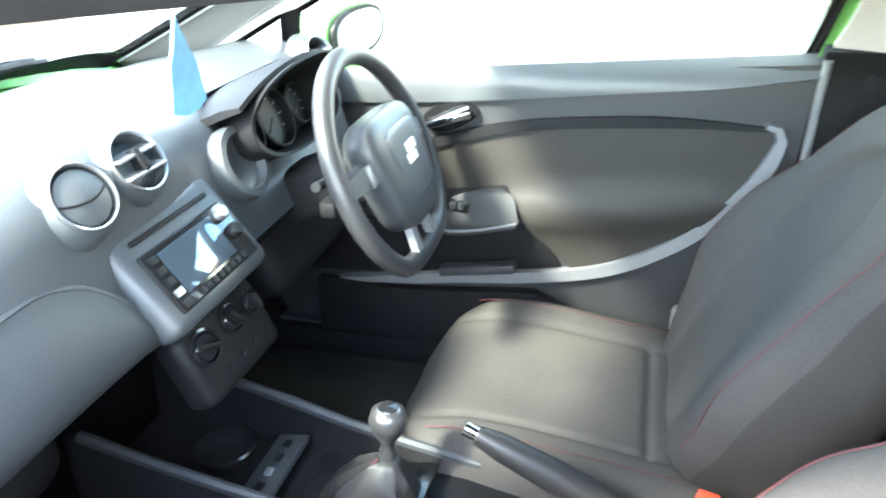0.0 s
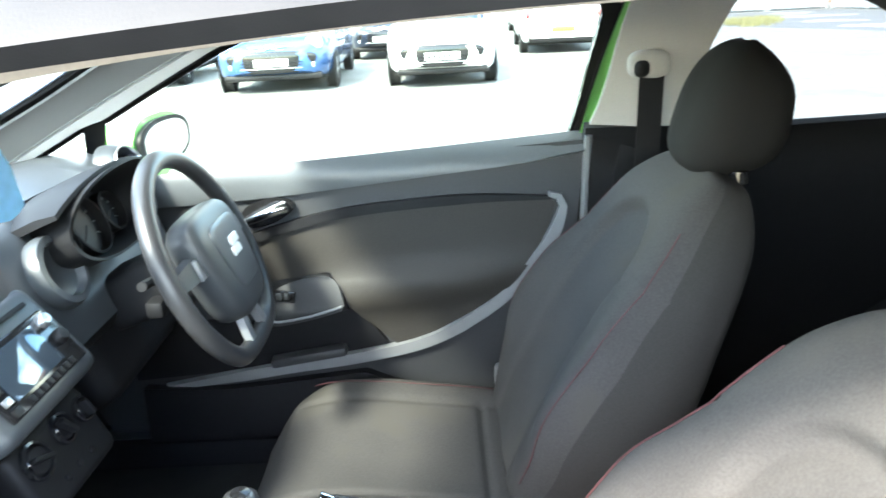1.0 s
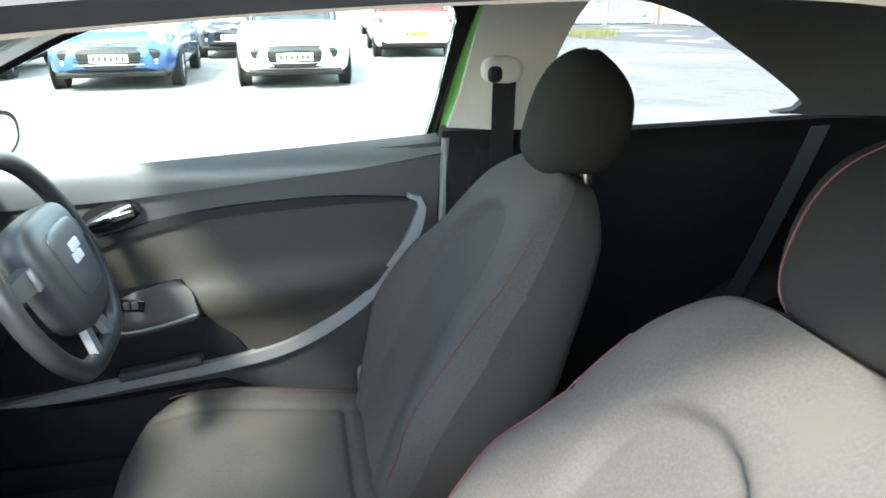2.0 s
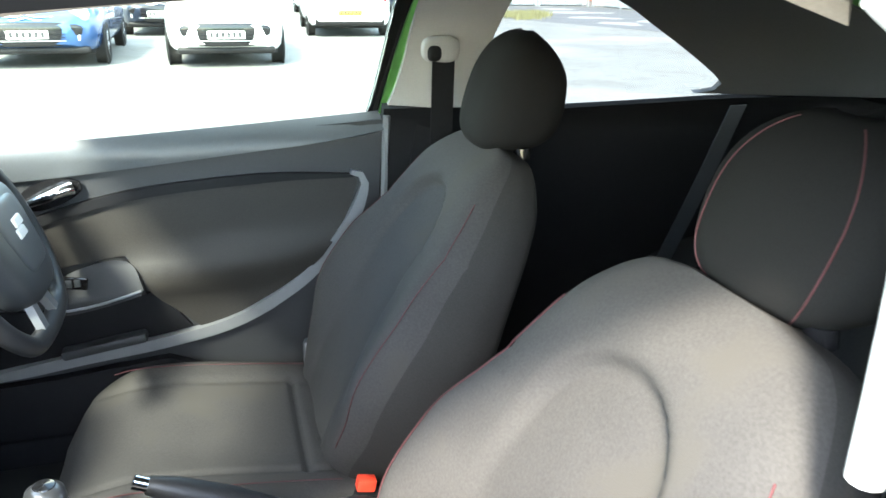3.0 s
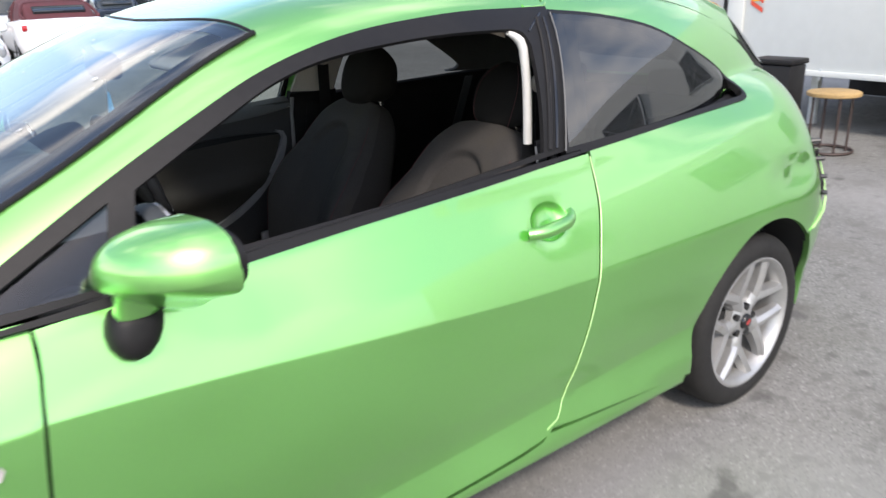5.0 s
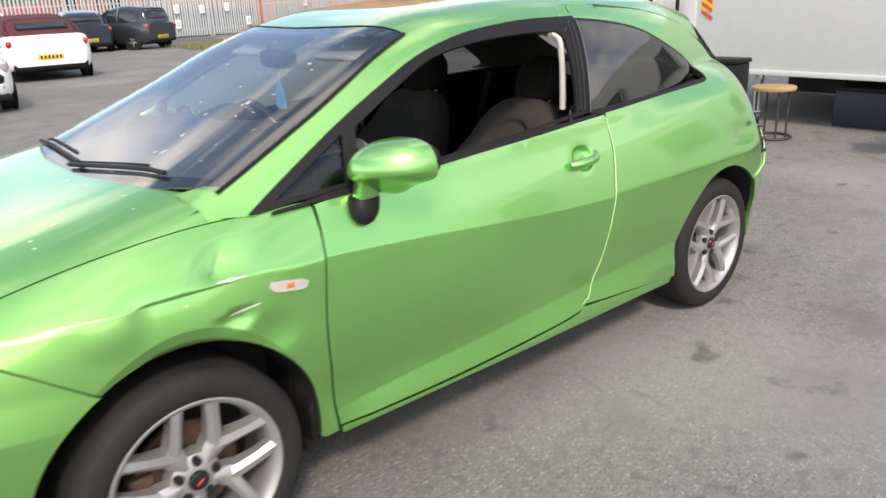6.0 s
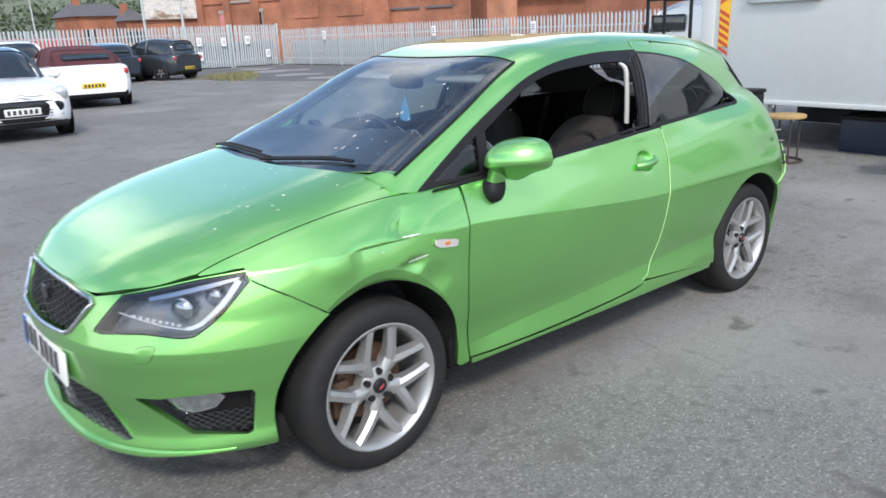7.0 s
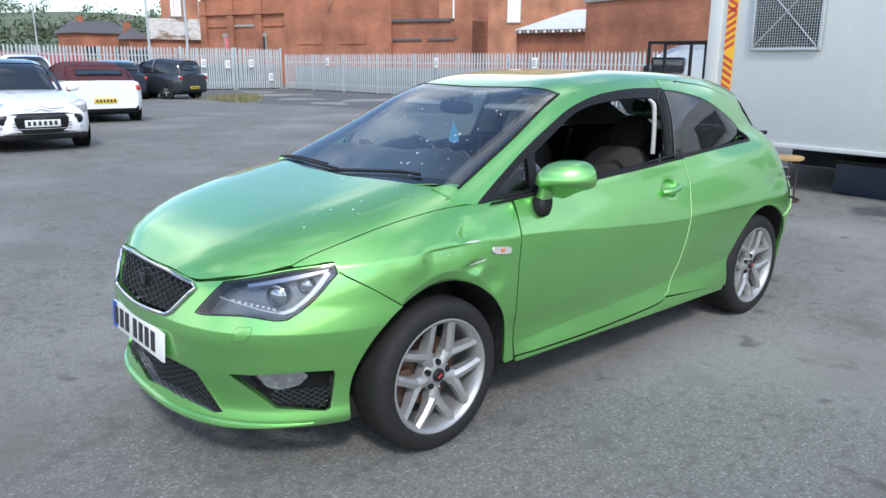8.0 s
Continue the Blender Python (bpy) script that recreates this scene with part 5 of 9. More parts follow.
def seat(side):
    """A front sports seat, built about its own middle line."""
    s = thing("front_seat", "", "")
    s.parent = car
    s.matrix_basis = Matrix.Translation((0.0 if side < 0 else 0.012, -0.365 if side < 0 else 0.350, 0))
    bm = bmesh.new()
    rows = []
    for i in range(61):
        v = 1 - (1 - i / 60) ** 1.35
        w, t = back_w(v), back_t(v)
        c = BACK_LOW.lerp(BACK_TOP, v)
        front = [back_front(w * math.sin(math.pi * (j / 72 - 0.5)), v) for j in range(73)]
        rear = [c + Vector((0, w * sq(math.cos(math.pi * j / 16), 0.7), 0)) - back_fwd * t * sq(max(0, math.sin(math.pi * j / 16)), 0.5) for j in range(1, 16)]
        rows.append(front + rear)
    loft(bm, [r[7:66] for r in rows], closed=False, caps=False)
    backrest = part("backrest", bm, SEAT_CLOTH, s, "dark grey cloth backrest with side bolsters", angle=70)
    bm = bmesh.new()
    loft(bm, [r[65:] + r[:8] for r in rows], closed=False, caps=False)
    bm.faces.new([bm.verts.new(p) for p in rows[-1]])
    part("back_shell", bm, SHELL_CLOTH, s, "darker cloth sides and back", angle=70)
    for q in (1, -1):
        bm = bmesh.new()
        tube(bm, [back_front(q * (back_w(v) * 0.86), v) + back_fwd * 0.0015 for v in np.linspace(0.08, 0.84, 30)], 0.0011, 5)
        part("seam", bm, RED_THREAD, backrest, "red stitched seam")
    # cushion
    cush_z = spl((0.0, 0.455), (0.08, 0.498), (0.25, 0.515), (0.6, 0.498), (1.0, 0.468))
    bm = bmesh.new()
    rows = []
    for i in range(97):
        t = i / 96
        x = -0.945 - 0.53 * t
        w = 0.264 * (1 - 0.85 * (1 - min(1, t / 0.22)) ** 2.4) ** 0.6
        zt, zb = cush_z(t), 0.36 + 0.05 * max(0, 1 - t / 0.12)
        ring_ = []
        for j in range(97):
            y = w * math.sin(math.pi * (j / 96 - 0.5))
            u = abs(y / w)
            z = zt - 0.010 * (1 - u * u) + ((0.034 + 0.014 * math.exp(-((t - 0.45) / 0.2) ** 2)) * u ** 3 * min(1, t / 0.25)) * (1 - u ** 14)
            z -= 0.007 * math.exp(-((abs(y) - 0.155) / 0.008) ** 2) * min(1, t / 0.2)
            z -= 0.009 * math.exp(-((t - 0.80) / 0.014) ** 2) * max(0.0, min(1.0, (0.66 - u) / 0.08))
            z = zb + (z - zb) * (1 - u ** 9) ** 0.35
            ring_.append(Vector((x, y, z)))
        ring_ += [Vector((x, w * math.sin(math.pi * (0.5 - j / 12)), zb)) for j in range(1, 12)]
        rows.append(ring_)
    loft(bm, rows)
    cushion = part("seat_cushion", bm, SEAT_CLOTH, s, "worn dark grey cloth cushion", angle=70)
    for q in (1, -1):
        bm = bmesh.new()
        tube(bm, [Vector((-1.02 - 0.40 * t, q * 0.205, cush_z((-0.945 + 1.02 + 0.40 * t) / 0.53) + 0.0115)) for t in np.linspace(0, 1, 20)], 0.0011, 5)
        part("seam", bm, RED_THREAD, cushion, "red stitched seam")
    bm = bmesh.new()
    def tilt(x, y, z):
        return (x * (0.95 - 0.22 * z) - 0.24 * z, y * (1 - 0.20 * max(0, z) ** 2 - 0.05 * max(0, -z)), z - 0.06 * x - 0.40 * max(0, -x) * max(0, z + 0.1))
    low = side > 0      # the passenger's headrest is pushed further down
    blob(bm, (-1.822 if low else -1.782, 0, 1.088 if low else 1.102), (0.076, 0.122, 0.092 if low else 0.104), 0.68, 40, 22, tilt)
    rest = part("headrest", bm, HEAD_CLOTH, s, "dark cloth headrest", angle=70)
    cx, cz, hz = (-1.822, 1.088, 0.092) if low else (-1.782, 1.102, 0.104)
    for q in (1, -1) if low else ():
        bm = bmesh.new()
        pts = []
        b = math.copysign(0.62, q)
        for a in np.linspace(-0.95, 1.15, 26):
            x, y, z = tilt(sq(math.cos(a), 0.68) * sq(math.cos(b), 0.68), sq(math.cos(a), 0.68) * sq(math.sin(b), 0.68), sq(math.sin(a), 0.68))
            pts.append((cx + 0.0765 * x, 0.1225 * y, cz + hz * z))
        tube(bm, pts, 0.0011, 5)
        part("seam", bm, RED_THREAD, rest, "red stitched seam")
    for q in (0.075, -0.075):
        bm = bmesh.new()
        rod(bm, (-1.765, q, 0.97), (-1.785, q, 1.06), 0.006, 10)
        part("headrest_post", bm, CHROME, s, "chrome post")
        bm = bmesh.new()
        lathe(bm, [(0.001, 0.022), (0.014, 0.018), (0.016, 0.0), (0.012, -0.004)], Matrix.Translation((-1.772, q, 0.994)), 14)
        part("post_collar", bm, GLOSS_BLACK if q > 0 else CHROME, s)
    bm = boxed((0.42, 0.40, 0.10), (-1.22, 0, 0.32), 0.02)
    part("seat_base", bm, DULL, s)
    bm = bmesh.new()
    box(bm, (0.10, 0.03, 0.07), (-1.455, side * 0.255, 0.49), 0.012)
    part("recliner_cover", bm, SATIN if side < 0 else DULL, s)
    # buckle on the tunnel side
    bm = boxed((0.035, 0.022, 0.10), (-1.435, -side * 0.285, 0.47), 0.006, turn=Matrix.Rotation(radians(-12), 4, "Y"))
    bk = part("belt_buckle", bm, DULL, s, "seat-belt buckle with a red button")
    bm = boxed((0.030, 0.020, 0.022), (-1.446, -side * 0.285, 0.533), 0.003, turn=Matrix.Rotation(radians(-12), 4, "Y"))
    part("buckle_button", bm, RED_BUCKLE, bk)
    return s


seat(-1)
seat(1)

# rear bench, side trims, carpet, headlining
bench = thing("rear_bench", "", "")
bench.parent = car
bm = bmesh.new()
blob(bm, (-2.30, 0, 0.47), (0.27, 0.55, 0.08), 0.35)
part("bench_cushion", bm, SEAT_CLOTH, bench)
for y in (-0.29, 0.29):
    bm = bmesh.new()
    blob(bm, (-2.60, y, 0.72), (0.09, 0.285, 0.27), 0.35, shape=lambda x, yy, z: (x - 1.1 * z, yy, z))
    part("bench_back", bm, SEAT_CLOTH, bench, "dark cloth rear backrest")
    bm = bmesh.new()
    blob(bm, (-2.71, y, 1.02), (0.045, 0.12, 0.055), 0.5)
    part("bench_headrest", bm, DULL, bench)
bm = boxed((0.40, 1.05, 0.02), (-2.93, 0, 0.93), 0.006)
part("parcel_shelf", bm, DULL, car)
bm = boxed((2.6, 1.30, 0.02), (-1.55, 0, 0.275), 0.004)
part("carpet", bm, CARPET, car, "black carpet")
for sgn in (1, -1):
    bm = boxed((2.2, 0.11, 0.13), (-1.45, sgn * 0.695, 0.285), 0.02, 2)
    sl = part("inner_sill", bm, DULL, car, "black inner sill")
    bm = boxed((1.05, 0.045, 0.008), (-1.02, sgn * 0.685, 0.352), 0.003)
    part("sill_plate", bm, GLOVE_PLASTIC, sl, "grey scuff plate")
bm = boxed((0.02, 1.30, 0.62), (-0.36, 0, 0.58), 0.004)
part("bulkhead", bm, DULL, car)
for sgn in (1, -1):
    trim = joined([(-1.62, 0.30)], curve2((-1.62, 0.30), (-1.64, 0.7), (-1.68, 1.0)), curve2((-1.68, 1.0), (-2.0, 1.012), (-2.45, 1.028)), [(-2.95, 1.04), (-2.95, 0.30)])
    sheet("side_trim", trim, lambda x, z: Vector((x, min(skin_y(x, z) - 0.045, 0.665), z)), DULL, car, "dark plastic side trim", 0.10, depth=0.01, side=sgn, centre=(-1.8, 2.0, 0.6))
    # inner pillar: grey above the belt, black below
    up = joined(curve2((-1.615, 1.025), (-1.64, 1.10), (-1.665, 1.25), (-1.69, 1.36)), curve2((-1.90, 1.36), (-1.84, 1.25), (-1.80, 1.10), (-1.785, 1.025)))
    pil = sheet("pillar_trim", up, lambda x, z: Vector((x, glass_y(x, min(z, 1.34)) - 0.035 - 0.25 * max(0, z - 1.30) - 0.22 * max(0, -1.66 - x), z)), LINING, car, "light grey centre pillar lining", 0.04, depth=0.03, side=sgn, centre=(-1.8, 3.0, 0.6))
    low = joined(curve2((-1.605, 1.025), (-1.595, 0.8), (-1.57, 0.5), (-1.56, 0.32)), [(-1.80, 0.32), (-1.80, 1.025)])
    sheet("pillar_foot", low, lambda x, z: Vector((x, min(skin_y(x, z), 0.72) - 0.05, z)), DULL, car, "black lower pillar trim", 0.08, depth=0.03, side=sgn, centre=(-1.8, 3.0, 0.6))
    # light strip of the door seal beside it
    bm = bmesh.new()
    tube(bm, [(-1.592 - 0.02 * t, sgn * (min(skin_y(-1.6, 0.5 + 0.52 * t), 0.72) - 0.050), 0.45 + 0.56 * t) for t in np.linspace(0, 1, 10)], 0.008, 6)
    part("door_seal", bm, GREY_STRIP, car)
    belt = thing("seat_belt", "", "")
    belt.parent = car
    bm = bmesh.new()
    blob(bm, (-1.708, sgn * 0.585, 1.152), (0.040, 0.018, 0.027), 0.7, 24, 12)
    part("belt_guide", bm, LINING, belt, "grey belt guide")
    bm = bmesh.new()
    blob(bm, (-1.692, sgn * 0.578, 1.146), (0.016, 0.018, 0.017), 0.8, 16, 10)
    part("guide_slot", bm, DULL, belt)
    bm = bmesh.new()
    a, b = Vector((-1.712, sgn * 0.572, 1.145)), Vector((-1.70, sgn * 0.60, 0.42))
    rows = []
    for t in np.linspace(0, 1, 12):
        c = a.lerp(b, t) + Vector((0, -sgn * 0.008 * math.sin(t * 3), 0))
        rows.append([c + Vector((0.024, 0, 0)), c + Vector((-0.024, sgn * 0.004, 0)), c + Vector((-0.024, sgn * 0.006, 0)), c + Vector((0.024, sgn * 0.002, 0))])
    loft(bm, rows)
    part("belt_strap", bm, DULL, belt, "black webbing strap")
    # rear belt hanging at the side of the bench
    bm = bmesh.new()
    loft(bm, [[Vector((-2.43 + 0.30 * t + a, sgn * (0.575 + b - 0.03 * math.sin(2.4 * t)), 1.018 - 0.62 * t)) for a, b in ((0.024, 0.0), (-0.024, 0.004), (-0.024, 0.006), (0.024, 0.002))] for t in np.linspace(0, 1, 12)])
    part("rear_strap", bm, GLOVE_PLASTIC, belt, "grey webbing of the rear belt")
    # painted flange and light seal round the door opening
    fl = joined(curve2((-1.598, 1.0), (-1.625, 1.12), (-1.650, 1.22), (-1.672, 1.30)), curve2((-1.692, 1.30), (-1.668, 1.22), (-1.643, 1.12), (-1.616, 1.0)))
    sheet("door_flange", fl, lambda x, z: Vector((x, glass_y(x, z) - 0.022, z)), PAINT, car, "green painted flange of the pillar", 0.05, depth=0.006, side=sgn, centre=(-1.8, 3.0, 0.6))
    if sgn < 0:
        continue
    # rounded pale rubber seal up the pillar, and the fabric one along the header
    bm = bmesh.new()
    tube(bm, [(x, 0.598 - 0.25 * max(0.0, z - 1.25), z) for x, z in curve2((-1.636, 1.005), (-1.635, 1.08), (-1.631, 1.165), (-1.618, 1.245), (-1.603, 1.268), (-1.575, 1.283), step=0.012)], lambda t: 0.0120 - 0.006 * max(0.0, t - 0.85) / 0.15, 12)
    part("opening_seal", bm, SEAL, car, "pale rubber seal beside the door opening")
    bm = bmesh.new()
    tube(bm, [(x, 0.625 + 0.05 * max(0.0, (1.10 - z) / 0.1), z) for x, z in curve2((-1.640, 0.93), (-1.639, 0.97), (-1.637, 1.006), step=0.02)], 0.010, 10)
    part("seal_end", bm, BLACK_TRIM, car, "dark worn end of the seal")
    path = [(-1.600, 1.280), (-1.56, 1.294), (-1.45, 1.298), (-1.25, 1.290), (-1.08, 1.268), (-0.95, 1.233), (-0.80, 1.168), (-0.62, 1.075)]
    bm = bmesh.new()
    loft(bm, [[Vector((x + a * 0.005, sgn * (glass_y(x, z) - 0.050 + a * 0.004), z + c * 0.007 + a * 0.006)) for a, c in ((-1, -1), (1, -1), (1, 1), (-1, 1))] for x, z in curve2(*path)])
    part("opening_seal", bm, BEIGE, car, "beige fabric seal above the door opening")
lin_half = joined([(x - 0.02, y) for x, y in SCREEN_TOP[::-1]], [(x - 0.006, y - 0.026) for x, y in SCREEN_SIDE[::-1]], [(-0.262, 0.690)], [(x, y - 0.012) for x, y in rail_xy], [(x, y - 0.03) for x, y in REAR_RAIL], [(-2.74, 0.47), (-2.80, 0.38), (-2.83, 0.0)])
lin_all = joined(lin_half, [(x, -y) for x, y in reversed(lin_half)])
sheet("headlining", lin_all, lambda x, y: on_roof(x, y) - Vector((0, 0, 0.014)), SHADED_ROOF_CLOTH, car, "grey cloth headlining, darkened as in shade", 0.06, depth=0.006, centre=(-1.4, 0, 0.5))
for sgn in (1, -1):
    cp = joined(curve2((-1.93, 1.292), (-2.083, 1.249), (-2.20, 1.188), (-2.30, 1.130), (-2.372, 1.082), (-2.390, 1.066), (-2.378, 1.050), (-2.33, 1.043), step=0.02), [(-2.95, 1.03), (-2.97, 1.06)], curve2((-2.85, 1.12), (-2.62, 1.235), (-2.3, 1.318), (-1.93, 1.355)))
    sheet("rear_pillar_trim", cp, lambda x, z: Vector((x, max(0.1, glass_y(x, min(z, roof_z(x) - 0.03))) - 0.024, z)), PILLAR_DARK, car, "dark grey rear pillar lining", 0.05, depth=0.018, side=sgn, centre=(-2.0, 3.0, 0.6))
    vis = boxed((0.18, 0.37, 0.020), (-0.948, sgn * 0.31, 1.270), 0.009, 3, turn=Matrix.Rotation(radians(18), 4, "Y"))
    part("sun_visor", vis, LINING, car, "light grey sun visor")

# covers inside the windscreen pillars
for sgn in (1, -1):
    cov = joined(curve2((-0.285, 0.925), (-0.43, 1.004), (-0.612, 1.098), (-0.76, 1.170), (-0.911, 1.237), (-1.05, 1.280), (-1.18, 1.305)), curve2((-1.18, 1.284), (-1.08, 1.272), (-0.95, 1.238), (-0.814, 1.176), (-0.645, 1.090), (-0.60, 1.076), (-0.345, 0.947)))
    sheet("pillar_cover", cov, lambda x, z: Vector((x, glass_y(x, z) - 0.020, z)), LINING, car, "light grey windscreen pillar cover", 0.03, depth=0.008, side=sgn, centre=(-0.8, 3.0, 0.8))

# door trims
def trim_y(x, z):
    """Inside face of the door trim."""
    y = 0.670 - 0.006 * math.sin(max(0, min(1, (0.99 - z) / 0.3)) * math.pi)
    return y + 0.018 * max(0.0, min(1.0, (0.60 - z) / 0.2))


STRIP_LINE = [(-1.530, 0.893), (-1.552, 0.886), (-1.560, 0.866), (-1.537, 0.80), (-1.49, 0.735), (-1.43, 0.665), (-1.34, 0.605), (-1.24, 0.562), (-1.10, 0.535), (-0.95, 0.518), (-0.80, 0.497), (-0.66, 0.480)]
INSERT_TOP = [(-0.80, 0.79), (-0.93, 0.835), (-1.10, 0.873), (-1.35, 0.890), (-1.535, 0.885)]
for sgn in (1, -1):
    dz = 0.035 if sgn > 0 else 0.0      # the near door's capping sits lower
    door_trim = joined(curve2((-0.46, 0.955 - dz), (-0.9, 0.968 - dz), (-1.3, 0.985 - dz), (-1.605, 1.0 - dz)), curve2((-1.605, 1.0 - dz), (-1.59, 0.80), (-1.565, 0.5), (-1.52, 0.36)), [(-0.52, 0.33), (-0.46, 0.5)])
    tr = sheet("door_trim", door_trim, lambda x, z: Vector((x, trim_y(x, z), z)), DOOR_PLASTIC, doors[sgn], "black moulded door trim", 0.05, depth=0.03, side=sgn, centre=(-1.0, 3.0, 0.7))
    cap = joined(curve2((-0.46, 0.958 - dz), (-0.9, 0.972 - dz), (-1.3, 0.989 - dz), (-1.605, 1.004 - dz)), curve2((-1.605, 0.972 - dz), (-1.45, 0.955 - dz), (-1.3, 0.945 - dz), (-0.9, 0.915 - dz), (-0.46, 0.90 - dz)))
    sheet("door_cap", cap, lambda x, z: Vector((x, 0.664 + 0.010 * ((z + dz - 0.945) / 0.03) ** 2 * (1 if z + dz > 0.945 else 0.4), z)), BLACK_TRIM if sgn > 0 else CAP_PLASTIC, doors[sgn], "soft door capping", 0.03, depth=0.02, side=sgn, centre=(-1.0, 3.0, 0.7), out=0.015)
    ins = joined(curve2(*INSERT_TOP), curve2((-1.545, 0.87), (-1.50, 0.76), (-1.41, 0.665), (-1.30, 0.60), (-1.20, 0.556)), curve2((-1.20, 0.556), (-1.12, 0.64), (-1.09, 0.69), (-1.06, 0.742)), curve2((-1.06, 0.742), (-0.96, 0.73), (-0.84, 0.72), (-0.80, 0.79)))
    sheet("door_insert", ins, lambda x, z: Vector((x, trim_y(x, z) + 0.006 - 0.030 * math.exp(-((z - 0.695 + 0.10 * (x + 1.2)) / 0.045) ** 2) * max(0, 1 - ((x + 1.22) / 0.36) ** 2), z)), DOOR_CLOTH, doors[sgn], "dark sculpted cloth insert", 0.03, depth=0.03, side=sgn, centre=(-1.0, 3.0, 0.7), out=0.012)
    for line, w, material, nm, o in ((STRIP_LINE, 0.013, GREY_STRIP, "grey_strip", 0.018), (INSERT_TOP, 0.010, DULL, "insert_groove", 0.016)):
        c = curve2(*line, step=0.02)
        up_, dn_ = [], []
        for i, (x, z) in enumerate(c):
            x0, z0 = c[max(0, i - 1)]
            x1, z1 = c[min(len(c) - 1, i + 1)]
            l = math.hypot(x1 - x0, z1 - z0)
            nx, nz = -(z1 - z0) / l, (x1 - x0) / l
            ww = w * min(1.0, 0.35 + i / 7, 0.30 + (len(c) - 1 - i) / 14)
            up_.append((x + nx * ww, z + nz * ww))
            dn_.append((x - nx * ww, z - nz * ww))
        sheet(nm, joined(up_, dn_[::-1]), lambda x, z: Vector((x, trim_y(x, z), z)), material, doors[sgn], "curved grey strip" if w > 0.01 else "", 0.02, depth=0.02, side=sgn, centre=(-1.0, 3.0, 0.7), out=o)
    # armrest with window switches
    arm = joined(curve2((-0.912, 0.672), (-0.922, 0.700), (-0.955, 0.722), (-1.02, 0.738), (-1.058, 0.737), (-1.078, 0.722), (-1.086, 0.700), (-1.092, 0.682), step=0.012), curve2((-1.092, 0.682), (-1.085, 0.672), (-1.02, 0.655), (-0.95, 0.644), (-0.922, 0.650), (-0.912, 0.672), step=0.015))
    ar = sheet("armrest", arm, lambda x, z: Vector((x, 0.645 - 0.038 * max(0, min(1, (0.735 - z) / 0.06)), z)), ARM_PLASTIC, doors[sgn], "grey pull armrest with window switches", 0.015, depth=0.05, side=sgn, centre=(-1.0, 3.0, 0.7), out=0.0)
    bm = bmesh.new()
    box(bm, (0.05, 0.006, 0.026), (-0.965, sgn * 0.618, 0.708), 0.003, turn=Matrix.Rotation(radians(-10), 4, "Y"))
    part("switch_panel", bm, GLOSS_BLACK, ar)
    bm = bmesh.new()
    tube(bm, [(x, sgn * 0.606, z) for x, z in curve2((-1.088, 0.683), (-1.02, 0.664), (-0.95, 0.654), (-0.918, 0.660))], 0.0028, 6)
    part("armrest_edge", bm, GREY_STRIP, ar, "pale lower edge")
    for k in (0, 1):
        bm = bmesh.new()
        box(bm, (0.012, 0.008, 0.016), (-0.972 + 0.016 * k, sgn * 0.614, 0.709), 0.002)
        part("window_switch", bm, SOFT_DASH, ar)
    # lever in its bowl
    bowl = joined(curve2((-0.885, 0.872), (-0.90, 0.895), (-0.955, 0.915), (-0.998, 0.905), (-1.0, 0.888), (-0.96, 0.862), (-0.91, 0.852), (-0.885, 0.872), step=0.012))
    bw = sheet("lever_bowl", bowl, lambda x, z: Vector((x, 0.655, z)), GLOSS_BLACK, doors[sgn], "", 0.02, depth=0.01, side=sgn, centre=(-1.0, 3.0, 0.7), out=0.006)
    bm = bmesh.new()
    tube(bm, [(-0.90, sgn * 0.640, 0.868), (-0.93, sgn * 0.628, 0.880), (-0.965, sgn * 0.628, 0.893), (-0.985, sgn * 0.640, 0.897)], lambda t: 0.008 + 0.006 * t, 10)
    part("door_lever", bm, CHROME, bw, "chrome door lever")
    # dark sheet for the storage hollow's shade between armrest and strip, with a small ledge
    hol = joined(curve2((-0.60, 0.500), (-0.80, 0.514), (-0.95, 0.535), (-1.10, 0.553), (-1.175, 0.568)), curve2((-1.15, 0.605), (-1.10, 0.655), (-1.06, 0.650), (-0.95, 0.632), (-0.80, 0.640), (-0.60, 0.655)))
    hl_ = sheet("door_hollow_shade", hol, lambda x, z: Vector((x, trim_y(x, z), z)), DULL, doors[sgn], "dark sheet as the shade of the storage hollow", 0.04, depth=0.01, side=sgn, centre=(-1.0, 3.0, 0.7), out=0.010)
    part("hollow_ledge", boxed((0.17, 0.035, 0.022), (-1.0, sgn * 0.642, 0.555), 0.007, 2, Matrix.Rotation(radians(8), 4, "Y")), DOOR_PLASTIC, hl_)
    # door pocket, its shade put into the near-black colour
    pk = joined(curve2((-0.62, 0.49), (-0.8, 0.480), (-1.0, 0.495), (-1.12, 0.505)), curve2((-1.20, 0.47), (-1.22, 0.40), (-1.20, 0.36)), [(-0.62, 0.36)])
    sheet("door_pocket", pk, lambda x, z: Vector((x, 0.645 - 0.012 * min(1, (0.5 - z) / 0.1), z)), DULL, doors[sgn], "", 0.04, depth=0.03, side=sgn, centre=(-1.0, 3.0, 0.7))

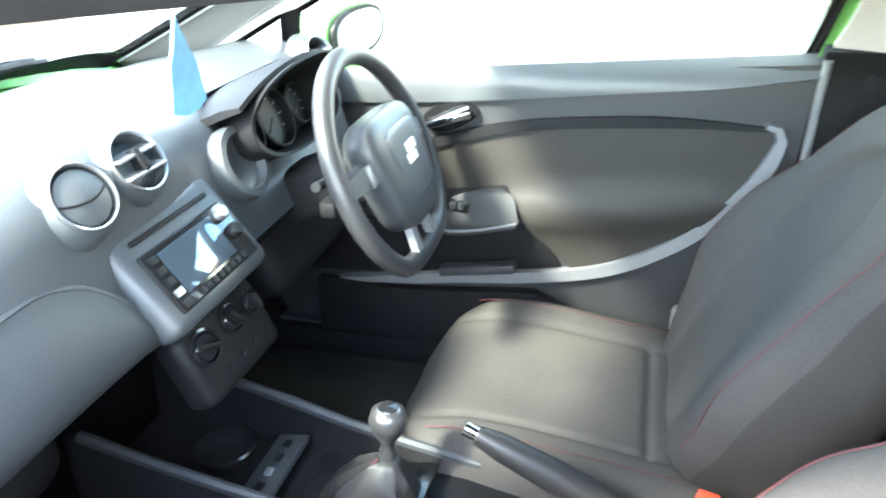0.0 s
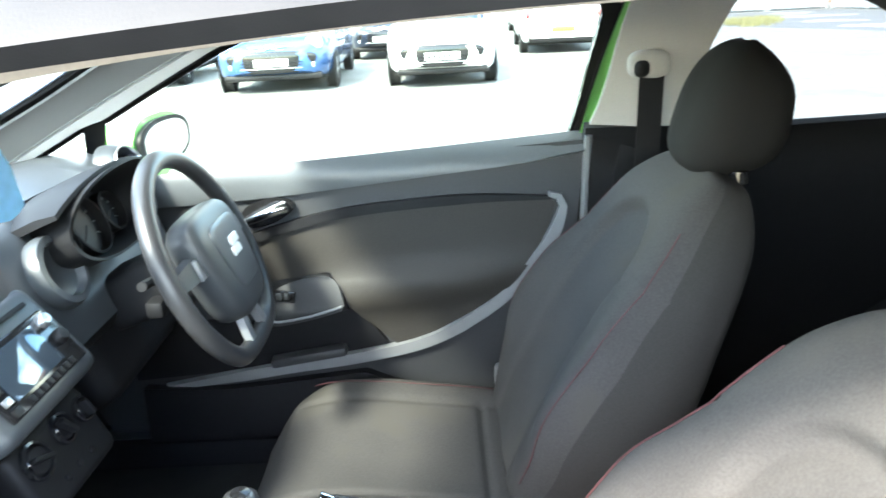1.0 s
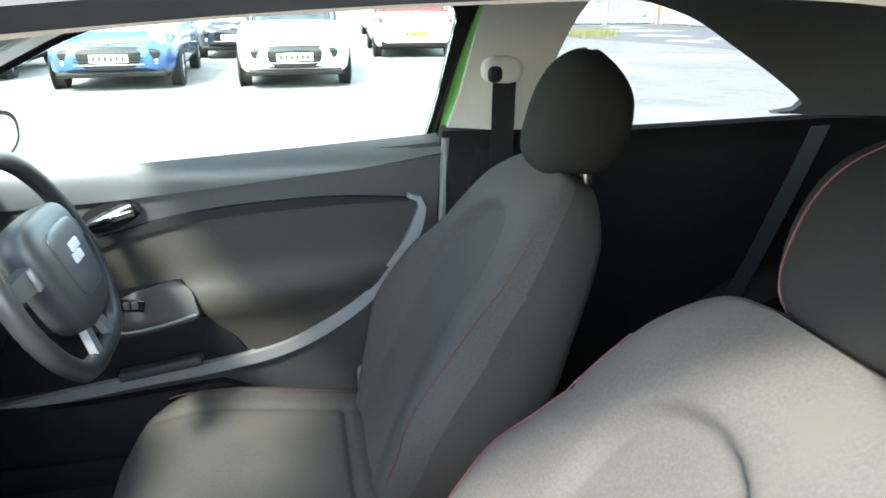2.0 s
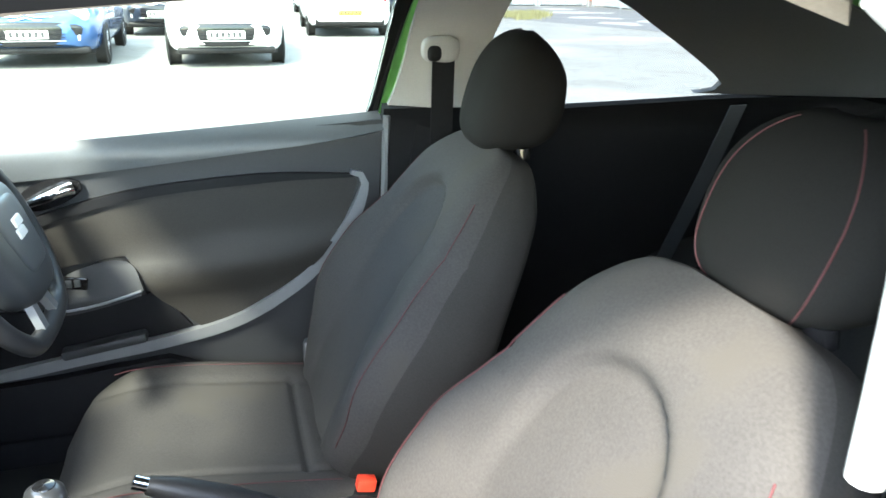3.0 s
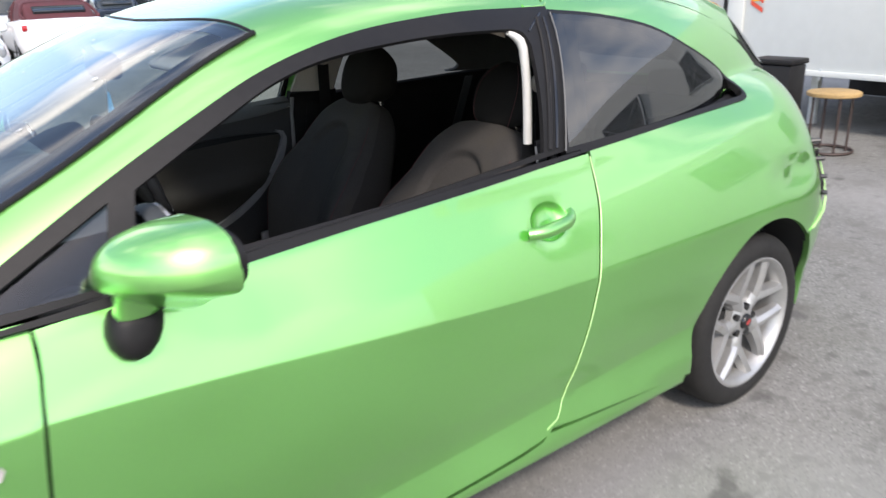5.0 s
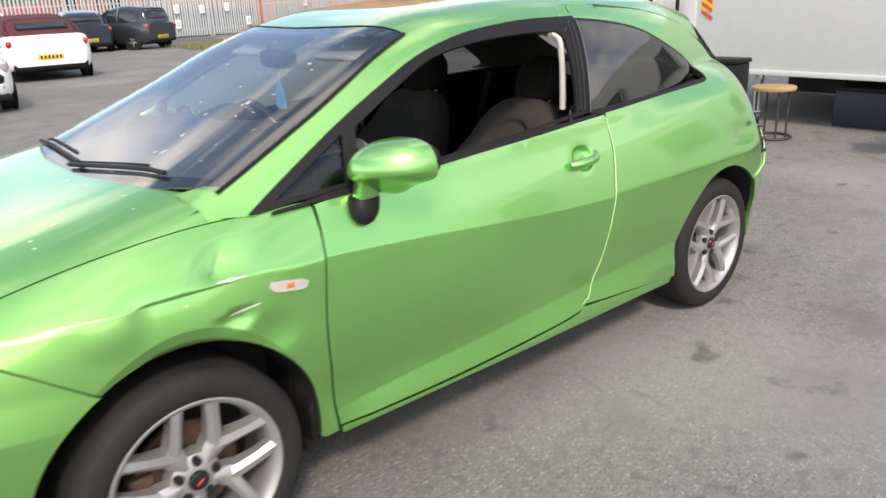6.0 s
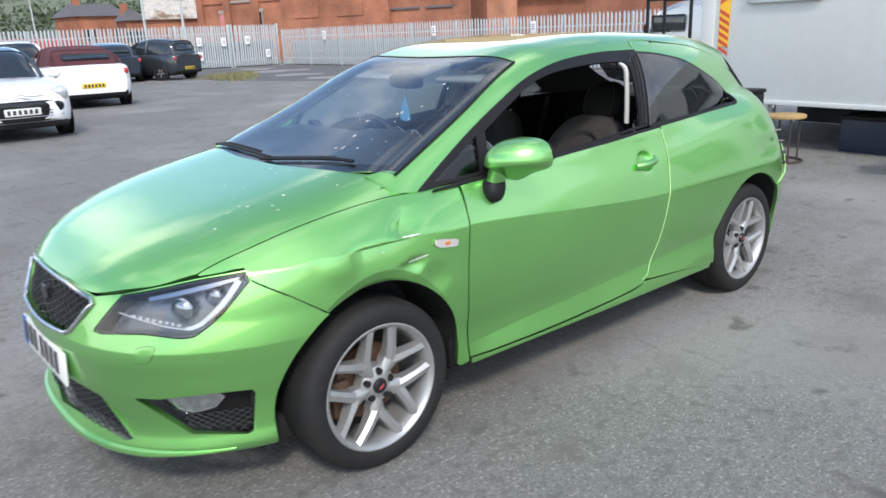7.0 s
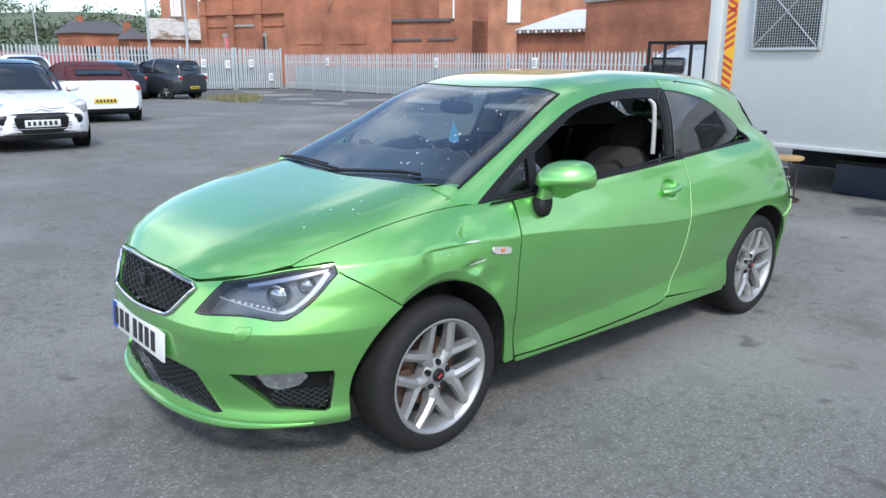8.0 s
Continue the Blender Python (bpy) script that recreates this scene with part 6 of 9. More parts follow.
# dashboard
dash = thing("dashboard", "", "")
dash.parent = car
dash_front = spl((-0.72, 0.0), (-0.60, -0.010), (-0.35, -0.015), (0.0, 0.0), (0.35, -0.01), (0.72, 0.0))
bm = bmesh.new()
rows = []
PROFILE = [(-0.10, 0.935), (-0.30, 0.985), (-0.50, 1.022), (-0.60, 1.030), (-0.660, 1.020), (-0.698, 0.992), (-0.716, 0.958), (-0.734, 0.918), (-0.750, 0.880), (-0.762, 0.845), (-0.765, 0.822), (-0.752, 0.800), (-0.70, 0.775), (-0.60, 0.745), (-0.50, 0.70), (-0.46, 0.60), (-0.42, 0.50)]
for y in np.linspace(-0.665, 0.665, 60):
    e = 1 - 0.35 * max(0, (abs(y) - 0.58) / 0.085) ** 2
    mid = math.exp(-(y / 0.16) ** 4)
    row = []
    for x, z in PROFILE:
        k = min(1.0, max(0.0, (-0.55 - x) / 0.1))
        scoop = 0.010 * math.exp(-((z - 0.86) / 0.035) ** 2) * (1 - mid) * k
        hump = 0.022 * math.exp(-((y - 0.075) / 0.17) ** 4) * max(0.0, min(1.0, (-0.42 - x) / 0.15)) * max(0.0, min(1.0, (z - 0.90) / 0.06))
        hollow = 0.10 * max(0.0, 1 - ((y + 0.365) / 0.15) ** 4) * (1 if 0.90 < z < 1.0 else 0)      # room for the dials
        swell = 0.036 * math.exp(-((y - 0.075) / 0.155) ** 4) * math.exp(-((z - 0.985) / 0.045) ** 2) * min(1.0, max(0.0, (-0.56 - x) / 0.08))
        row.append(Vector((x + (1 - e) * 0.10 * k + scoop + hollow - swell, y, z - 0.02 * (1 - e) * k + hump)))
    rows.append(row)
loft(bm, [r[:11] for r in rows], closed=False, caps=False)
part("dash_moulding", bm, SOFT_DASH, dash, "grey grained dashboard moulding", angle=80)
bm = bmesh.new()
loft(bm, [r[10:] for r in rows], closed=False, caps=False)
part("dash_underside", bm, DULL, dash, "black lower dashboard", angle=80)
# glovebox lid under an arched upper edge
arch_z = spl((0.085, 0.820), (0.125, 0.885), (0.165, 0.918), (0.22, 0.932), (0.32, 0.930), (0.50, 0.915), (0.60, 0.890))
face_x = spl((0.775, -0.700), (0.800, -0.752), (0.822, -0.765), (0.845, -0.762), (0.880, -0.750), (0.918, -0.734), (0.958, -0.716))
lid_rows = [[Vector((face_x(z) - 0.006 - 0.012 * math.sin(math.pi * t), y, z)) for t, z in ((t, arch_z(y) + (0.790 - arch_z(y)) * t) for t in np.linspace(0, 1, 9))] for y in np.linspace(0.088, 0.60, 40)]
bm = bmesh.new()
loft(bm, lid_rows, closed=False, caps=False)
lid = part("glovebox", bm, GLOVE_PLASTIC, dash, "dark grey glovebox lid", angle=80)
bm = bmesh.new()
tube(bm, [r[0] + Vector((0.002, 0, 0.001)) for r in lid_rows], 0.0035, 6)
part("lid_edge", bm, SOFT_DASH, lid)
bm = boxed((0.20, 0.46, 0.16), (-0.55, 0.38, 0.685), 0.05, 4, Matrix.Rotation(radians(24), 4, "Y"))
part("knee_box", bm, DULL, dash, "black lower glovebox")


def frame_at(c, out, right=(0, -1, 0)):
    """A matrix at c whose z points along out and whose x is near right."""
    z = Vector(out).normalized()
    x = (Vector(right) - z * z.dot(Vector(right))).normalized()
    m = Matrix((x, z.cross(x), z)).transposed().to_4x4()
    m.translation = c
    return m


def vent(c, out, r, shut, name="air_vent"):
    v = thing(name, "", "")
    v.parent = dash
    m = frame_at(c, out)
    bm = bmesh.new()
    lathe(bm, [(r * 1.50, -0.034), (r * 1.38, -0.014), (r * 1.25, -0.003), (r * 1.12, 0.003), (r * 1.02, 0.003), (r * 0.99, -0.03)], m, 36)
    part("vent_bezel", bm, SOFT_DASH, v)
    bm = bmesh.new()
    lathe(bm, [(r * 1.10, 0.004), (r * 1.08, 0.008), (r * 1.03, 0.007), (r * 1.02, 0.001)], m, 36)
    part("vent_ring", bm, SATIN, v, "satin ring")
    bm = bmesh.new()
    cyl(bm, r, r, 0.004, m @ Matrix.Translation((0, 0, -0.03)), 30)
    part("vent_duct", bm, DULL, v)
    if shut:
        bm = bmesh.new()
        lathe(bm, [(0.001, 0.010), (r * 0.5, 0.009), (r * 0.9, 0.004), (r * 0.99, -0.004)], m, 32)
        part("vent_flap", bm, SOFT_DASH, v, "closed round flap")
        bm = bmesh.new()
        tube(bm, [m @ Vector((r * math.cos(a) * 0.9, 0.25 * r * math.cos(a) ** 2 - 0.2 * r, 0.010 - 0.006 * math.cos(a) ** 2)) for a in np.linspace(0, math.pi, 14)], 0.0018, 5)
        part("flap_slit", bm, DULL, v)
    else:
        for q in (-0.33, 0.33):
            h = r * math.sqrt(1 - q * q) * 0.98
            bm = bmesh.new()
            box(bm, (2 * h, 0.004, 0.026), (0, 0, 0), 0.001, 1)
            bm.transform(m @ Matrix.Translation((0, q * r, 0.0)) @ Matrix.Rotation(radians(25), 4, "X"))
            part("vent_slat", bm, SATIN, v, "grey slat")
        bm = boxed((0.010, 0.03, 0.030), (0, 0, 0), 0.003)
        bm.transform(m)
        part("vent_tab", bm, DULL, v)


vent(Vector((-0.736, 0.022, 1.012)), (-0.85, 0.10, 0.5), 0.035, False)
vent(Vector((-0.742, 0.126, 1.008)), (-0.85, 0.15, 0.5), 0.035, True)
vent(Vector((-0.70, -0.60, 1.005)), (-0.9, 0.15, 0.35), 0.038, False)
vent(Vector((-0.70, 0.60, 1.000)), (-0.9, -0.10, 0.35), 0.038, False)

# centre stack: radio and heater panel
stack_m = frame_at(Vector((-0.772, -0.004, 0.888)), (-0.80, 0.02, 0.60))
bm = boxed((0.225, 0.150, 0.05), (0, 0, -0.022), 0.018, 3)
bm.transform(stack_m)
part("stack_panel", bm, SOFT_DASH, dash, "grey centre console panel")
radio = thing("radio", "", "")
radio.parent = dash
bm = boxed((0.176, 0.086, 0.016), (0, -0.012, 0.002), 0.004)
bm.transform(stack_m)
part("radio_body", bm, GLOSS_BLACK, radio, "black double-height radio")
bm = boxed((0.112, 0.060, 0.003), (-0.008, -0.008, 0.0105), 0.001)
bm.transform(stack_m)
part("display", bm, SCREEN_GLASS, radio, "glossy display reflecting the cabin")
for i in range(8):
    bm = boxed((0.009, 0.009, 0.004), (-0.045 + i * 0.014, -0.047, 0.011), 0.001)
    bm.transform(stack_m)
    part("radio_button", bm, BLACK_TRIM, radio)
for i in range(5):
    bm = boxed((0.014, 0.010, 0.004), (-0.076, -0.046 + i * 0.016, 0.011), 0.001)
    bm.transform(stack_m)
    part("radio_button", bm, SATIN if i == 1 else BLACK_TRIM, radio)
for x, y in ((0.070, 0.016), (0.072, -0.014)):
    bm = bmesh.new()
    lathe(bm, [(0.001, 0.016), (0.008, 0.0155), (0.0105, 0.012), (0.0115, 0.004), (0.0115, 0.0)], stack_m @ Matrix.Translation((x, y, 0.004)), 20)
    part("radio_knob", bm, SATIN if y > 0 else BLACK_TRIM, radio, "satin knob" if y > 0 else "black knob")
bm = boxed((0.16, 0.007, 0.006), (0.0, 0.048, 0.004), 0.002)
bm.transform(stack_m)
part("disc_slot", bm, DULL, radio)
heater_m = frame_at(Vector((-0.800, -0.012, 0.757)), (-0.90, 0.05, 0.40))
heater = thing("heater_panel", "", "")
heater.parent = dash
bm = boxed((0.180, 0.110, 0.05), (0, -0.006, -0.025), 0.016, 3)
bm.transform(heater_m)
part("panel", bm, DULL, heater, "dark heater control panel")
for x, y, r in ((0.062, 0.016, 0.015), (0.012, 0.018, 0.018), (-0.053, 0.014, 0.021)):
    m = heater_m @ Matrix.Translation((x, y, 0.0))
    bm = bmesh.new()
    lathe(bm, [(r * 1.25, 0.0), (r * 1.22, 0.005), (r * 1.05, 0.006), (r * 1.0, 0.002)], m, 28)
    part("dial_ring", bm, GLOSS_BLACK, heater)
    bm = bmesh.new()
    lathe(bm, [(0.001, 0.006), (r * 0.8, 0.006), (r * 0.98, 0.001)], m, 28)
    part("dial", bm, GLOSS_BLACK, heater)
    bm = boxed((0.007, r * 1.7, 0.016), (0, 0, 0.010), 0.003)
    bm.transform(m @ Matrix.Rotation(0.7 - x * 9, 4, "Z"))
    part("dial_grip", bm, SATIN if x == 0 else DULL, heater)
for i in range(3):
    bm = bmesh.new()
    cyl(bm, 0.005, 0.005, 0.004, heater_m @ Matrix.Translation((0.03 - i * 0.03, -0.032, 0)), 12)
    part("panel_button", bm, GLOSS_BLACK, heater)

# instrument binnacle
clu = thing("instrument_cluster", "", "")
clu.parent = dash
clu_m = frame_at(Vector((-0.745, -0.365, 0.968)), (-0.92, 0.0, 0.38))
bm = bmesh.new()
rows = []
for d, k in ((-0.09, 0.95), (0.0, 1.0), (0.020, 1.03), (0.020, 0.97), (0.0, 0.93), (-0.05, 0.84), (-0.052, 0.02)):
    row = []
    for a in np.linspace(0, 2 * math.pi, 48, endpoint=False):
        w = 0.155 * sq(math.cos(a), 0.8)
        h = (0.066 if math.sin(a) > 0 else 0.060) * sq(math.sin(a), 0.75)
        row.append(clu_m @ Vector((w * k, h * k, d + (0.055 * max(0, math.sin(a)) if d > 0.01 else 0))))
    rows.append(row)
loft(bm, rows, caps=False)
part("cluster_hood", bm, DULL, clu, "black instrument hood", angle=60)
for y, r in ((0.0, 0.050), (0.092, 0.036), (-0.092, 0.036)):
    bm = bmesh.new()
    lathe(bm, [(r * 1.08, -0.01), (r * 1.06, 0.012), (r * 0.98, 0.013), (r * 0.95, -0.004), (0.001, -0.005)], clu_m @ Matrix.Translation((y, 0.0, -0.040)), 32)
    part("dial_ring", bm, BLACK_TRIM, clu)
    bm = boxed((0.003, r * 0.8, 0.002), (0, 0, 0), 0)
    bm.transform(clu_m @ Matrix.Translation((y, 0, -0.036)) @ Matrix.Rotation(2.2, 4, "Z") @ Matrix.Translation((0, r * 0.4, 0)))
    part("needle", bm, DULL, clu)
    for i in range(9):
        a = radians(-30 + 30 * i)
        bm = boxed((r * 0.14, 0.002, 0.001), (0, 0, 0), 0)
        bm.transform(clu_m @ Matrix.Translation((y + r * 0.8 * math.cos(a), r * 0.8 * math.sin(a), -0.0435)) @ Matrix.Rotation(a, 4, "Z"))
        part("dial_mark", bm, SATIN, clu)

bm = bmesh.new()
lathe(bm, [(0.030, -0.09), (0.052, -0.05), (0.058, 0.0), (0.054, 0.012), (0.044, 0.014), (0.040, 0.0), (0.001, -0.01)], clu_m @ Matrix.Translation((-0.165, -0.030, -0.02)), 32)
part("binnacle_drum", bm, SOFT_DASH, clu, "grey rounded end of the binnacle")
bm = bmesh.new()
loft(bm, [[clu_m @ Vector((0.175 * u, 0.068 - 0.030 * abs(u) ** 2.5 + h, d)) for d, h in ((-0.10, 0.012), (0.0, 0.012), (0.062 * (1 - 0.5 * u * u), 0.006), (0.062 * (1 - 0.5 * u * u), -0.001), (0.0, 0.0), (-0.10, 0.0))] for u in np.linspace(-1, 1, 17)])
part("cluster_peak", bm, DULL, clu, "black flat peak over the dials")

# steering wheel and column
sw = thing("steering_wheel", "", "")
sw.parent = car
sw_m = frame_at(Vector((-0.912, -0.365, 0.888)), (-0.93, 0, 0.36))
R = 0.182
pts = []
for a in np.linspace(0, 2 * math.pi, 64, endpoint=False):
    y = R * math.sin(a)
    if y < -0.155:
        y = -0.155 - (abs(y) - 0.155) * 0.35
    pts.append(sw_m @ Vector((R * math.cos(a), y, 0)))
bm = bmesh.new()
tube(bm, pts, 0.0165, 14, True)
part("wheel_rim", bm, WHEEL_LEATHER, sw, "black leather rim with a flattened foot")
bm = bmesh.new()
blob(bm, (0, 0, 0), (0.100, 0.098, 0.036), 0.5, shape=lambda x, y, z: (x * (1 + 0.16 * y), y, z))
bm.transform(sw_m @ Matrix.Translation((0, -0.012, 0.008)))
part("airbag_cover", bm, GLOVE_PLASTIC, sw, "grey airbag cover")
bm = bmesh.new()
blob(bm, (0, -0.004, 0.040), (0.062, 0.060, 0.007), 0.4, shape=lambda x, y, z: (x * (1 + 0.14 * y), y, z))
bm.transform(sw_m)
part("cover_panel", bm, SOFT_DASH, sw)
# chrome badge in plain white, which paints in the sky it mirrors
bm = bmesh.new()
for q in (-0.0075, 0.0075):
    box(bm, (0.038, 0.016, 0.006), (q * 0.6, q * 1.15 + 0.006, 0.048), 0.002, 1)
bm.transform(sw_m)
part("wheel_badge", bm, WHITE, sw, "silver badge, its sky reflection painted white")
for q in (1, -1):
    bm = bmesh.new()
    loft(bm, [[sw_m @ Vector((q * (0.055 + 0.115 * t), 0.012 + y * (0.026 - 0.008 * t), 0.004 + 0.012 * (1 - t) + z)) for y, z in ((-1, -0.008), (1, -0.008), (0.8, 0.007), (-0.8, 0.007))] for t in (0, 0.3, 0.7, 1.0)])
    part("spoke", bm, SOFT_DASH, sw)
    bm = bmesh.new()
    box(bm, (0.020, 0.036, 0.008), (q * 0.108, 0.010, 0.018), 0.003)
    bm.transform(sw_m)
    part("spoke_trim", bm, GREY_STRIP, sw, "grey spoke insert")
bm = bmesh.new()
for q in (1, -1):
    loft(bm, [[sw_m @ Vector((q * (0.020 + 0.022 * t) + x * 0.014, -0.05 - 0.105 * t, 0.006 + z)) for x, z in ((-1, -0.006), (1, -0.006), (0.8, 0.006), (-0.8, 0.006))] for t in (0, 0.5, 1.0)])
part("lower_spoke", bm, GREY_STRIP, sw, "grey split lower spoke")
bm = bmesh.new()
blob(bm, (0, 0, 0), (0.058, 0.050, 0.11), 0.45)
bm.transform(frame_at(Vector((-0.80, -0.365, 0.845)), (-0.93, 0, 0.36)))
part("column_cowl", bm, DULL, sw, "black column cowl")
for q in (1, -1):
    bm = bmesh.new()
    tube(bm, [sw_m @ Vector(p) for p in ((q * 0.03, 0.01, -0.075), (q * 0.09, 0.02, -0.07), (q * 0.15, 0.03, -0.055))], 0.008, 8)
    part("stalk", bm, DULL, sw)
bm = boxed((0.10, 0.34, 0.22), (-0.70, -0.38, 0.78), 0.04, 3, Matrix.Rotation(radians(20), 4, "Y"))
part("knee_panel", bm, DULL, dash)
bm = boxed((0.03, 0.05, 0.03), (-0.835, -0.30, 0.83), 0.008)
part("ignition_lock", bm, DULL, sw)

# tunnel, gear lever, hand brake
TUN_Y = -0.038      # the console lies towards the driver
tun = thing("centre_tunnel", "", "")
tun.parent = car
bm = bmesh.new()
loft(bm, [[Vector((x, TUN_Y + y * w, z)) for y, z in ((-1, 0.28), (-1, zr - 0.02), (-0.95, zr), (-0.84, zr), (-0.76, zt), (0.76, zt), (0.84, zr), (0.95, zr), (1, zr - 0.02), (1, 0.28))]
          for x, w, zr, zt in ((-0.55, 0.115, 0.60, 0.49), (-0.70, 0.115, 0.567, 0.472), (-0.80, 0.112, 0.545, 0.472), (-0.90, 0.106, 0.522, 0.480), (-1.10, 0.098, 0.490, 0.470), (-1.35, 0.088, 0.43, 0.425), (-1.9, 0.08, 0.40, 0.395))])
part("tunnel_moulding", bm, DULL, tun, "black centre console")
for q in (1, -1):
    bm = bmesh.new()
    tube(bm, [(-0.57, TUN_Y + q * 0.104, 0.600), (-0.70, TUN_Y + q * 0.103, 0.570), (-0.80, TUN_Y + q * 0.100, 0.548), (-0.90, TUN_Y + q * 0.095, 0.525), (-1.0, TUN_Y + q * 0.091, 0.508), (-1.12, TUN_Y + q * 0.087, 0.490)], 0.009, 8)
    part("console_edge", bm, GLOVE_PLASTIC, tun, "grey moulded edge")
bm = bmesh.new()
lathe(bm, [(0.046, 0.0), (0.050, 0.014), (0.045, 0.016), (0.040, 0.0), (0.038, -0.02), (0.001, -0.022)], Matrix.Translation((-0.715, -0.065, 0.488)), 28)
part("cup_holder", bm, GLOSS_BLACK, tun)
bm = boxed((0.19, 0.135, 0.014), (-0.965, -0.032, 0.492), 0.006, turn=Matrix.Rotation(radians(5), 4, "Y"))
part("gear_surround", bm, GLOSS_BLACK, tun)
bm = boxed((0.055, 0.150, 0.012), (-0.815, -0.036, 0.500), 0.004, turn=Matrix.Rotation(radians(9), 4, "Y"))
part("button_plate", bm, GLOVE_PLASTIC, tun, "dark grey button plate")
for i in range(4):
    bm = boxed((0.012, 0.016, 0.005), (-0.815, 0.012 - i * 0.032, 0.5075), 0.0015)
    part("console_button", bm, DULL if i != 1 else SATIN, tun)
bm = bmesh.new()
rows = []
for i in range(12):
    t = i / 11
    row = []
    for j in range(28):
        a = 2 * math.pi * j / 28
        w = (1 - t) ** 0.9
        fold = 1 + 0.10 * math.sin(6 * a + 5 * t) * (1 - t) * t * 3
        row.append(Vector((-0.975 - 0.03 * t + sq(math.cos(a), 0.6) * (0.016 + 0.062 * w) * fold, -0.025 + sq(math.sin(a), 0.6) * (0.014 + 0.042 * w) * fold, 0.485 + 0.082 * t ** 0.8 + 0.005 * math.sin(9 * a) * t * (1 - t) * 4)))
    rows.append(row)
loft(bm, rows)
part("gear_gaiter", bm, LEATHER, tun, "black leather gaiter with red stitching", angle=60)
bm = bmesh.new()
tube(bm, [Vector((-0.935 - 0.06 * t, 0.008 - 0.025 * t, 0.496 + 0.075 * t ** 0.8)) for t in np.linspace(0, 1, 10)], 0.0022, 5)
part("gaiter_seam", bm, RED_THREAD, tun)
gear = thing("gear_lever", "", "")
gear.parent = car
bm = bmesh.new()
lathe(bm, [(0.012, 0.0), (0.012, 0.018), (0.009, 0.024), (0.010, 0.034), (0.017, 0.046), (0.0255, 0.062), (0.027, 0.072), (0.024, 0.086), (0.015, 0.094), (0.001, 0.095)], aim((-1.005, -0.03, 0.562), (-1.012, -0.030, 0.66)), 28)
part("gear_knob", bm, KNOB_GREY, gear, "gunmetal gear knob")
bm = bmesh.new()
lathe(bm, [(0.001, 0.0965), (0.013, 0.0955), (0.0145, 0.0935)], aim((-1.005, -0.03, 0.562), (-1.012, -0.030, 0.66)), 24)
part("knob_cap", bm, GLOSS_BLACK, gear)
hb = thing("hand_brake", "", "")
hb.parent = car
bm = bmesh.new()
tube(bm, [(-1.135, -0.035, 0.628), (-1.17, -0.035, 0.612), (-1.24, -0.035, 0.578), (-1.32, -0.035, 0.535), (-1.40, -0.035, 0.475)], lambda t: 0.013 + 0.010 * math.sin(min(1, t * 1.3) * 2.2), 12)
part("brake_grip", bm, LEATHER, hb, "leather hand brake grip")
bm = bmesh.new()
rod(bm, (-1.118, -0.035, 0.637), (-1.140, -0.035, 0.626), 0.0105, 14)
part("brake_button", bm, CHROME, hb, "chrome release button")
bm = bmesh.new()
blob(bm, (-1.37, -0.035, 0.462), (0.13, 0.056, 0.062), 0.6, shape=lambda x, y, z: (x, y * (1 + 0.06 * math.sin(9 * x)), z * (1 - 0.25 * max(0.0, x)) + 0.05 * math.sin(11 * x) * max(0.0, z)))
part("brake_gaiter", bm, LEATHER, hb, "creased leather gaiter", angle=70)
bm = bmesh.new()
tube(bm, [(-1.37 + 0.135 * math.cos(a), -0.035 + 0.062 * math.sin(a), 0.447 + 0.030 * math.cos(a)) for a in np.linspace(0, 2 * math.pi, 40, endpoint=False)], 0.006, 8, True)
part("gaiter_rim", bm, GLOVE_PLASTIC, hb, "grey rim round the gaiter")

# interior mirror and the hanging air freshener
im = thing("interior_mirror", "", "")
im.parent = car
bm = bmesh.new()
blob(bm, (-0.790, 0.01, 1.243), (0.022, 0.112, 0.032), 0.55)
part("mirror_shell", bm, DULL, im, "black mirror shell")
bm = bmesh.new()
rod(bm, (-0.785, 0.0, 1.255), (-0.765, 0.0, 1.288), 0.010, 10)
part("mirror_stem", bm, DULL, im)
BLUE_CARD = mat("blue_card", (0.20, 0.50, 0.80), 0.5, 0, 0.2, 60, 20)
fresh = thing("air_freshener", "", "")
fresh.parent = car
bm = bmesh.new()
outl = [(0.0, 0.058), (0.007, 0.040), (0.016, 0.020), (0.026, 0.004), (0.030, -0.020), (0.036, -0.045), (0.018, -0.052), (0.0, -0.055), (-0.018, -0.052), (-0.036, -0.045), (-0.030, -0.020), (-0.026, 0.004), (-0.016, 0.020), (-0.007, 0.040)]
vs = [bm.verts.new((-0.800, -0.015 + a, 1.118 + b)) for a, b in outl]
f = bm.faces.new(vs)
ex = bmesh.ops.extrude_face_region(bm, geom=[f])
bmesh.ops.translate(bm, verts=[v for v in ex["geom"] if isinstance(v, bmesh.types.BMVert)], vec=(0.004, 0, 0))
part("freshener_card", bm, BLUE_CARD, fresh, "blue shaped card")
bm = bmesh.new()
rod(bm, (-0.795, -0.015, 1.172), (-0.79, 0.0, 1.22), 0.0015, 5)
part("freshener_string", bm, WHITE, fresh)

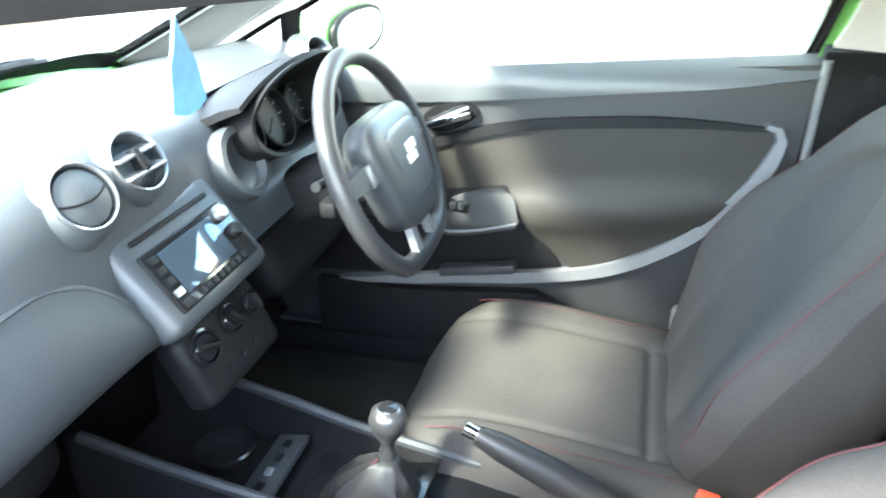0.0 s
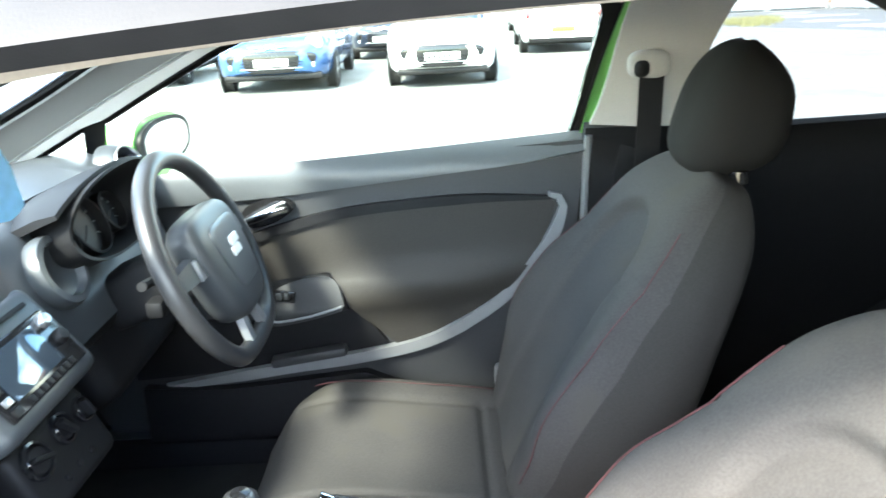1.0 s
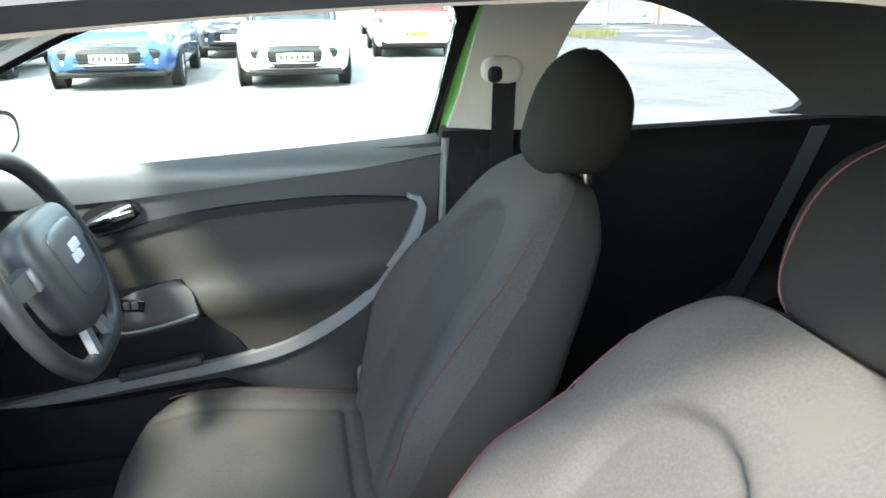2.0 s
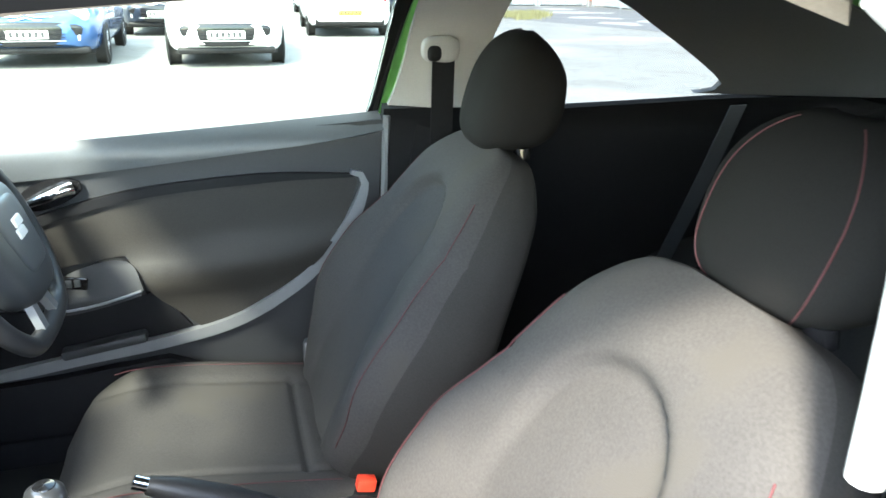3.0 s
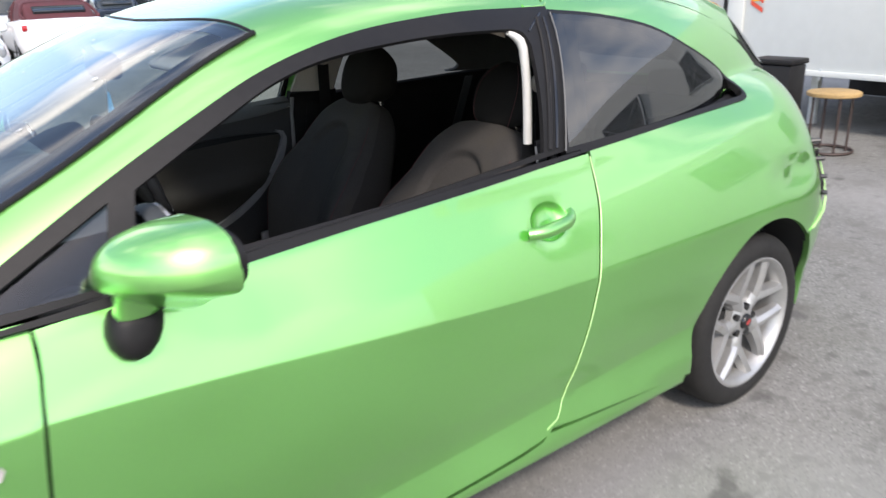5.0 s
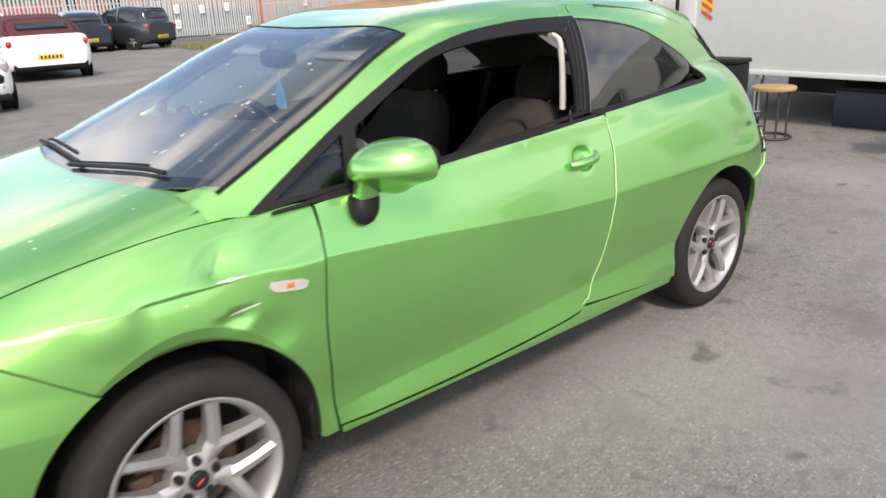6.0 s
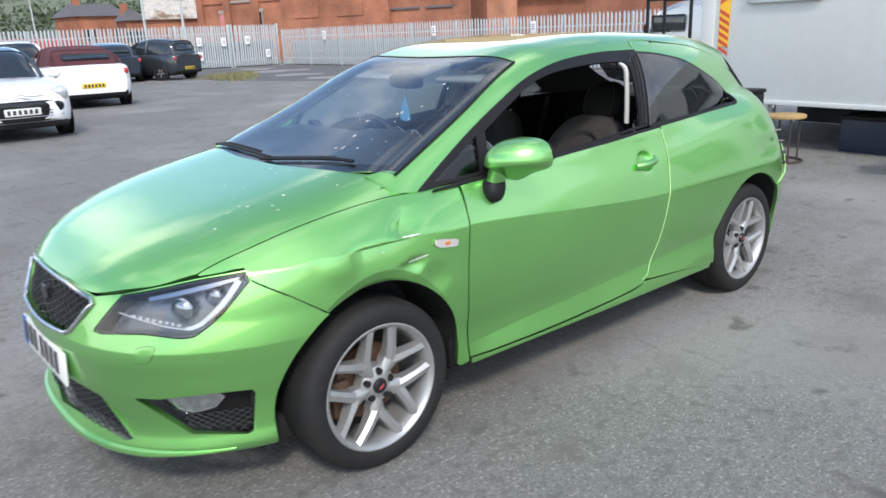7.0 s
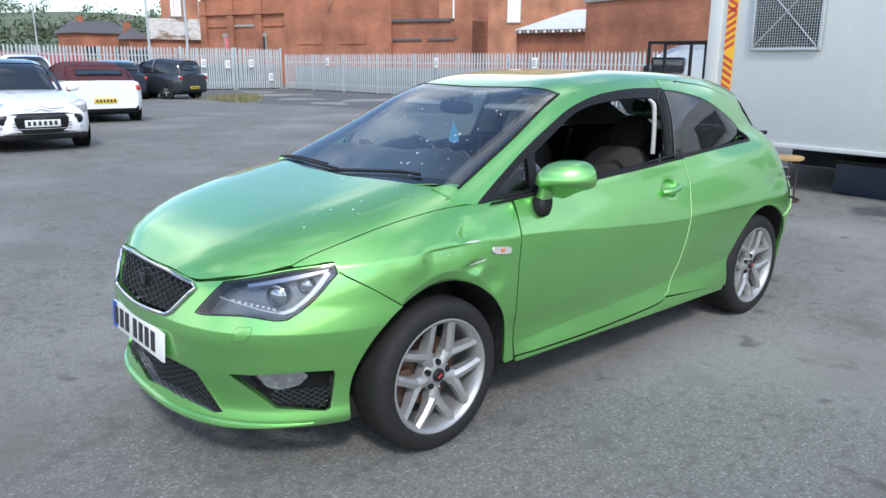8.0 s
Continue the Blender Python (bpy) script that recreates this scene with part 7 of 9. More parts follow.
# ---- the yard ----
def asphalt():
    m = mat("asphalt", (0.166, 0.164, 0.152), 0.88, 0, 0.25, 45, 0.35, 0.55, 130)
    nt = m.node_tree
    p = nt.nodes["Principled BSDF"]
    src = p.inputs["Base Color"].links[0].from_socket
    tc = nt.nodes.new("ShaderNodeTexCoord")
    last = src
    # pale chippings, dark blots, pale worn drifts and fine cracks
    for kind, scale, lo, hi, colour in (("noise", 62, 0.57, 0.66, (0.33, 0.325, 0.31, 1)), ("noise", 95, 0.55, 0.64, (0.055, 0.055, 0.053, 1)), ("noise", 17, 0.52, 0.66, (0.105, 0.102, 0.095, 1)), ("noise", 3.1, 0.56, 0.70, (0.105, 0.100, 0.090, 1)), ("noise", 1.1, 0.52, 0.72, (0.125, 0.119, 0.105, 1)), ("noise", 0.45, 0.50, 0.70, (0.24, 0.234, 0.225, 1)),
                                        ("noise", 4.2, 0.645, 0.72, (0.075, 0.072, 0.068, 1)), ("crack", 0.22, 0.0, 0.006, (0.08, 0.08, 0.08, 1))):
        n = nt.nodes.new("ShaderNodeTexVoronoi" if kind == "crack" else "ShaderNodeTexNoise")
        n.inputs["Scale"].default_value = scale
        if kind == "crack":
            n.feature = "DISTANCE_TO_EDGE"
            wob = nt.nodes.new("ShaderNodeTexNoise")
            wob.inputs["Scale"].default_value, wob.inputs["Detail"].default_value = 2.0, 4
            nt.links.new(tc.outputs["Object"], wob.inputs["Vector"])
            nt.links.new(wob.outputs["Color"], n.inputs["Vector"])
            mad = nt.nodes.new("ShaderNodeVectorMath")
            mad.operation = "MULTIPLY_ADD"
            mad.inputs[1].default_value = (1.6, 1.6, 1.6)
            nt.links.new(wob.outputs["Color"], mad.inputs[0])
            nt.links.new(tc.outputs["Object"], mad.inputs[2])
            nt.links.new(mad.outputs[0], n.inputs["Vector"])
        else:
            n.inputs["Detail"].default_value = 4
            nt.links.new(tc.outputs["Object"], n.inputs["Vector"])
        r = nt.nodes.new("ShaderNodeMapRange")
        r.inputs["From Min"].default_value, r.inputs["From Max"].default_value = lo, hi
        if kind == "crack":
            r.inputs["To Min"].default_value, r.inputs["To Max"].default_value = 0.25, 0.0
        else:
            r.inputs["To Max"].default_value = 0.75
        nt.links.new(n.outputs[0], r.inputs["Value"])
        mix = nt.nodes.new("ShaderNodeMixRGB")
        mix.inputs[2].default_value = colour
        nt.links.new(r.outputs[0], mix.inputs[0])
        nt.links.new(last, mix.inputs[1])
        last = mix.outputs[0]
    nt.links.new(last, p.inputs["Base Color"])
    return m


ASPHALT = asphalt()
bm = bmesh.new()
bmesh.ops.create_grid(bm, x_segments=40, y_segments=40, size=900)
tagged(part("ground", bm, ASPHALT, None, smooth=False), "worn grey asphalt yard with stains and patches", "ground", kind="structure")

# repair patches and a darker strip of road by the fence
DARK_ASPHALT = mat("dark_asphalt", (0.10, 0.10, 0.102), 0.85, 0, 0.2, 70, 0.8, 0.5, 150)
PALE_PATCH = mat("pale_patch", (0.235, 0.228, 0.212), 0.85, 0, 0.15, 60, 1.2, 0.4, 150)


def flat_patch(name, pts, z, material, label, parent=None):
    bm = bmesh.new()
    top = [bm.verts.new((x, y, z)) for x, y in pts]
    low = [bm.verts.new((x, y, -0.02)) for x, y in pts]
    bm.faces.new(top)
    for i in range(len(pts)):
        bm.faces.new((low[i - 1], low[i], top[i], top[i - 1]))
    bmesh.ops.recalc_face_normals(bm, faces=bm.faces)
    return tagged(part(name, bm, material, parent, smooth=False), label, "road", kind="structure")


flat_patch("road", [(-18.6, -33.0), (-11.6, -33.0), (-10.6, -23.5), (-12.4, -17.5), (-13.5, -8.0), (-18.6, -8.0)], 0.006, DARK_ASPHALT, "darker strip of asphalt along the fence")
for i, (x, y, w, h) in enumerate(((-15.2, -27.5, 1.6, 0.8), (-14.0, -23.6, 1.1, 0.6), (-16.4, -21.0, 2.4, 0.7), (-13.2, -20.2, 0.8, 0.5), (-15.8, -30.6, 1.2, 0.6))):
    pts = [(x + w * 0.75 * math.cos(a) * (1 + 0.30 * math.sin(3 * a + i) + 0.12 * math.sin(7 * a)), y + 1.5 * h * math.sin(a) * (1 + 0.3 * math.cos(2 * a + i) + 0.15 * math.cos(5 * a + 2 * i))) for a in np.linspace(0, 2 * math.pi, 26, endpoint=False)]
    flat_patch("patch", pts, 0.010, PALE_PATCH, "pale worn repair patch in the asphalt")
rs = random.Random(5)


# ---- palisade fence and gate ----
GALV = mat("galvanised_steel", (0.44, 0.47, 0.48), 0.55, 0.25, 0.14, 12, 1.5)
PALE_H, PITCH = 2.13, 0.158


def pale_mesh(PALE_H):
    me = bpy.data.meshes.new("pale")
    prof = [(-0.044, 0.014), (-0.027, 0.0), (-0.010, -0.010), (0.010, -0.010), (0.027, 0.0), (0.044, 0.014)]
    v = [(x, y, 0.08) for x, y in prof] + [(x, y, PALE_H - 0.12) for x, y in prof]
    v += [(-0.016, 0.0, PALE_H), (0.0, -0.004, PALE_H - 0.05), (0.016, 0.0, PALE_H)]
    f = [(i, i + 1, i + 7, i + 6) for i in range(5)]
    f += [(6, 7, 12), (7, 8, 13, 12), (8, 9, 13), (9, 10, 14, 13), (10, 11, 14)]
    me.from_pydata(v, [], f)
    me.materials.append(GALV)
    return me


PALES = {h: pale_mesh(h) for h in (PALE_H, 1.86)}


def fence(a, b, label, pitch=PITCH, name="fence", PALE_H=PALE_H):
    a, b = Vector(a), Vector(b)
    d = b - a
    n = int(d.length / pitch)
    ang = math.atan2(d.y, d.x)
    f = thing(name, label, "fence", Matrix.Translation(a) @ Matrix.Rotation(ang, 4, "Z"))
    for z in (0.38, PALE_H - 0.42):
        bm = boxed((d.length, 0.045, 0.05), (d.length / 2, 0.04, z), 0)
        part("rail", bm, GALV, f, smooth=False)
    for i in range(int(d.length / 2.75) + 2):
        x = min(d.length, i * 2.75)
        bm = boxed((0.055, 0.10, PALE_H - 0.05), (x, 0.09, (PALE_H - 0.05) / 2), 0)
        part("post", bm, GALV, f, smooth=False)
    for i in range(n):
        p = new("pale", PALES[PALE_H])
        p.parent = f
        p.matrix_basis = Matrix.Translation(((i + 0.5) * pitch, 0, rs.uniform(-0.012, 0.012))) @ Matrix.Rotation(rs.uniform(-0.012, 0.012), 4, "Y")
    return f


side_fence = fence((-19.0, -33.6, 0), (-19.0, -5.5, 0), "galvanised palisade fence of pointed pales along the yard", PALE_H=1.86)
back_fence = fence((26.0, -34.2, 0), (-13.4, -34.2, 0), "galvanised palisade fence behind the parked cars")
for a, b in (((-13.5, -34.1, 0), (-16.3, -34.0, 0)), ((-16.4, -34.0, 0), (-19.0, -33.9, 0))):
    g = fence(a, b, "closed galvanised palisade gate leaf", 0.125, "gate")
    L = (Vector(b) - Vector(a)).length
    for x in (0.02, L - 0.02):
        bm = boxed((0.08, 0.08, 2.15), (x, 0.04, 1.075), 0.006)
        part("gate_post", bm, GALV, g)
SIGN = mat("sign_white", (0.78, 0.78, 0.76), 0.5, 0, 0.06)
SIGN_INK = mat("sign_grey", (0.18, 0.18, 0.19), 0.6)
for i, (x, y, z, alongx) in enumerate(((-14.6, -33.95, 1.35, 1), (-15.9, -33.93, 1.30, 1), (-17.2, -33.9, 1.35, 1), (-14.6, -33.95, 0.65, 1), (-18.3, -33.85, 0.65, 1), (-18.93, -29.2, 1.45, 0), (-18.93, -21.0, 1.45, 0), (-18.93, -15.6, 1.45, 0))):
    s = thing("sign", "small white notice fixed to the palisade fence", "sign", Matrix.Translation((x, y, z)) @ Matrix.Rotation(0 if alongx else math.pi / 2, 4, "Z"), group="fence notices")
    d = 0.03 if alongx else -0.03
    part("sign_board", boxed((0.26, 0.012, 0.40), (0, d, 0), 0.004), SIGN, s)
    for k in range(3):
        part("sign_bar", boxed((0.16, 0.004, 0.03), (0, d * 1.35, 0.10 - 0.08 * k), 0), SIGN_INK, s)

# grey rendered wall that stands just behind the side fence
RENDER = mat("grey_render", (0.27, 0.295, 0.31), 0.85, 0, 0.18, 9, 0.7, stain=(0.20, 0.20, 0.19), stain_at=0.60)
tagged(part("wall_low", boxed((0.20, 28.0, 1.22), (-19.75, -19.6, 0.61), 0.01), RENDER, None), "low grey rendered wall behind the palisade fence", "wall", kind="structure")
tagged(part("wall_gate", boxed((5.4, 0.20, 1.30), (-16.3, -34.6, 0.65), 0.01), RENDER, None), "low grey rendered wall behind the gate", "wall", kind="structure")

# grass tuft at the gate corner
GRASS = mat("dry_grass", (0.20, 0.19, 0.085), 0.8, 0, 0.5, 30, 3)
verts, faces = [], []
for i in range(2600):
    t = rs.random()
    x, y = -10.9 - 1.9 * t + rs.gauss(0, 0.25), -25.6 + 3.6 * (1 - t) * rs.random() + rs.gauss(0, 0.2)
    h, a, w = rs.uniform(0.06, 0.26), rs.uniform(0, 6.28), 0.012
    lean = rs.uniform(0, 0.14)
    k = len(verts)
    verts += [(x - w * math.sin(a), y + w * math.cos(a), 0), (x + w * math.sin(a), y - w * math.cos(a), 0), (x + lean * math.cos(a), y + lean * math.sin(a), h)]
    faces.append((k, k + 1, k + 2))
tagged(mesh("grass", verts, faces, GRASS, None, smooth=False), "dry yellow-green grass tuft growing through asphalt", "grass", kind="stuff")


# ---- brick buildings beyond the fence ----
def brick(name, a, b, scale=1.0):
    m = bpy.data.materials.new(name)
    m.use_nodes = True
    nt = m.node_tree
    p = nt.nodes["Principled BSDF"]
    p.inputs["Roughness"].default_value = 0.85
    tc, br, mp = nt.nodes.new("ShaderNodeTexCoord"), nt.nodes.new("ShaderNodeTexBrick"), nt.nodes.new("ShaderNodeMapping")
    mp.inputs["Rotation"].default_value = (math.pi / 2, 0, 0)
    br.inputs["Scale"].default_value = 1.0
    br.inputs["Color1"].default_value, br.inputs["Color2"].default_value, br.inputs["Mortar"].default_value = (*a, 1), (*b, 1), (0.22, 0.17, 0.13, 1)
    br.inputs["Brick Width"].default_value, br.inputs["Row Height"].default_value, br.inputs["Mortar Size"].default_value = 0.225, 0.075, 0.010
    no, mx = nt.nodes.new("ShaderNodeTexNoise"), nt.nodes.new("ShaderNodeMixRGB")
    no.inputs["Scale"].default_value, no.inputs["Detail"].default_value = 0.5, 6
    mx.blend_type = "MULTIPLY"
    rmp = nt.nodes.new("ShaderNodeMapRange")
    rmp.inputs["From Min"].default_value, rmp.inputs["From Max"].default_value, rmp.inputs["To Min"].default_value, rmp.inputs["To Max"].default_value = 0.3, 0.7, 0.55, 1.15
    mx.inputs[0].default_value = 1.0
    nt.links.new(tc.outputs["Object"], mp.inputs[0])
    nt.links.new(mp.outputs[0], br.inputs["Vector"])
    nt.links.new(tc.outputs["Object"], no.inputs["Vector"])
    nt.links.new(no.outputs[0], rmp.inputs[0])
    nt.links.new(br.outputs["Color"], mx.inputs[1])
    nt.links.new(rmp.outputs[0], mx.inputs[2])
    nt.links.new(mx.outputs[0], p.inputs["Base Color"])
    return m


BRICK = brick("red_brick", (0.50, 0.165, 0.075), (0.42, 0.125, 0.06))
BRICK_LIGHT = brick("orange_brick", (0.55, 0.22, 0.11), (0.48, 0.18, 0.09))
STONE = mat("stone_coping", (0.30, 0.27, 0.24), 0.8, 0, 0.2, 20, 2)
SLATE = mat("slate", (0.10, 0.095, 0.10), 0.7, 0, 0.25, 8, 1)
SHEET_ROOF = mat("pale_roof_sheet", (0.50, 0.51, 0.50), 0.6, 0, 0.12, 5, 0.4, stain=(0.40, 0.36, 0.28))
RUSTY_ROOF = mat("weathered_roof_sheet", (0.50, 0.47, 0.42), 0.8, 0, 0.35, 3, 0.8, stain=(0.22, 0.15, 0.10), stain_at=0.52)
PINK = mat("faded_red_paint", (0.62, 0.16, 0.18), 0.6, 0, 0.15)
DARK_PANE = mat("dark_pane", (0.02, 0.022, 0.025), 0.15)


def wall_thing(name, label, a, b, height, thick, material, category="building"):
    """A building front from a to b; local x runs along it, -y faces the yard."""
    a, b = Vector((*a, 0)), Vector((*b, 0))
    d = b - a
    ob = thing(name, label, category, Matrix.Translation(a) @ Matrix.Rotation(math.atan2(d.y, d.x), 4, "Z"))
    part("wall", boxed((d.length, thick, height), (d.length / 2, thick / 2, height / 2), 0), material, ob, smooth=False)
    return ob, d.length


def window(parent, x, z, w, h, material=DARK_PANE, bars=0, sill=True):
    win = part("window", boxed((w, 0.10, h), (x, -0.002, z), 0), material, parent, smooth=False)
    for s in (-1, 1):
        part("jamb", boxed((0.07, 0.14, h), (x + s * (w / 2 + 0.03), -0.02, z), 0), STONE, win, smooth=False)
    if sill:
        part("sill", boxed((w + 0.3, 0.20, 0.12), (x, -0.05, z - h / 2 - 0.06), 0.01), STONE, win, smooth=False)
        part("lintel", boxed((w + 0.3, 0.14, 0.22), (x, -0.02, z + h / 2 + 0.11), 0.01), STONE, win, smooth=False)
    for i in range(bars):
        part("glazing_bar", boxed((0.03, 0.03, h), (x - w / 2 + w * (i + 1) / (bars + 1), -0.06, z), 0), PINK, win, smooth=False)


# long works wall, nearest the fence
works, L = wall_thing("works_building", "red brick works wall with pilasters and small windows", (-20.95, -48.0), (-23.7, -40.6), 5.6, 5.0, BRICK)
for i in range(4):
    x = 0.25 + i * (L - 0.5) / 3
    part("pilaster", boxed((0.55, 0.16, 5.4), (x, -0.08, 2.7), 0.01), BRICK, works, smooth=False)
part("string_course", boxed((L, 0.22, 0.20), (L / 2, -0.10, 4.55), 0.01), BRICK, works, smooth=False)
part("coping", boxed((L + 0.2, 5.3, 0.14), (L / 2, 2.5, 5.67), 0.01), STONE, works, smooth=False)
for x in (2.3, 5.4):
    window(works, x, 2.62, 0.50, 0.85, PINK if x < 3 else DARK_PANE)
for i in range(3):
    part("blind_panel_head", boxed((1.7, 0.10, 0.14), (1.4 + i * 2.5, -0.05, 3.75), 0.01), STONE if i == 1 else BRICK, works, smooth=False)
lowwall, LW = wall_thing("parapet_wall", "lower red brick wall with dark stone coping", (-26.0, -33.4), (-27.9, -28.3), 3.75, 2.0, BRICK)
part("coping", boxed((LW * 0.76, 2.3, 0.16), (LW * 0.38, 1.0, 3.82), 0.01), SLATE, lowwall, smooth=False)
part("pier", boxed((1.1, 2.2, 5.4), (LW - 0.55, 1.0, 2.7), 0.01), BRICK, lowwall, smooth=False)
for i in range(2):
    part("blind_panel_head", boxed((2.0, 0.10, 0.12), (1.2 + i * 2.4, -0.05, 2.75), 0.01), SLATE, lowwall, smooth=False)
# taller gabled block and lower parapet wall
block, L = wall_thing("works_block", "taller red brick block with stone coping", (-23.6, -40.6), (-26.4, -33.2), 8.4, 6.0, BRICK)
block.location = block.location + Vector((0.55, 0.12, 0))
for x in (2.0, 5.2):
    part("blind_panel", boxed((1.9, 0.06, 1.4), (x, -0.03, 3.2), 0.01), BRICK, block, smooth=False)
part("coping", boxed((L + 0.2, 6.2, 0.16), (L / 2, 3.0, 8.48), 0.01), STONE, block, smooth=False)
lamp = thing("flood_lamp", "white flood lamp on a bracket on brick wall", "lamp", Matrix.Translation((-23.8, -36.3, 5.6)))
part("lamp_arm", boxed((0.5, 0.05, 0.05), (-0.25, 0, 0.1), 0), GALV, lamp)
part("lamp_head", boxed((0.22, 0.30, 0.24), (0.05, 0, -0.05), 0.03), SIGN, lamp)
far, L = wall_thing("mill_building", "sunlit orange brick mill with pink window frames", (-38.0, -80.0), (-66.0, -48.0), 17.0, 10.0, BRICK_LIGHT)
for x in (3.0, 9.0, 21.0, 27.0, 33.0):
    window(far, x, 7.3, 1.4, 3.0, SIGN, 2)
tower, L = wall_thing("mill_tower", "orange brick tower with a pink window", (-26.4, -69.0), (-30.4, -63.5), 14.0, 6.0, BRICK_LIGHT)
window(tower, 1.6, 6.6, 1.1, 2.2, SIGN, 2)
window(tower, 4.5, 6.6, 1.1, 2.2, SIGN, 2)
# lean-to with a weathered sheet roof
shed, L = wall_thing("lean_to", "brick lean-to under a weathered sheet roof", (-19.2, -53.6), (-23.2, -52.0), 3.0, 4.0, BRICK)
bm = bmesh.new()
loft(bm, [[Vector((L * i / 68, -0.3, 2.95 + 0.06 * (i % 2))), Vector((L * i / 68, 3.2, 4.6 + 0.06 * (i % 2)))] for i in range(69)], closed=False, caps=False)
part("roof", bm, RUSTY_ROOF, shed, smooth=False)
# pale sheet-roofed store and the brick wall towards the trailer
store, L = wall_thing("store_shed", "brick store with a pale corrugated sheet roof", (-36.0, -32.5), (-38.5, -20.0), 3.6, 8.0, BRICK)
bm = bmesh.new()
loft(bm, [[Vector((L * i / 120, -0.4, 3.55 + 0.07 * (i % 2))), Vector((L * i / 120, 8.0, 5.3 + 0.07 * (i % 2)))] for i in range(121)], closed=False, caps=False)
part("roof", bm, SHEET_ROOF, store, smooth=False)
for i in range(40):
    part("eaves_block", boxed((0.16, 0.14, 0.16), (0.2 + i * 0.31, -0.42, 3.46), 0.02), SIGN if i % 2 else STONE, store, smooth=False)
east, L = wall_thing("brick_wall_building", "red brick building with a white parapet", (-29.0, -21.3), (-27.0, -8.0), 4.35, 7.0, BRICK)
part("parapet", boxed((L + 0.2, 7.2, 0.16), (L / 2, 3.5, 4.45), 0.01), STONE, east, smooth=False)
part("upper_storey", boxed((L - 3.0, 6.0, 1.2), (L / 2 + 1.5, 3.6, 5.1), 0), SIGN, east, smooth=False)


def house(at, turn, w, d, h, roof_h_, material, label):
    ob = thing("house", label, "house", Matrix.Translation(at) @ Matrix.Rotation(turn, 4, "Z"))
    part("wall", boxed((w, d, h), (0, 0, h / 2), 0), material, ob, smooth=False)
    bm = bmesh.new()
    v = [bm.verts.new(p) for p in ((-w / 2 - 0.3, -d / 2 - 0.3, h), (w / 2 + 0.3, -d / 2 - 0.3, h), (w / 2 + 0.3, d / 2 + 0.3, h), (-w / 2 - 0.3, d / 2 + 0.3, h), (-w / 2 + 0.6, 0, h + roof_h_), (w / 2 - 0.6, 0, h + roof_h_))]
    for f in ((0, 1, 5, 4), (1, 2, 5), (2, 3, 4, 5), (3, 0, 4), (3, 2, 1, 0)):
        bm.faces.new([v[i] for i in f])
    roof = part("roof", bm, SLATE, ob, smooth=False)
    part("chimney", boxed((0.6, 0.6, 1.2), (w * 0.25, 0, h + roof_h_ * 0.9), 0), BRICK, roof, smooth=False)
    for x in (-w * 0.28, w * 0.28):
        for s in (-1, 1):
            win = part("window", boxed((1.1, 0.12, 1.1), (x, s * d / 2, h * 0.55), 0), DARK_PANE, ob, smooth=False)
            part("sill", boxed((1.3, 0.2, 0.1), (x, s * d / 2, h * 0.55 - 0.6), 0), STONE, win, smooth=False)
    return ob


house((-24.8, -84.0, 0), radians(8), 5.6, 5.0, 4.2, 1.35, BRICK, "low brick house with a dark slate roof")
house((-26.0, -76.0, 0), radians(-5), 1.7, 4.0, 3.5, 1.2, BRICK, "small brick outhouse with a slate roof")
house((4.0, -98.0, 0), radians(5), 12.0, 7.0, 3.6, 2.0, BRICK, "brick terrace house with a slate roof")
lorry_body = thing("red_container", "faded red steel container behind the fence", "container", Matrix.Translation((-8.0, -40.5, 0)))
part("container_body", boxed((5.0, 2.4, 1.75), (0, 0, 0.95), 0.03), mat("container_red", (0.38, 0.06, 0.06), 0.6, 0, 0.2), lorry_body)
for x, y, h in ((-15.96, -44.6, 8.5), (-17.53, -42.6, 9.5), (-17.0, -75.0, 6.8)):
    pole = thing("lamp_post", "slim grey steel lamp post beyond the fence", "lamp post", Matrix.Translation((x, y, 0)), group="lamp posts")
    bm = bmesh.new()
    rod(bm, (0, 0, 0), (0.05, 0, h), 0.09, 10, 0.05)
    part("mast", bm, GALV, pole)
    part("lantern", boxed((0.5, 0.16, 0.10), (0.25, 0, h), 0.02), GALV, pole)

# wooded hillside in the distance
WOODS = mat("far_woods", (0.075, 0.10, 0.055), 0.95, 0, 0.4, 0.1, 0.02)
FIELD = mat("far_hill", (0.12, 0.14, 0.08), 0.95, 0, 0.3, 0.05, 0.01)
bm = bmesh.new()
rows = []
for d in (150, 230, 330, 460, 620):
    row = []
    for i in range(70):
        a = radians(150 + 240 * i / 69)
        z = -1 + (d - 150) * 0.072 * (1 + 0.25 * math.sin(a * 7 + d) + 0.1 * math.sin(a * 19)) * (0.55 + 0.45 * math.cos(a - radians(255)))
        row.append(bm.verts.new((d * math.cos(a), d * math.sin(a), max(z, -1))))
    rows.append(row)
for a, b in zip(rows, rows[1:]):
    for i in range(69):
        bm.faces.new((a[i], a[i + 1], b[i + 1], b[i]))
tagged(part("hillside", bm, FIELD, None), "distant green hillside", "hill", kind="structure")


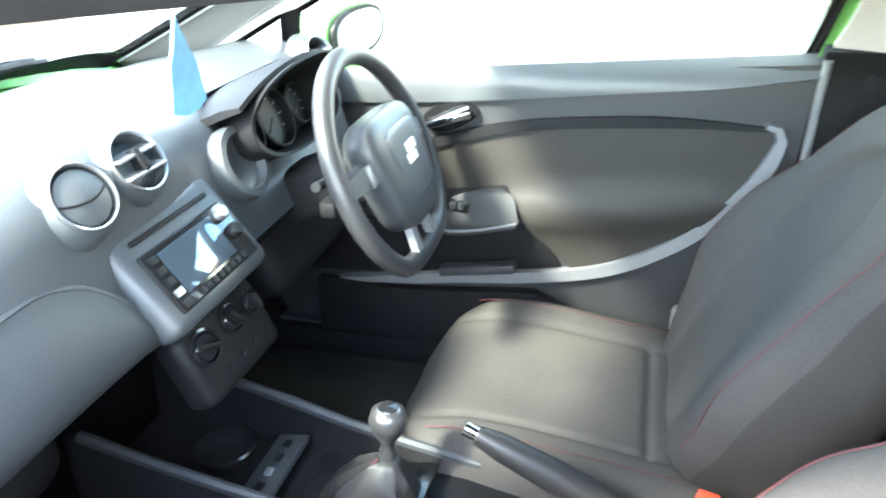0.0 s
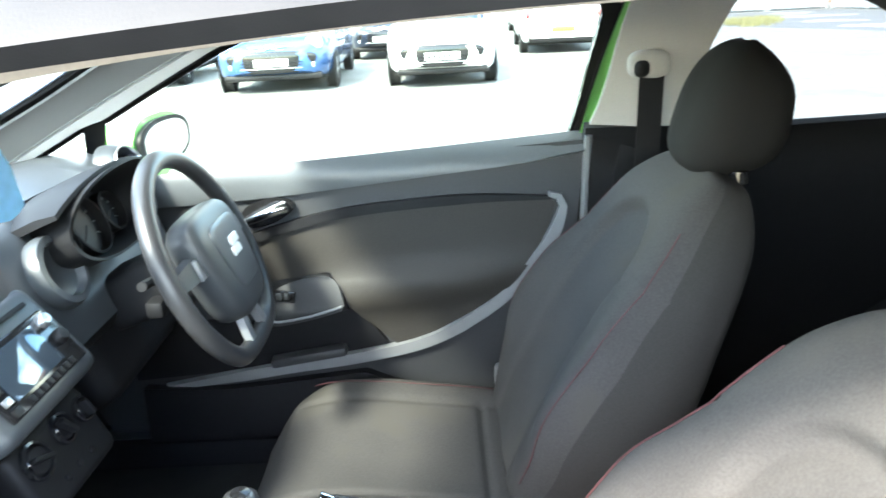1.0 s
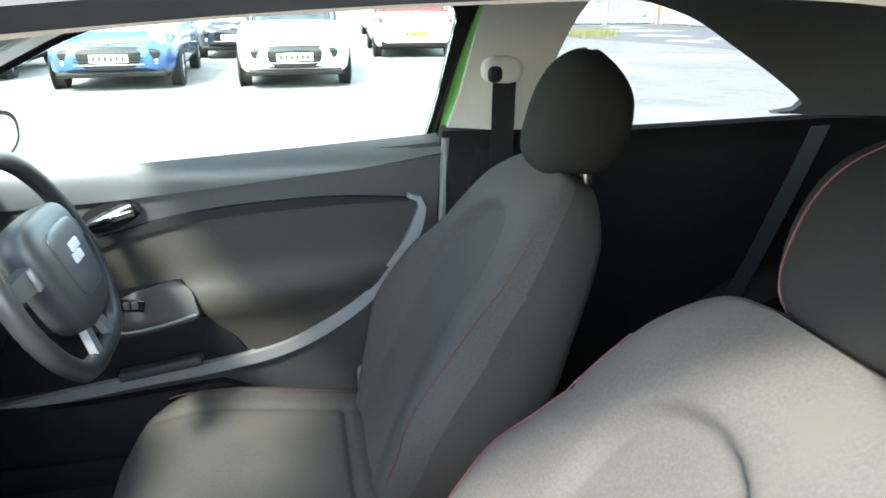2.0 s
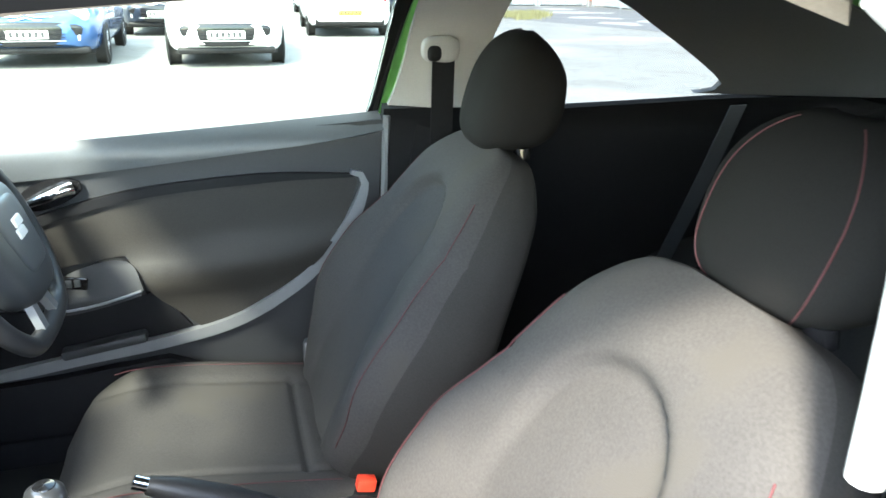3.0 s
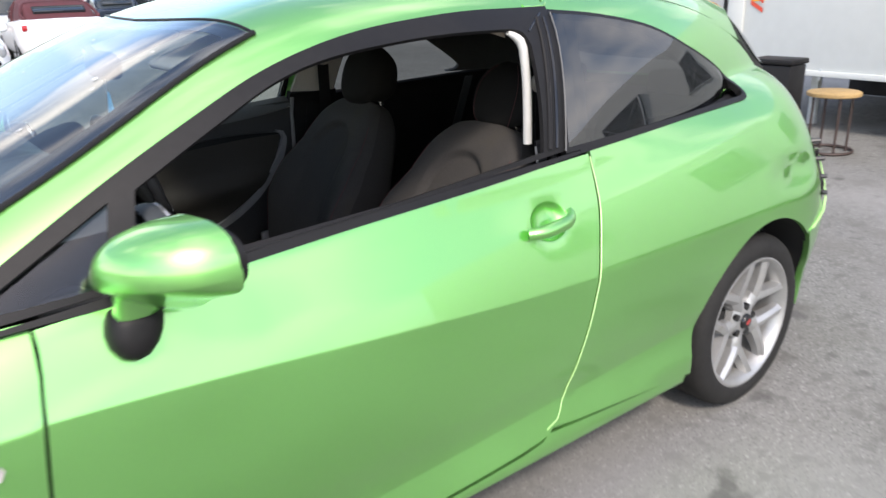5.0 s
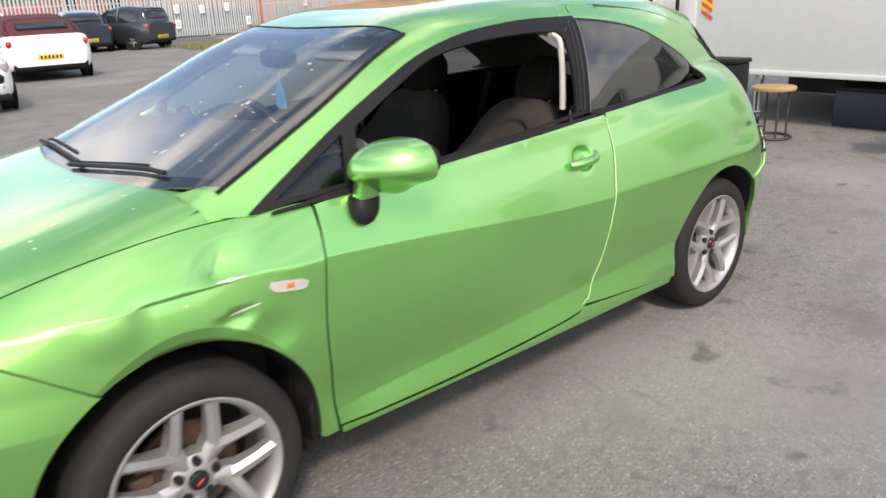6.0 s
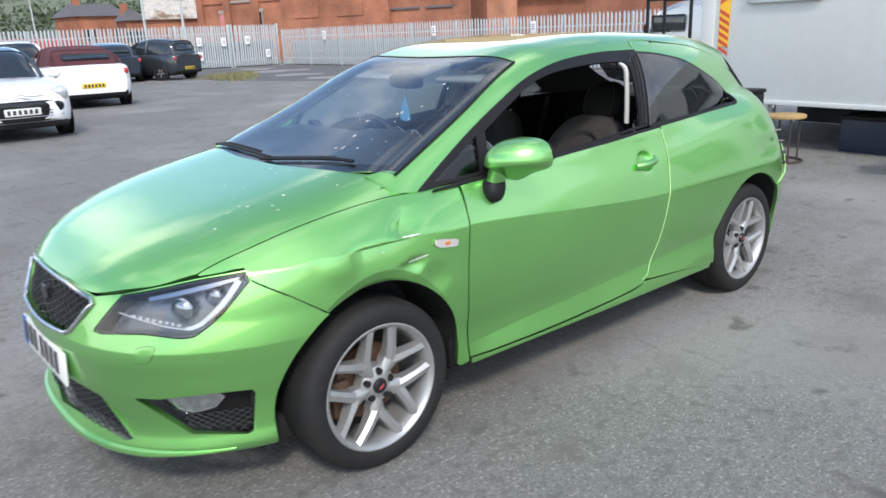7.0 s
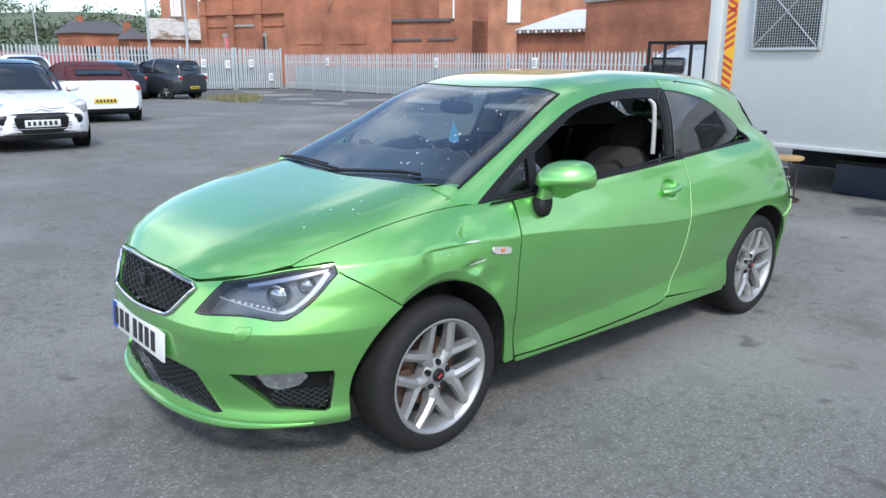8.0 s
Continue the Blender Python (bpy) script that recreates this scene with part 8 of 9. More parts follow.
def leaf_cloud(centres, n, size, material, name, label, parent=None, seed=1):
    """Many small tilted leaves scattered in clumps."""
    r = random.Random(seed)
    verts, faces = [], []
    for cx, cy, cz, rx, rz in centres:
        for _ in range(n):
            u, v, w = r.gauss(0, 0.42), r.gauss(0, 0.42), r.gauss(0, 0.40)
            p = Vector((cx + rx * u, cy + rx * v, cz + rz * w))
            a, b = Vector((r.gauss(0, 1), r.gauss(0, 1), r.gauss(0, 1))).normalized(), Vector((r.gauss(0, 1), r.gauss(0, 1), r.gauss(0, 0.6))).normalized()
            s = size * r.uniform(0.6, 1.4)
            k = len(verts)
            verts += [p - a * s, p + b * s * 0.6, p + a * s, p - b * s * 0.6]
            faces.append((k, k + 1, k + 2, k + 3))
    return mesh(name, verts, faces, material, parent, smooth=False)


cl = []
rw = random.Random(9)
for i in range(520):
    a, d = radians(rw.uniform(215, 300)), rw.uniform(190, 560)
    z = -1 + max(0, d - 150) * 0.068 * (1 + 0.25 * math.sin(a * 7 + d)) * (0.55 + 0.45 * math.cos(a - radians(255)))
    cl.append((d * math.cos(a), d * math.sin(a), z + rw.uniform(2, 5), rw.uniform(4, 9), rw.uniform(3, 6)))
ob = leaf_cloud(cl, 110, 0.65, WOODS, "far_woods", "", None, 3)
tagged(ob, "dark green woods on the distant hillside", "woods", kind="stuff")
LEAF = mat("leaf", (0.065, 0.11, 0.03), 0.7, 0, 0.4, 3, 0.5)
BARK = mat("bark", (0.08, 0.06, 0.045), 0.9, 0, 0.3, 20, 3, 0.5, 60)


def tree(at, h, spread, seed):
    t = thing("tree", "leafy green tree beyond the fence", "tree", Matrix.Translation(at), group="trees beyond the fence")
    r = random.Random(seed)
    bm = bmesh.new()
    tube(bm, [(0, 0, 0), (0.1, 0.05, h * 0.3), (0.0, 0.15, h * 0.6), (0.1, 0.1, h * 0.85)], lambda k: 0.22 * (1 - 0.75 * k), 9)
    for i in range(6):
        a = i * 1.05 + r.random()
        tube(bm, [(0, 0, h * (0.35 + 0.07 * i)), (spread * 0.35 * math.cos(a), spread * 0.35 * math.sin(a), h * (0.5 + 0.06 * i)), (spread * 0.7 * math.cos(a), spread * 0.7 * math.sin(a), h * (0.58 + 0.06 * i))], lambda k: 0.09 * (1 - 0.8 * k), 6)
    part("trunk", bm, BARK, t)
    cs = [(spread * r.uniform(-0.7, 0.7), spread * r.uniform(-0.7, 0.7), h * r.uniform(0.4, 0.97), spread * r.uniform(0.3, 0.55), spread * r.uniform(0.25, 0.45)) for _ in range(16)]
    leaf_cloud(cs, 130, 0.20, LEAF, "crown", "", t, seed)


for i, (x, y, h, s) in enumerate(((-1.0, -74.0, 6.5, 3.2), (4.5, -70.0, 6.0, 3.0), (-4.5, -88.0, 7.5, 3.6), (10.0, -78.0, 7.0, 3.5), (-14.0, -92.0, 8.0, 3.8), (16.0, -64.0, 6.5, 3.2))):
    tree((x, y, 0), h, s, 20 + i)


# ---- parked cars ----
def car_paint(name, colour, metal=0.0):
    return mat(name, colour, 0.3, metal, 0.05, 200, 1.5, coat=0.9)


WHITE_PAINT = car_paint("white_paint", (0.80, 0.80, 0.79))
BLUE_PAINT = car_paint("blue_paint", (0.030, 0.085, 0.22), 0.4)
DARK_PAINT = car_paint("charcoal_paint", (0.035, 0.040, 0.048), 0.4)
NAVY_PAINT = car_paint("navy_paint", (0.015, 0.022, 0.040), 0.4)
SILVER_PAINT = car_paint("silver_paint", (0.45, 0.47, 0.48), 0.6)
MAROON_CLOTH = mat("maroon_hood_cloth", (0.075, 0.018, 0.022), 0.85, 0, 0.15, 200, 3)
CAR_GLASS = mat("dark_car_glass", (0.02, 0.025, 0.028), 0.04, 0, 0.05, 20, 1, coat=0.5)
HEAD_LENS = mat("headlamp_lens", (0.62, 0.64, 0.66), 0.08, 0.5, 0.12, 40, 8, coat=0.8)
RED_LENS = mat("tail_lens", (0.42, 0.015, 0.02), 0.12, 0, 0.1, coat=0.8)


def parked(label, at, heading, paint, length=3.95, width=1.71, height=1.46, belt=0.92, bonnet=0.95, screen=(0.55, -0.15), tail=0.25, plate=PLATE_WHITE, roof=None, tail_h=0.98, yellow=PLATE_YELLOW, rim=SATIN, cap=None):
    """A parked car: nose along its own +x, wheels on the ground. screen: x of the windscreen's foot and head; tail: how far the rear glass slopes."""
    c = thing("parked_car", label, "car", Matrix.Translation(at) @ Matrix.Rotation(heading, 4, "Z"), group="cars parked in the yard")
    hl, hw = length / 2, width / 2
    wx = (hl - 0.80, -hl + 0.72)
    top = spl((-hl, tail_h - 0.06), (-hl + 0.12, tail_h), (-hl + 0.5, tail_h + 0.01), (screen[0] - 0.1, belt + 0.03), (screen[0] + 0.1, bonnet), (hl - 0.5, bonnet - 0.10), (hl - 0.15, bonnet - 0.20), (hl, 0.60))
    wid = spl((-hl, hw * 0.80), (-hl + 0.10, hw * 0.93), (-hl + 0.5, hw), (0, hw), (hl - 0.7, hw * 0.985), (hl - 0.25, hw * 0.90), (hl - 0.05, hw * 0.70), (hl, hw * 0.55))
    sec = ((0.90, 0.0), (0.97, 0.10), (1.0, 0.35), (1.0, 0.62), (0.975, 0.82), (0.93, 0.93), (0.82, 0.985), (0.45, 1.0), (0.0, 1.005))
    bm = bmesh.new()
    rows = []
    for x in [-hl, -hl + 0.03, -hl + 0.12, -hl + 0.3] + list(np.linspace(-hl + 0.5, hl - 0.5, 24)) + [hl - 0.36, hl - 0.22, hl - 0.12, hl - 0.05, hl]:
        row = []
        z0 = 0.24 + 0.10 * max(0, (abs(x) - hl + 0.3) / 0.3) ** 2
        for k, v in sec:
            z = z0 + (top(x) - z0) * v
            y = wid(x) * k
            row.append(Vector((x, y, z)))
        rows.append(row + [Vector((p.x, -p.y, p.z)) for p in reversed(row[:-1])])
    loft(bm, rows)
    # wheel openings pressed in as dark discs behind the tyres
    body = part("body", bm, paint, c, angle=35)
    gw = spl((-hl + 0.1, hw * 0.72), (-hl + 0.5, hw * 0.82), (-0.2, hw * 0.86), (screen[0], hw * 0.80))
    rz = spl((-hl + 0.12, tail_h), (-hl + 0.12 + tail, height - 0.10), (-0.6, height), (screen[1], height - 0.06), (screen[0] + 0.05, belt + 0.02))
    rt = roof or cap or paint
    for nm, mt, lift, lo in (("cabin_glass", CAR_GLASS if not roof else roof, 0.0, 0.0), ("roof", rt, 0.012, 0.74)):
        bm = bmesh.new()
        rows = []
        xs = np.linspace(-hl + 0.12, screen[0] + 0.04, 26) if lo == 0 else np.linspace(-hl + 0.12 + tail * 1.05, screen[1] + 0.02, 16)
        for x in xs:
            b = (tail_h if x < -0.5 else belt) - 0.05
            h = rz(x) + lift
            w = gw(x) + lift * 0.6
            row = [Vector((x, w * k, max(b, b + (h - b) * v))) for k, v in ((1.0, 0.0), (0.97, 0.25), (0.92, 0.55), (0.86, 0.80), (0.78, 0.92), (0.60, 0.985), (0.0, 1.0)) if v >= lo]
            rows.append(row + [Vector((p.x, -p.y, p.z)) for p in reversed(row[:-1])])
        loft(bm, rows, closed=lo == 0, caps=lo == 0)
        part(nm, bm, mt, c, "dark windows" if lo == 0 and not roof else "", angle=50)
    for s in (1, -1):
        # pillars
        for x0, z0, x1 in ((screen[0] + 0.03, belt, screen[1]), (-0.45, belt, -0.5), (-hl + 0.25, tail_h, -hl + 0.15 + tail)):
            bm = bmesh.new()
            tube(bm, [Vector((x0 + (x1 - x0) * t, s * (gw(x0 + (x1 - x0) * t) * (1.0 - 0.20 * t * t) + 0.006), z0 + (min(rz(x1), height) - 0.05 - z0) * t)) for t in np.linspace(0, 1, 8)], 0.035, 6)
            part("pillar", bm, rt, c)
        if roof:
            bm = boxed((0.9, 0.02, 0.24), (-0.05, s * gw(0) * 0.965, belt + 0.12), 0.01, turn=Matrix.Rotation(radians(8 * s), 4, "X"))
            part("side_window", bm, CAR_GLASS, c)
        y0 = hw * 0.66
        lamp = bmesh.new()
        blob(lamp, (0, 0, 0), (0.10, 0.20, 0.115), 0.75, 20, 12, lambda x, y, z: (x, y, z * (1 + 0.25 * s * y) + 0.22 * s * y))
        lamp.transform(Matrix.Translation((hl - 0.235, s * y0, bonnet - 0.255)) @ Matrix.Rotation(radians(-40 * s), 4, "Z") @ Matrix.Rotation(radians(24), 4, "Y"))
        part("headlight", lamp, HEAD_LENS, c, "clear headlight")
        lamp = boxed((0.10, 0.34, 0.13), (-hl + 0.075, s * hw * 0.71, tail_h - 0.17), 0.035, 3, Matrix.Rotation(radians(20 * s), 4, "Z"))
        part("tail_light", lamp, RED_LENS, c, "red tail light")
        part("fog_light", boxed((0.06, 0.16, 0.09), (hl - 0.085, s * hw * 0.62, 0.42), 0.02, 2, Matrix.Rotation(radians(-22 * s), 4, "Z")), HEAD_LENS, c)
        bm = bmesh.new()
        blob(bm, (screen[0] - 0.12, s * (hw + 0.07), belt + 0.06), (0.06, 0.10, 0.065), 0.7, 16, 10)
        part("door_mirror", bm, paint, c)
        for x in wx:
            wh = thing("wheel", "", "")
            wh.parent = c
            wh.matrix_basis = Matrix.Translation((x, s * (hw - 0.005), 0.305)) @ Matrix.Rotation(radians(-90 * s), 4, "X")
            bm = bmesh.new()
            lathe(bm, [(0.19, 0.0), (0.215, 0.006), (0.27, 0.006), (0.296, -0.012), (0.305, -0.04), (0.305, -0.18), (0.19, -0.19)], None, 28)
            part("tyre", bm, RUBBER, wh)
            bm = bmesh.new()
            lathe(bm, [(0.208, 0.004), (0.20, -0.004), (0.19, -0.05), (0.03, -0.055), (0.001, -0.05)], None, 28)
            part("rim", bm, DULL, wh)
            for k in range(5):
                bm = boxed((0.16, 0.045, 0.02), (0.115, 0, -0.016), 0.006, 1)
                bm.transform(Matrix.Rotation(radians(72 * k + 20), 4, "Z"))
                part("spoke", bm, rim, wh)
            bm = bmesh.new()
            cyl(bm, 0.365, 0.365, 0.02, Matrix.Translation((0, 0, -0.035)), 28)
            part("wheel_arch", bm, DARK, wh)
        for x in (-0.45, 0.35):
            part("door_handle", boxed((0.16, 0.03, 0.03), (x - 0.2, s * (hw + 0.004), belt - 0.14), 0.01), paint, c)
    # grilles, bumper aprons and plates
    bm = bmesh.new()
    blob(bm, (hl - 0.030, 0, 0.47), (0.052, width * 0.36, 0.165), 0.55, 36, 14, lambda x, y, z: (x - 0.9 * y * y, y * (1 + 0.10 * z), z))
    gr = part("grille", bm, GLOSS_BLACK, c, "black front grille")
    bm = bmesh.new()
    for k in (0, 0.045):
        tube(bm, [(hl - 0.03 - 0.10 * (y / 0.45) ** 2, y, 0.655 + k + 0.035 * max(0.0, 1 - abs(y) / 0.12)) for y in np.linspace(-0.42, 0.42, 29)], 0.009, 6)
    part("bright_bar", bm, SATIN, gr, "bright chevron bars")
    for k in range(3):
        part("grille_bar", boxed((0.01, width * 0.50, 0.012), (hl + 0.020, 0, 0.385 + 0.045 * k), 0.003), DULL if k else SATIN, gr)
    part("front_apron", boxed((0.16, width * 0.80, 0.10), (hl - 0.15, 0, 0.25), 0.04), BLACK_TRIM, c)
    part("rear_apron", boxed((0.12, width * 0.82, 0.17), (-hl + 0.07, 0, 0.33), 0.04), BLACK_TRIM, c)
    for x, m, z in ((hl + 0.026, plate, 0.47), (-hl - 0.008, yellow, 0.52 if roof else 0.44)):
        pl = part("number_plate", boxed((0.012, 0.52, 0.111), (x, 0, z), 0.003), m, c, "number plate with dark bars")
        for k in range(6):
            part("plate_bar", boxed((0.004, 0.045, 0.068), (x + (0.007 if x > 0 else -0.007), -0.20 + 0.078 * k, z), 0), INK, pl)
    part("rear_window", boxed((0.02, width * 0.56, 0.26), (-hl + 0.12 + tail * 0.42, 0, (tail_h + height - 0.12) / 2 + 0.02), 0.04, 3, Matrix.Rotation(math.atan2(tail, height - 0.10 - tail_h), 4, "Y")), CAR_GLASS, c, "dark rear window")
    part("under_tray", boxed((length * 0.86, width * 0.84, 0.12), (0, 0, 0.24), 0.02), DARK, c)
    return c


UP = math.pi / 2
parked("white hatchback with black lower grille, nose out", (-1.40, -12.45, 0), UP, WHITE_PAINT, 3.95, 1.72, 1.46, cap=NAVY_PAINT)
parked("blue saloon with wide chrome grille, nose out", (1.28, -13.05, 0), UP + 0.03, BLUE_PAINT, 4.6, 1.88, 1.50, 0.95, 0.98, (0.75, -0.05), 0.45)
parked("black hatchback behind the white car", (-0.15, -18.6, 0), UP, NAVY_PAINT, 4.0, 1.70, 1.48)
parked("dark estate car at the end of the row", (4.2, -14.6, 0), UP + 0.02, NAVY_PAINT, 4.3, 1.76, 1.46)
parked("white convertible with a maroon cloth roof, tail out", (-4.25, -18.2, 0), -UP - 0.06, WHITE_PAINT, 4.5, 1.86, 1.42, 0.92, 0.96, (0.55, -0.10), 0.75, roof=MAROON_CLOTH, tail_h=0.99)
parked("dark grey hatchback with red tail lights, tail out", (-9.85, -27.7, 0), -UP + 0.45, DARK_PAINT, 3.75, 1.68, 1.55, 0.96, 1.0, (0.75, 0.0), 0.18)
parked("navy saloon with tail lights towards the yard", (-8.4, -28.6, 0), -UP - 0.1, NAVY_PAINT, 4.4, 1.76, 1.46, 0.93, 0.96, (0.6, -0.1), 0.6)
parked("white car parked deep in the back row", (-4.9, -26.4, 0), UP, WHITE_PAINT, 4.1, 1.74, 1.62)
parked("silver car parked deep in the back row", (3.6, -22.0, 0), UP, SILVER_PAINT, 4.2, 1.74, 1.46)


# ---- the white site trailer, stool and chair ----
TRAILER_WHITE = mat("trailer_white", (0.585, 0.60, 0.575), 0.45, 0, 0.05, 8, 0.8, stain=(0.58, 0.57, 0.52), stain_at=0.64)
CHEV_RED = mat("chevron_red", (0.55, 0.06, 0.03), 0.4)
CHEV_YELLOW = mat("chevron_yellow", (0.85, 0.47, 0.02), 0.4)
TR = Matrix.Translation((-7.2, -2.28, 0)) @ Matrix.Rotation(radians(90 - 4), 4, "Z")   # local x along the side, -y towards the yard
trailer = thing("site_trailer", "long white site trailer with meshed windows and hazard chevrons", "trailer", TR)
TL, TB, TT = 11.0, 0.50, 2.86
part("trailer_body", boxed((TL, 2.5, TT - TB), (TL / 2, 1.25, (TB + TT) / 2), 0.03), TRAILER_WHITE, trailer, "white panelled body")
part("bottom_rail", boxed((TL, 0.03, 0.05), (TL / 2, -0.012, TB + 0.03), 0.005), TRAILER_WHITE, trailer)
for i in range(8):
    part("rivet_plate", boxed((0.025, 0.015, 0.10), (1.0 + i * 1.3, -0.012, TB + 0.02), 0.003), GALV, trailer)
corner = part("corner_post", boxed((0.17, 0.03, TT - TB), (0.085, -0.012, (TB + TT) / 2), 0.006), TRAILER_WHITE, trailer)
CX, CW = 0.30, 0.13
strip = part("chevron_strip", boxed((CW, 0.008, TT - 0.75 - TB), (CX, -0.006, (TB + 0.55 + TT) / 2), 0), CHEV_YELLOW, trailer, "yellow strip with red chevrons")
for i in range(22):
    z = TB + 0.62 + i * 0.084
    if z > TT - 0.2:
        break
    up_ = (i // 6) % 2 * 2 - 1
    bm = bmesh.new()
    v = [bm.verts.new(p) for p in ((CX - CW / 2, -0.013, z), (CX + CW / 2, -0.013, z + 0.075 * up_), (CX + CW / 2, -0.013, z + 0.075 * up_ + 0.042), (CX - CW / 2, -0.013, z + 0.042))]
    bm.faces.new(v)
    part("chevron", bm, CHEV_RED, strip, smooth=False)
for wx_ in (1.02, 4.25, 5.78, 8.2):
    w = part("trailer_window", boxed((0.78, 0.04, 0.80), (wx_, -0.01, 2.05), 0.01), DARK_PANE, trailer, "dark window behind steel mesh")
    for s in (-1, 1):
        part("window_frame", boxed((0.032, 0.05, 0.86), (wx_ + s * 0.405, -0.035, 2.05), 0.006), GALV, w)
        part("window_frame", boxed((0.84, 0.05, 0.032), (wx_, -0.035, 2.05 + s * 0.415), 0.006), GALV, w)
    bm = bmesh.new()
    for k in range(27):
        box(bm, (0.004, 0.004, 0.80), (wx_ - 0.39 + k * 0.03, -0.05, 2.05))
    for k in range(27):
        box(bm, (0.78, 0.004, 0.004), (wx_, -0.052, 1.66 + k * 0.03))
    part("window_mesh", bm, GALV, w, smooth=False)
    bm = bmesh.new()
    for s in (-1, 1):
        rod(bm, (wx_ - 0.38, -0.06, 2.05 - s * 0.39), (wx_ + 0.38, -0.06, 2.05 + s * 0.39), 0.006, 5)
    part("mesh_brace", bm, GALV, w)
for i in range(2):
    for k in range(2):
        bm = bmesh.new()
        lathe(bm, [(0.10, 0.0), (0.34, 0.01), (0.38, -0.05), (0.38, -0.2), (0.10, -0.22)], Matrix.Translation((1.75 + i * 0.85, 0.95 + 1.1 * k, 0.36)) @ Matrix.Rotation(radians(90), 4, "X"), 24)
        part("trailer_wheel", bm, RUBBER, trailer)
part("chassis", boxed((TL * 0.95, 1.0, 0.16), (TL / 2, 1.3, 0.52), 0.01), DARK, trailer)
part("step_box", boxed((0.5, 0.4, 0.30), (2.55, 0.55, 0.15), 0.02), mat("red_crate", (0.25, 0.035, 0.03), 0.6), trailer)
crate = thing("storage_box", "dark blue storage box under the trailer", "box", TR @ Matrix.Translation((2.0, 0.55, 0)))
part("box_body", boxed((0.75, 0.5, 0.36), (0, 0, 0.18), 0.02), mat("dark_blue_plastic", (0.012, 0.02, 0.04), 0.5), crate)
part("box_lid", boxed((0.78, 0.53, 0.04), (0, 0, 0.375), 0.012), BLACK_TRIM, crate)
# near-black board along the far side, added as the shade beneath the trailer
part("shade_board", boxed((TL, 0.03, 0.58), (TL / 2, 2.45, 0.30), 0), DARK, trailer)
part("jack_leg", boxed((0.07, 0.07, 0.56), (0.75, 0.4, 0.28), 0.005), GALV, trailer)

STOOL_WOOD = mat("worn_wood", (0.36, 0.24, 0.10), 0.7, 0, 0.3, 60, 9, 0.3, 200)
STOOL_STEEL = mat("rusty_dark_steel", (0.07, 0.05, 0.045), 0.6, 0.4, 0.3, 60, 9)
stool = thing("stool", "round wooden stool on rusty steel legs by trailer", "stool", Matrix.Translation((-6.45, -0.83, 0)))
bm = bmesh.new()
lathe(bm, [(0.001, 0.49), (0.19, 0.49), (0.20, 0.482), (0.20, 0.46), (0.19, 0.452), (0.001, 0.452)], None, 30)
part("seat", bm, STOOL_WOOD, stool, "round worn wooden seat")
for i in range(4):
    a = radians(45 + 90 * i)
    bm = bmesh.new()
    rod(bm, (0.15 * math.cos(a), 0.15 * math.sin(a), 0.0), (0.15 * math.cos(a), 0.15 * math.sin(a), 0.455), 0.011, 8)
    part("leg", bm, STOOL_STEEL, stool)
bm = bmesh.new()
tube(bm, [(0.19 * math.cos(a), 0.19 * math.sin(a), 0.015) for a in np.linspace(0, 2 * math.pi, 30, endpoint=False)], 0.012, 6, True)
part("foot_ring", bm, STOOL_STEEL, stool)

chair = thing("chair", "metal-framed chair with chrome tube legs by trailer", "chair", Matrix.Translation((-6.25, 0.55, 0)) @ Matrix.Rotation(radians(20), 4, "Z"))
for x in (-0.22, 0.22):
    for y in (-0.20, 0.22):
        bm = bmesh.new()
        rod(bm, (x * 1.12, y * 1.15, 0), (x, y, 0.46 if y < 0 else 0.82), 0.011, 8)
        part("leg", bm, CHROME, chair, "chrome tube leg")
part("seat", boxed((0.46, 0.44, 0.035), (0, 0, 0.47), 0.015), SATIN, chair)
part("backrest", boxed((0.46, 0.03, 0.25), (0, 0.23, 0.74), 0.012), SATIN, chair)

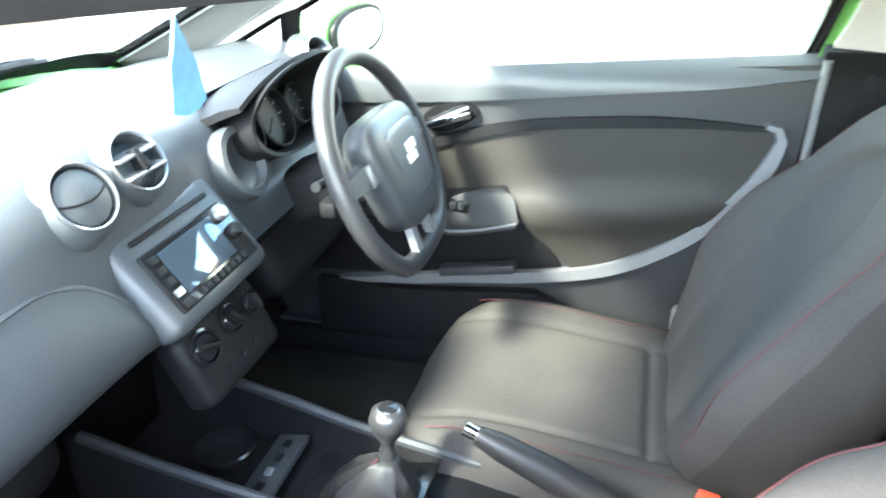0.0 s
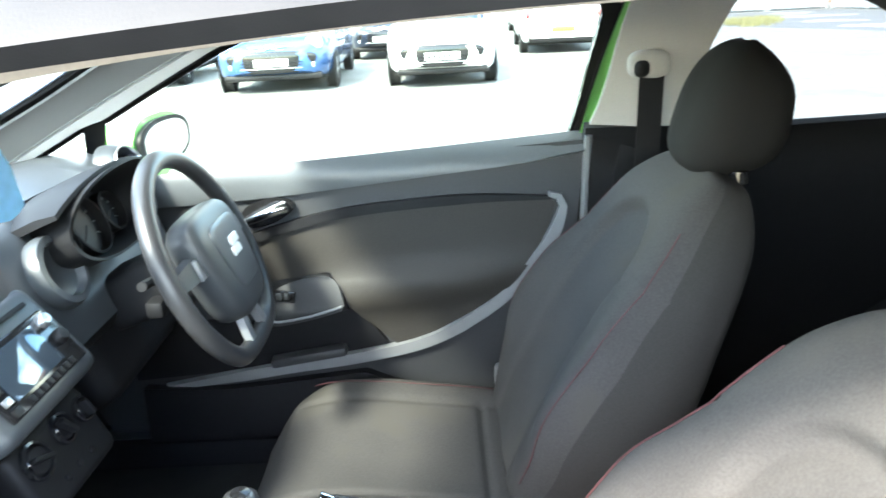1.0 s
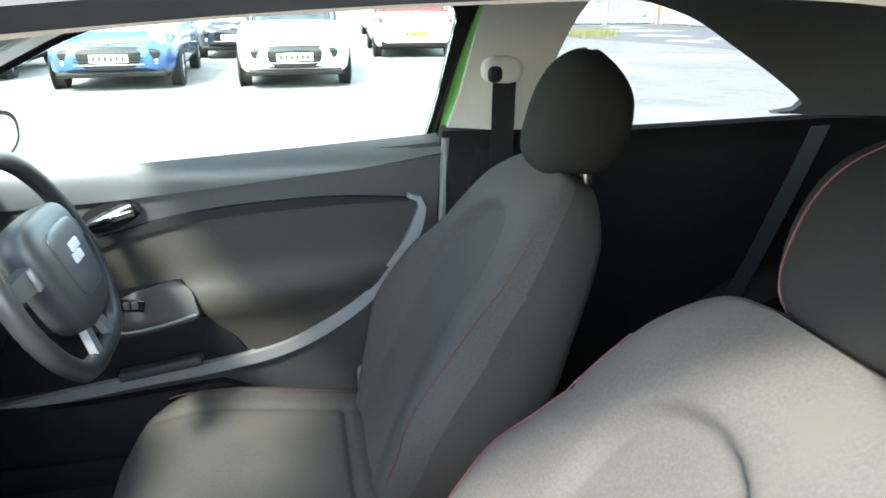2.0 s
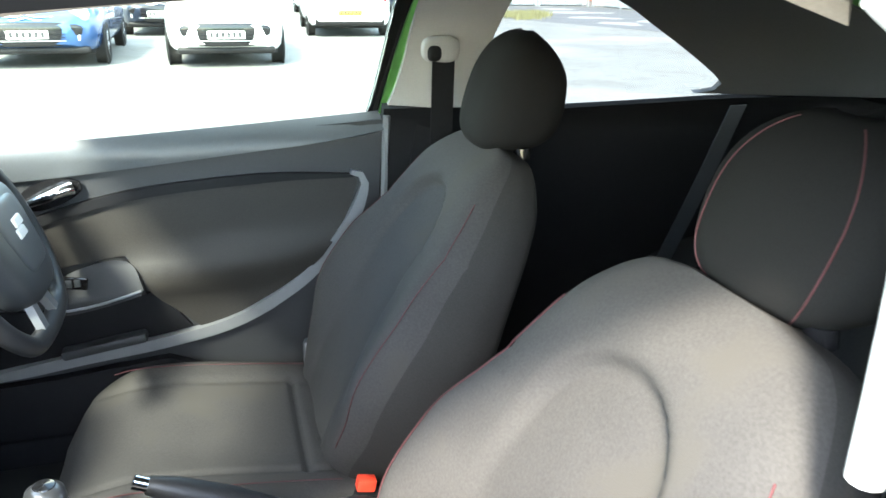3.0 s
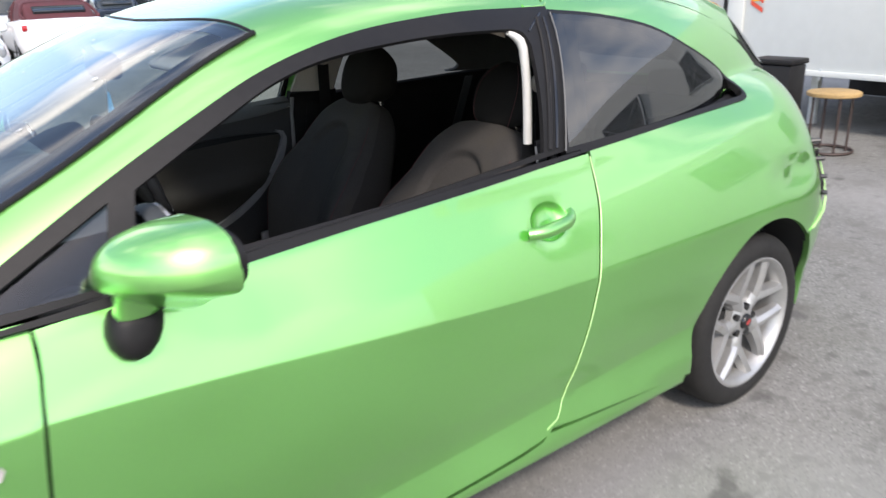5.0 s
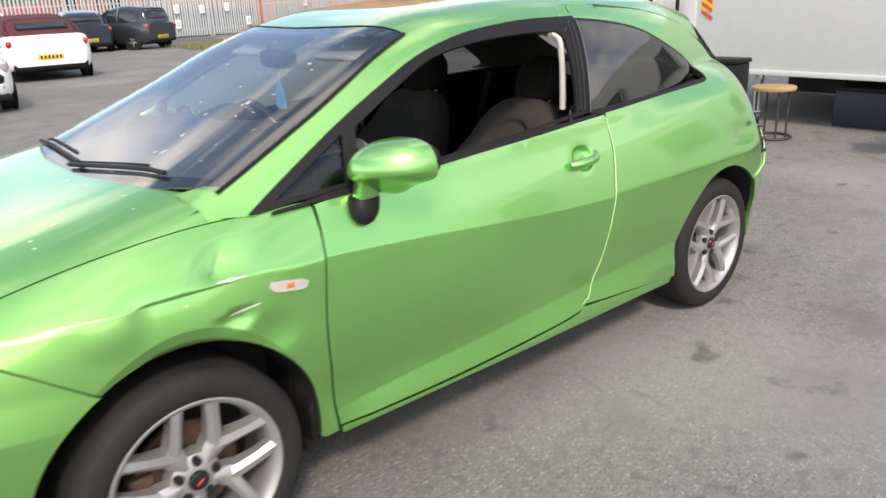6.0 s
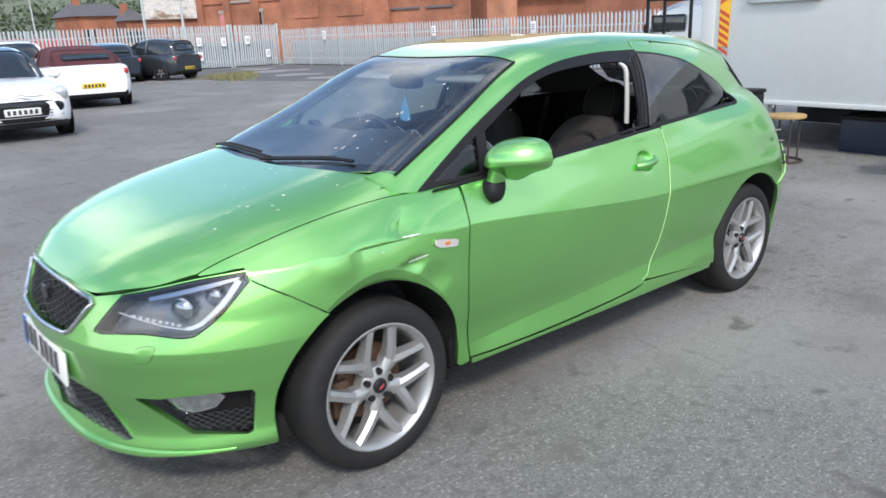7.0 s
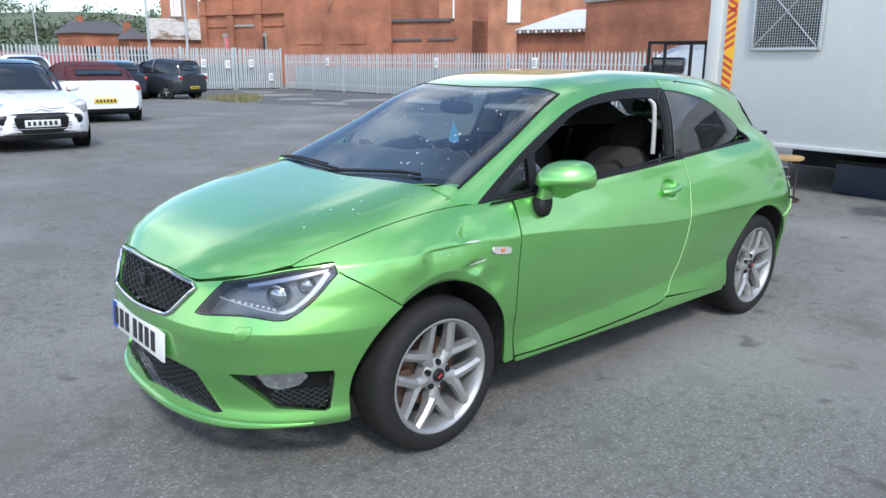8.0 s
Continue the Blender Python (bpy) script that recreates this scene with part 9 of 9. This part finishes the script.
bin_ = thing("black_box", "black plastic box standing behind the green car", "box", Matrix.Translation((-5.75, -0.95, 0)))
part("box_body", boxed((0.24, 0.32, 0.76), (0, 0, 0.38), 0.02), BLACK_TRIM, bin_)
part("box_lid", boxed((0.26, 0.34, 0.04), (0, 0, 0.78), 0.012), BLACK_TRIM, bin_)

# black steel frame and a pale van behind it
cage = thing("steel_frame", "black welded steel frame standing in the yard", "frame", Matrix.Translation((-13.2, -6.05, 0)) @ Matrix.Rotation(radians(100), 4, "Z"))
for x in (-0.95, 0.0, 0.95):
    for y in (0, 0.9):
        part("upright", boxed((0.06, 0.06, 1.95), (x, y, 0.975), 0.004), BLACK_TRIM, cage)
for y in (0, 0.9):
    for z in (0.6, 1.92):
        part("crossbar", boxed((1.96, 0.06, 0.06), (0, y, z), 0.004), BLACK_TRIM, cage)
van = thing("van", "pale silver van parked beside the fence", "van", Matrix.Translation((-16.9, -7.4, 0)) @ Matrix.Rotation(radians(-82), 4, "Z"))
bm = bmesh.new()
van_top = spl((-2.4, 1.95), (0.6, 1.95), (1.3, 1.75), (1.9, 1.15), (2.4, 0.85))
rows = []
for x in np.linspace(-2.4, 2.4, 30):
    w = 0.92 * (1 - 0.25 * max(0, (x - 1.6) / 0.8) ** 2)
    z = van_top(x)
    rows.append([Vector((x, y * w, 0.25 + (z - 0.25) * k)) for y, k in ((0.95, 0), (1.0, 0.3), (0.98, 0.6), (0.90, 0.92), (0.75, 1.0), (-0.75, 1.0), (-0.90, 0.92), (-0.98, 0.6), (-1.0, 0.3), (-0.95, 0))])
loft(bm, rows)
part("body", bm, SILVER_PAINT, van, angle=35)
for s in (-1, 1):
    part("side_window", boxed((0.9, 0.03, 0.42), (1.0, s * 0.90, 1.42), 0.06, 3), CAR_GLASS, van)
    bm = bmesh.new()
    blob(bm, (1.55, s * 1.02, 1.30), (0.05, 0.10, 0.13), 0.7, 14, 10)
    part("door_mirror", bm, BLACK_TRIM, van)
    for x in (-1.5, 1.6):
        bm = bmesh.new()
        lathe(bm, [(0.001, 0.0), (0.2, 0.01), (0.30, 0.01), (0.33, -0.04), (0.33, -0.2)], Matrix.Translation((x, s * 0.92, 0.33)) @ Matrix.Rotation(radians(-90 * s), 4, "X"), 24)
        part("wheel", bm, RUBBER, van)
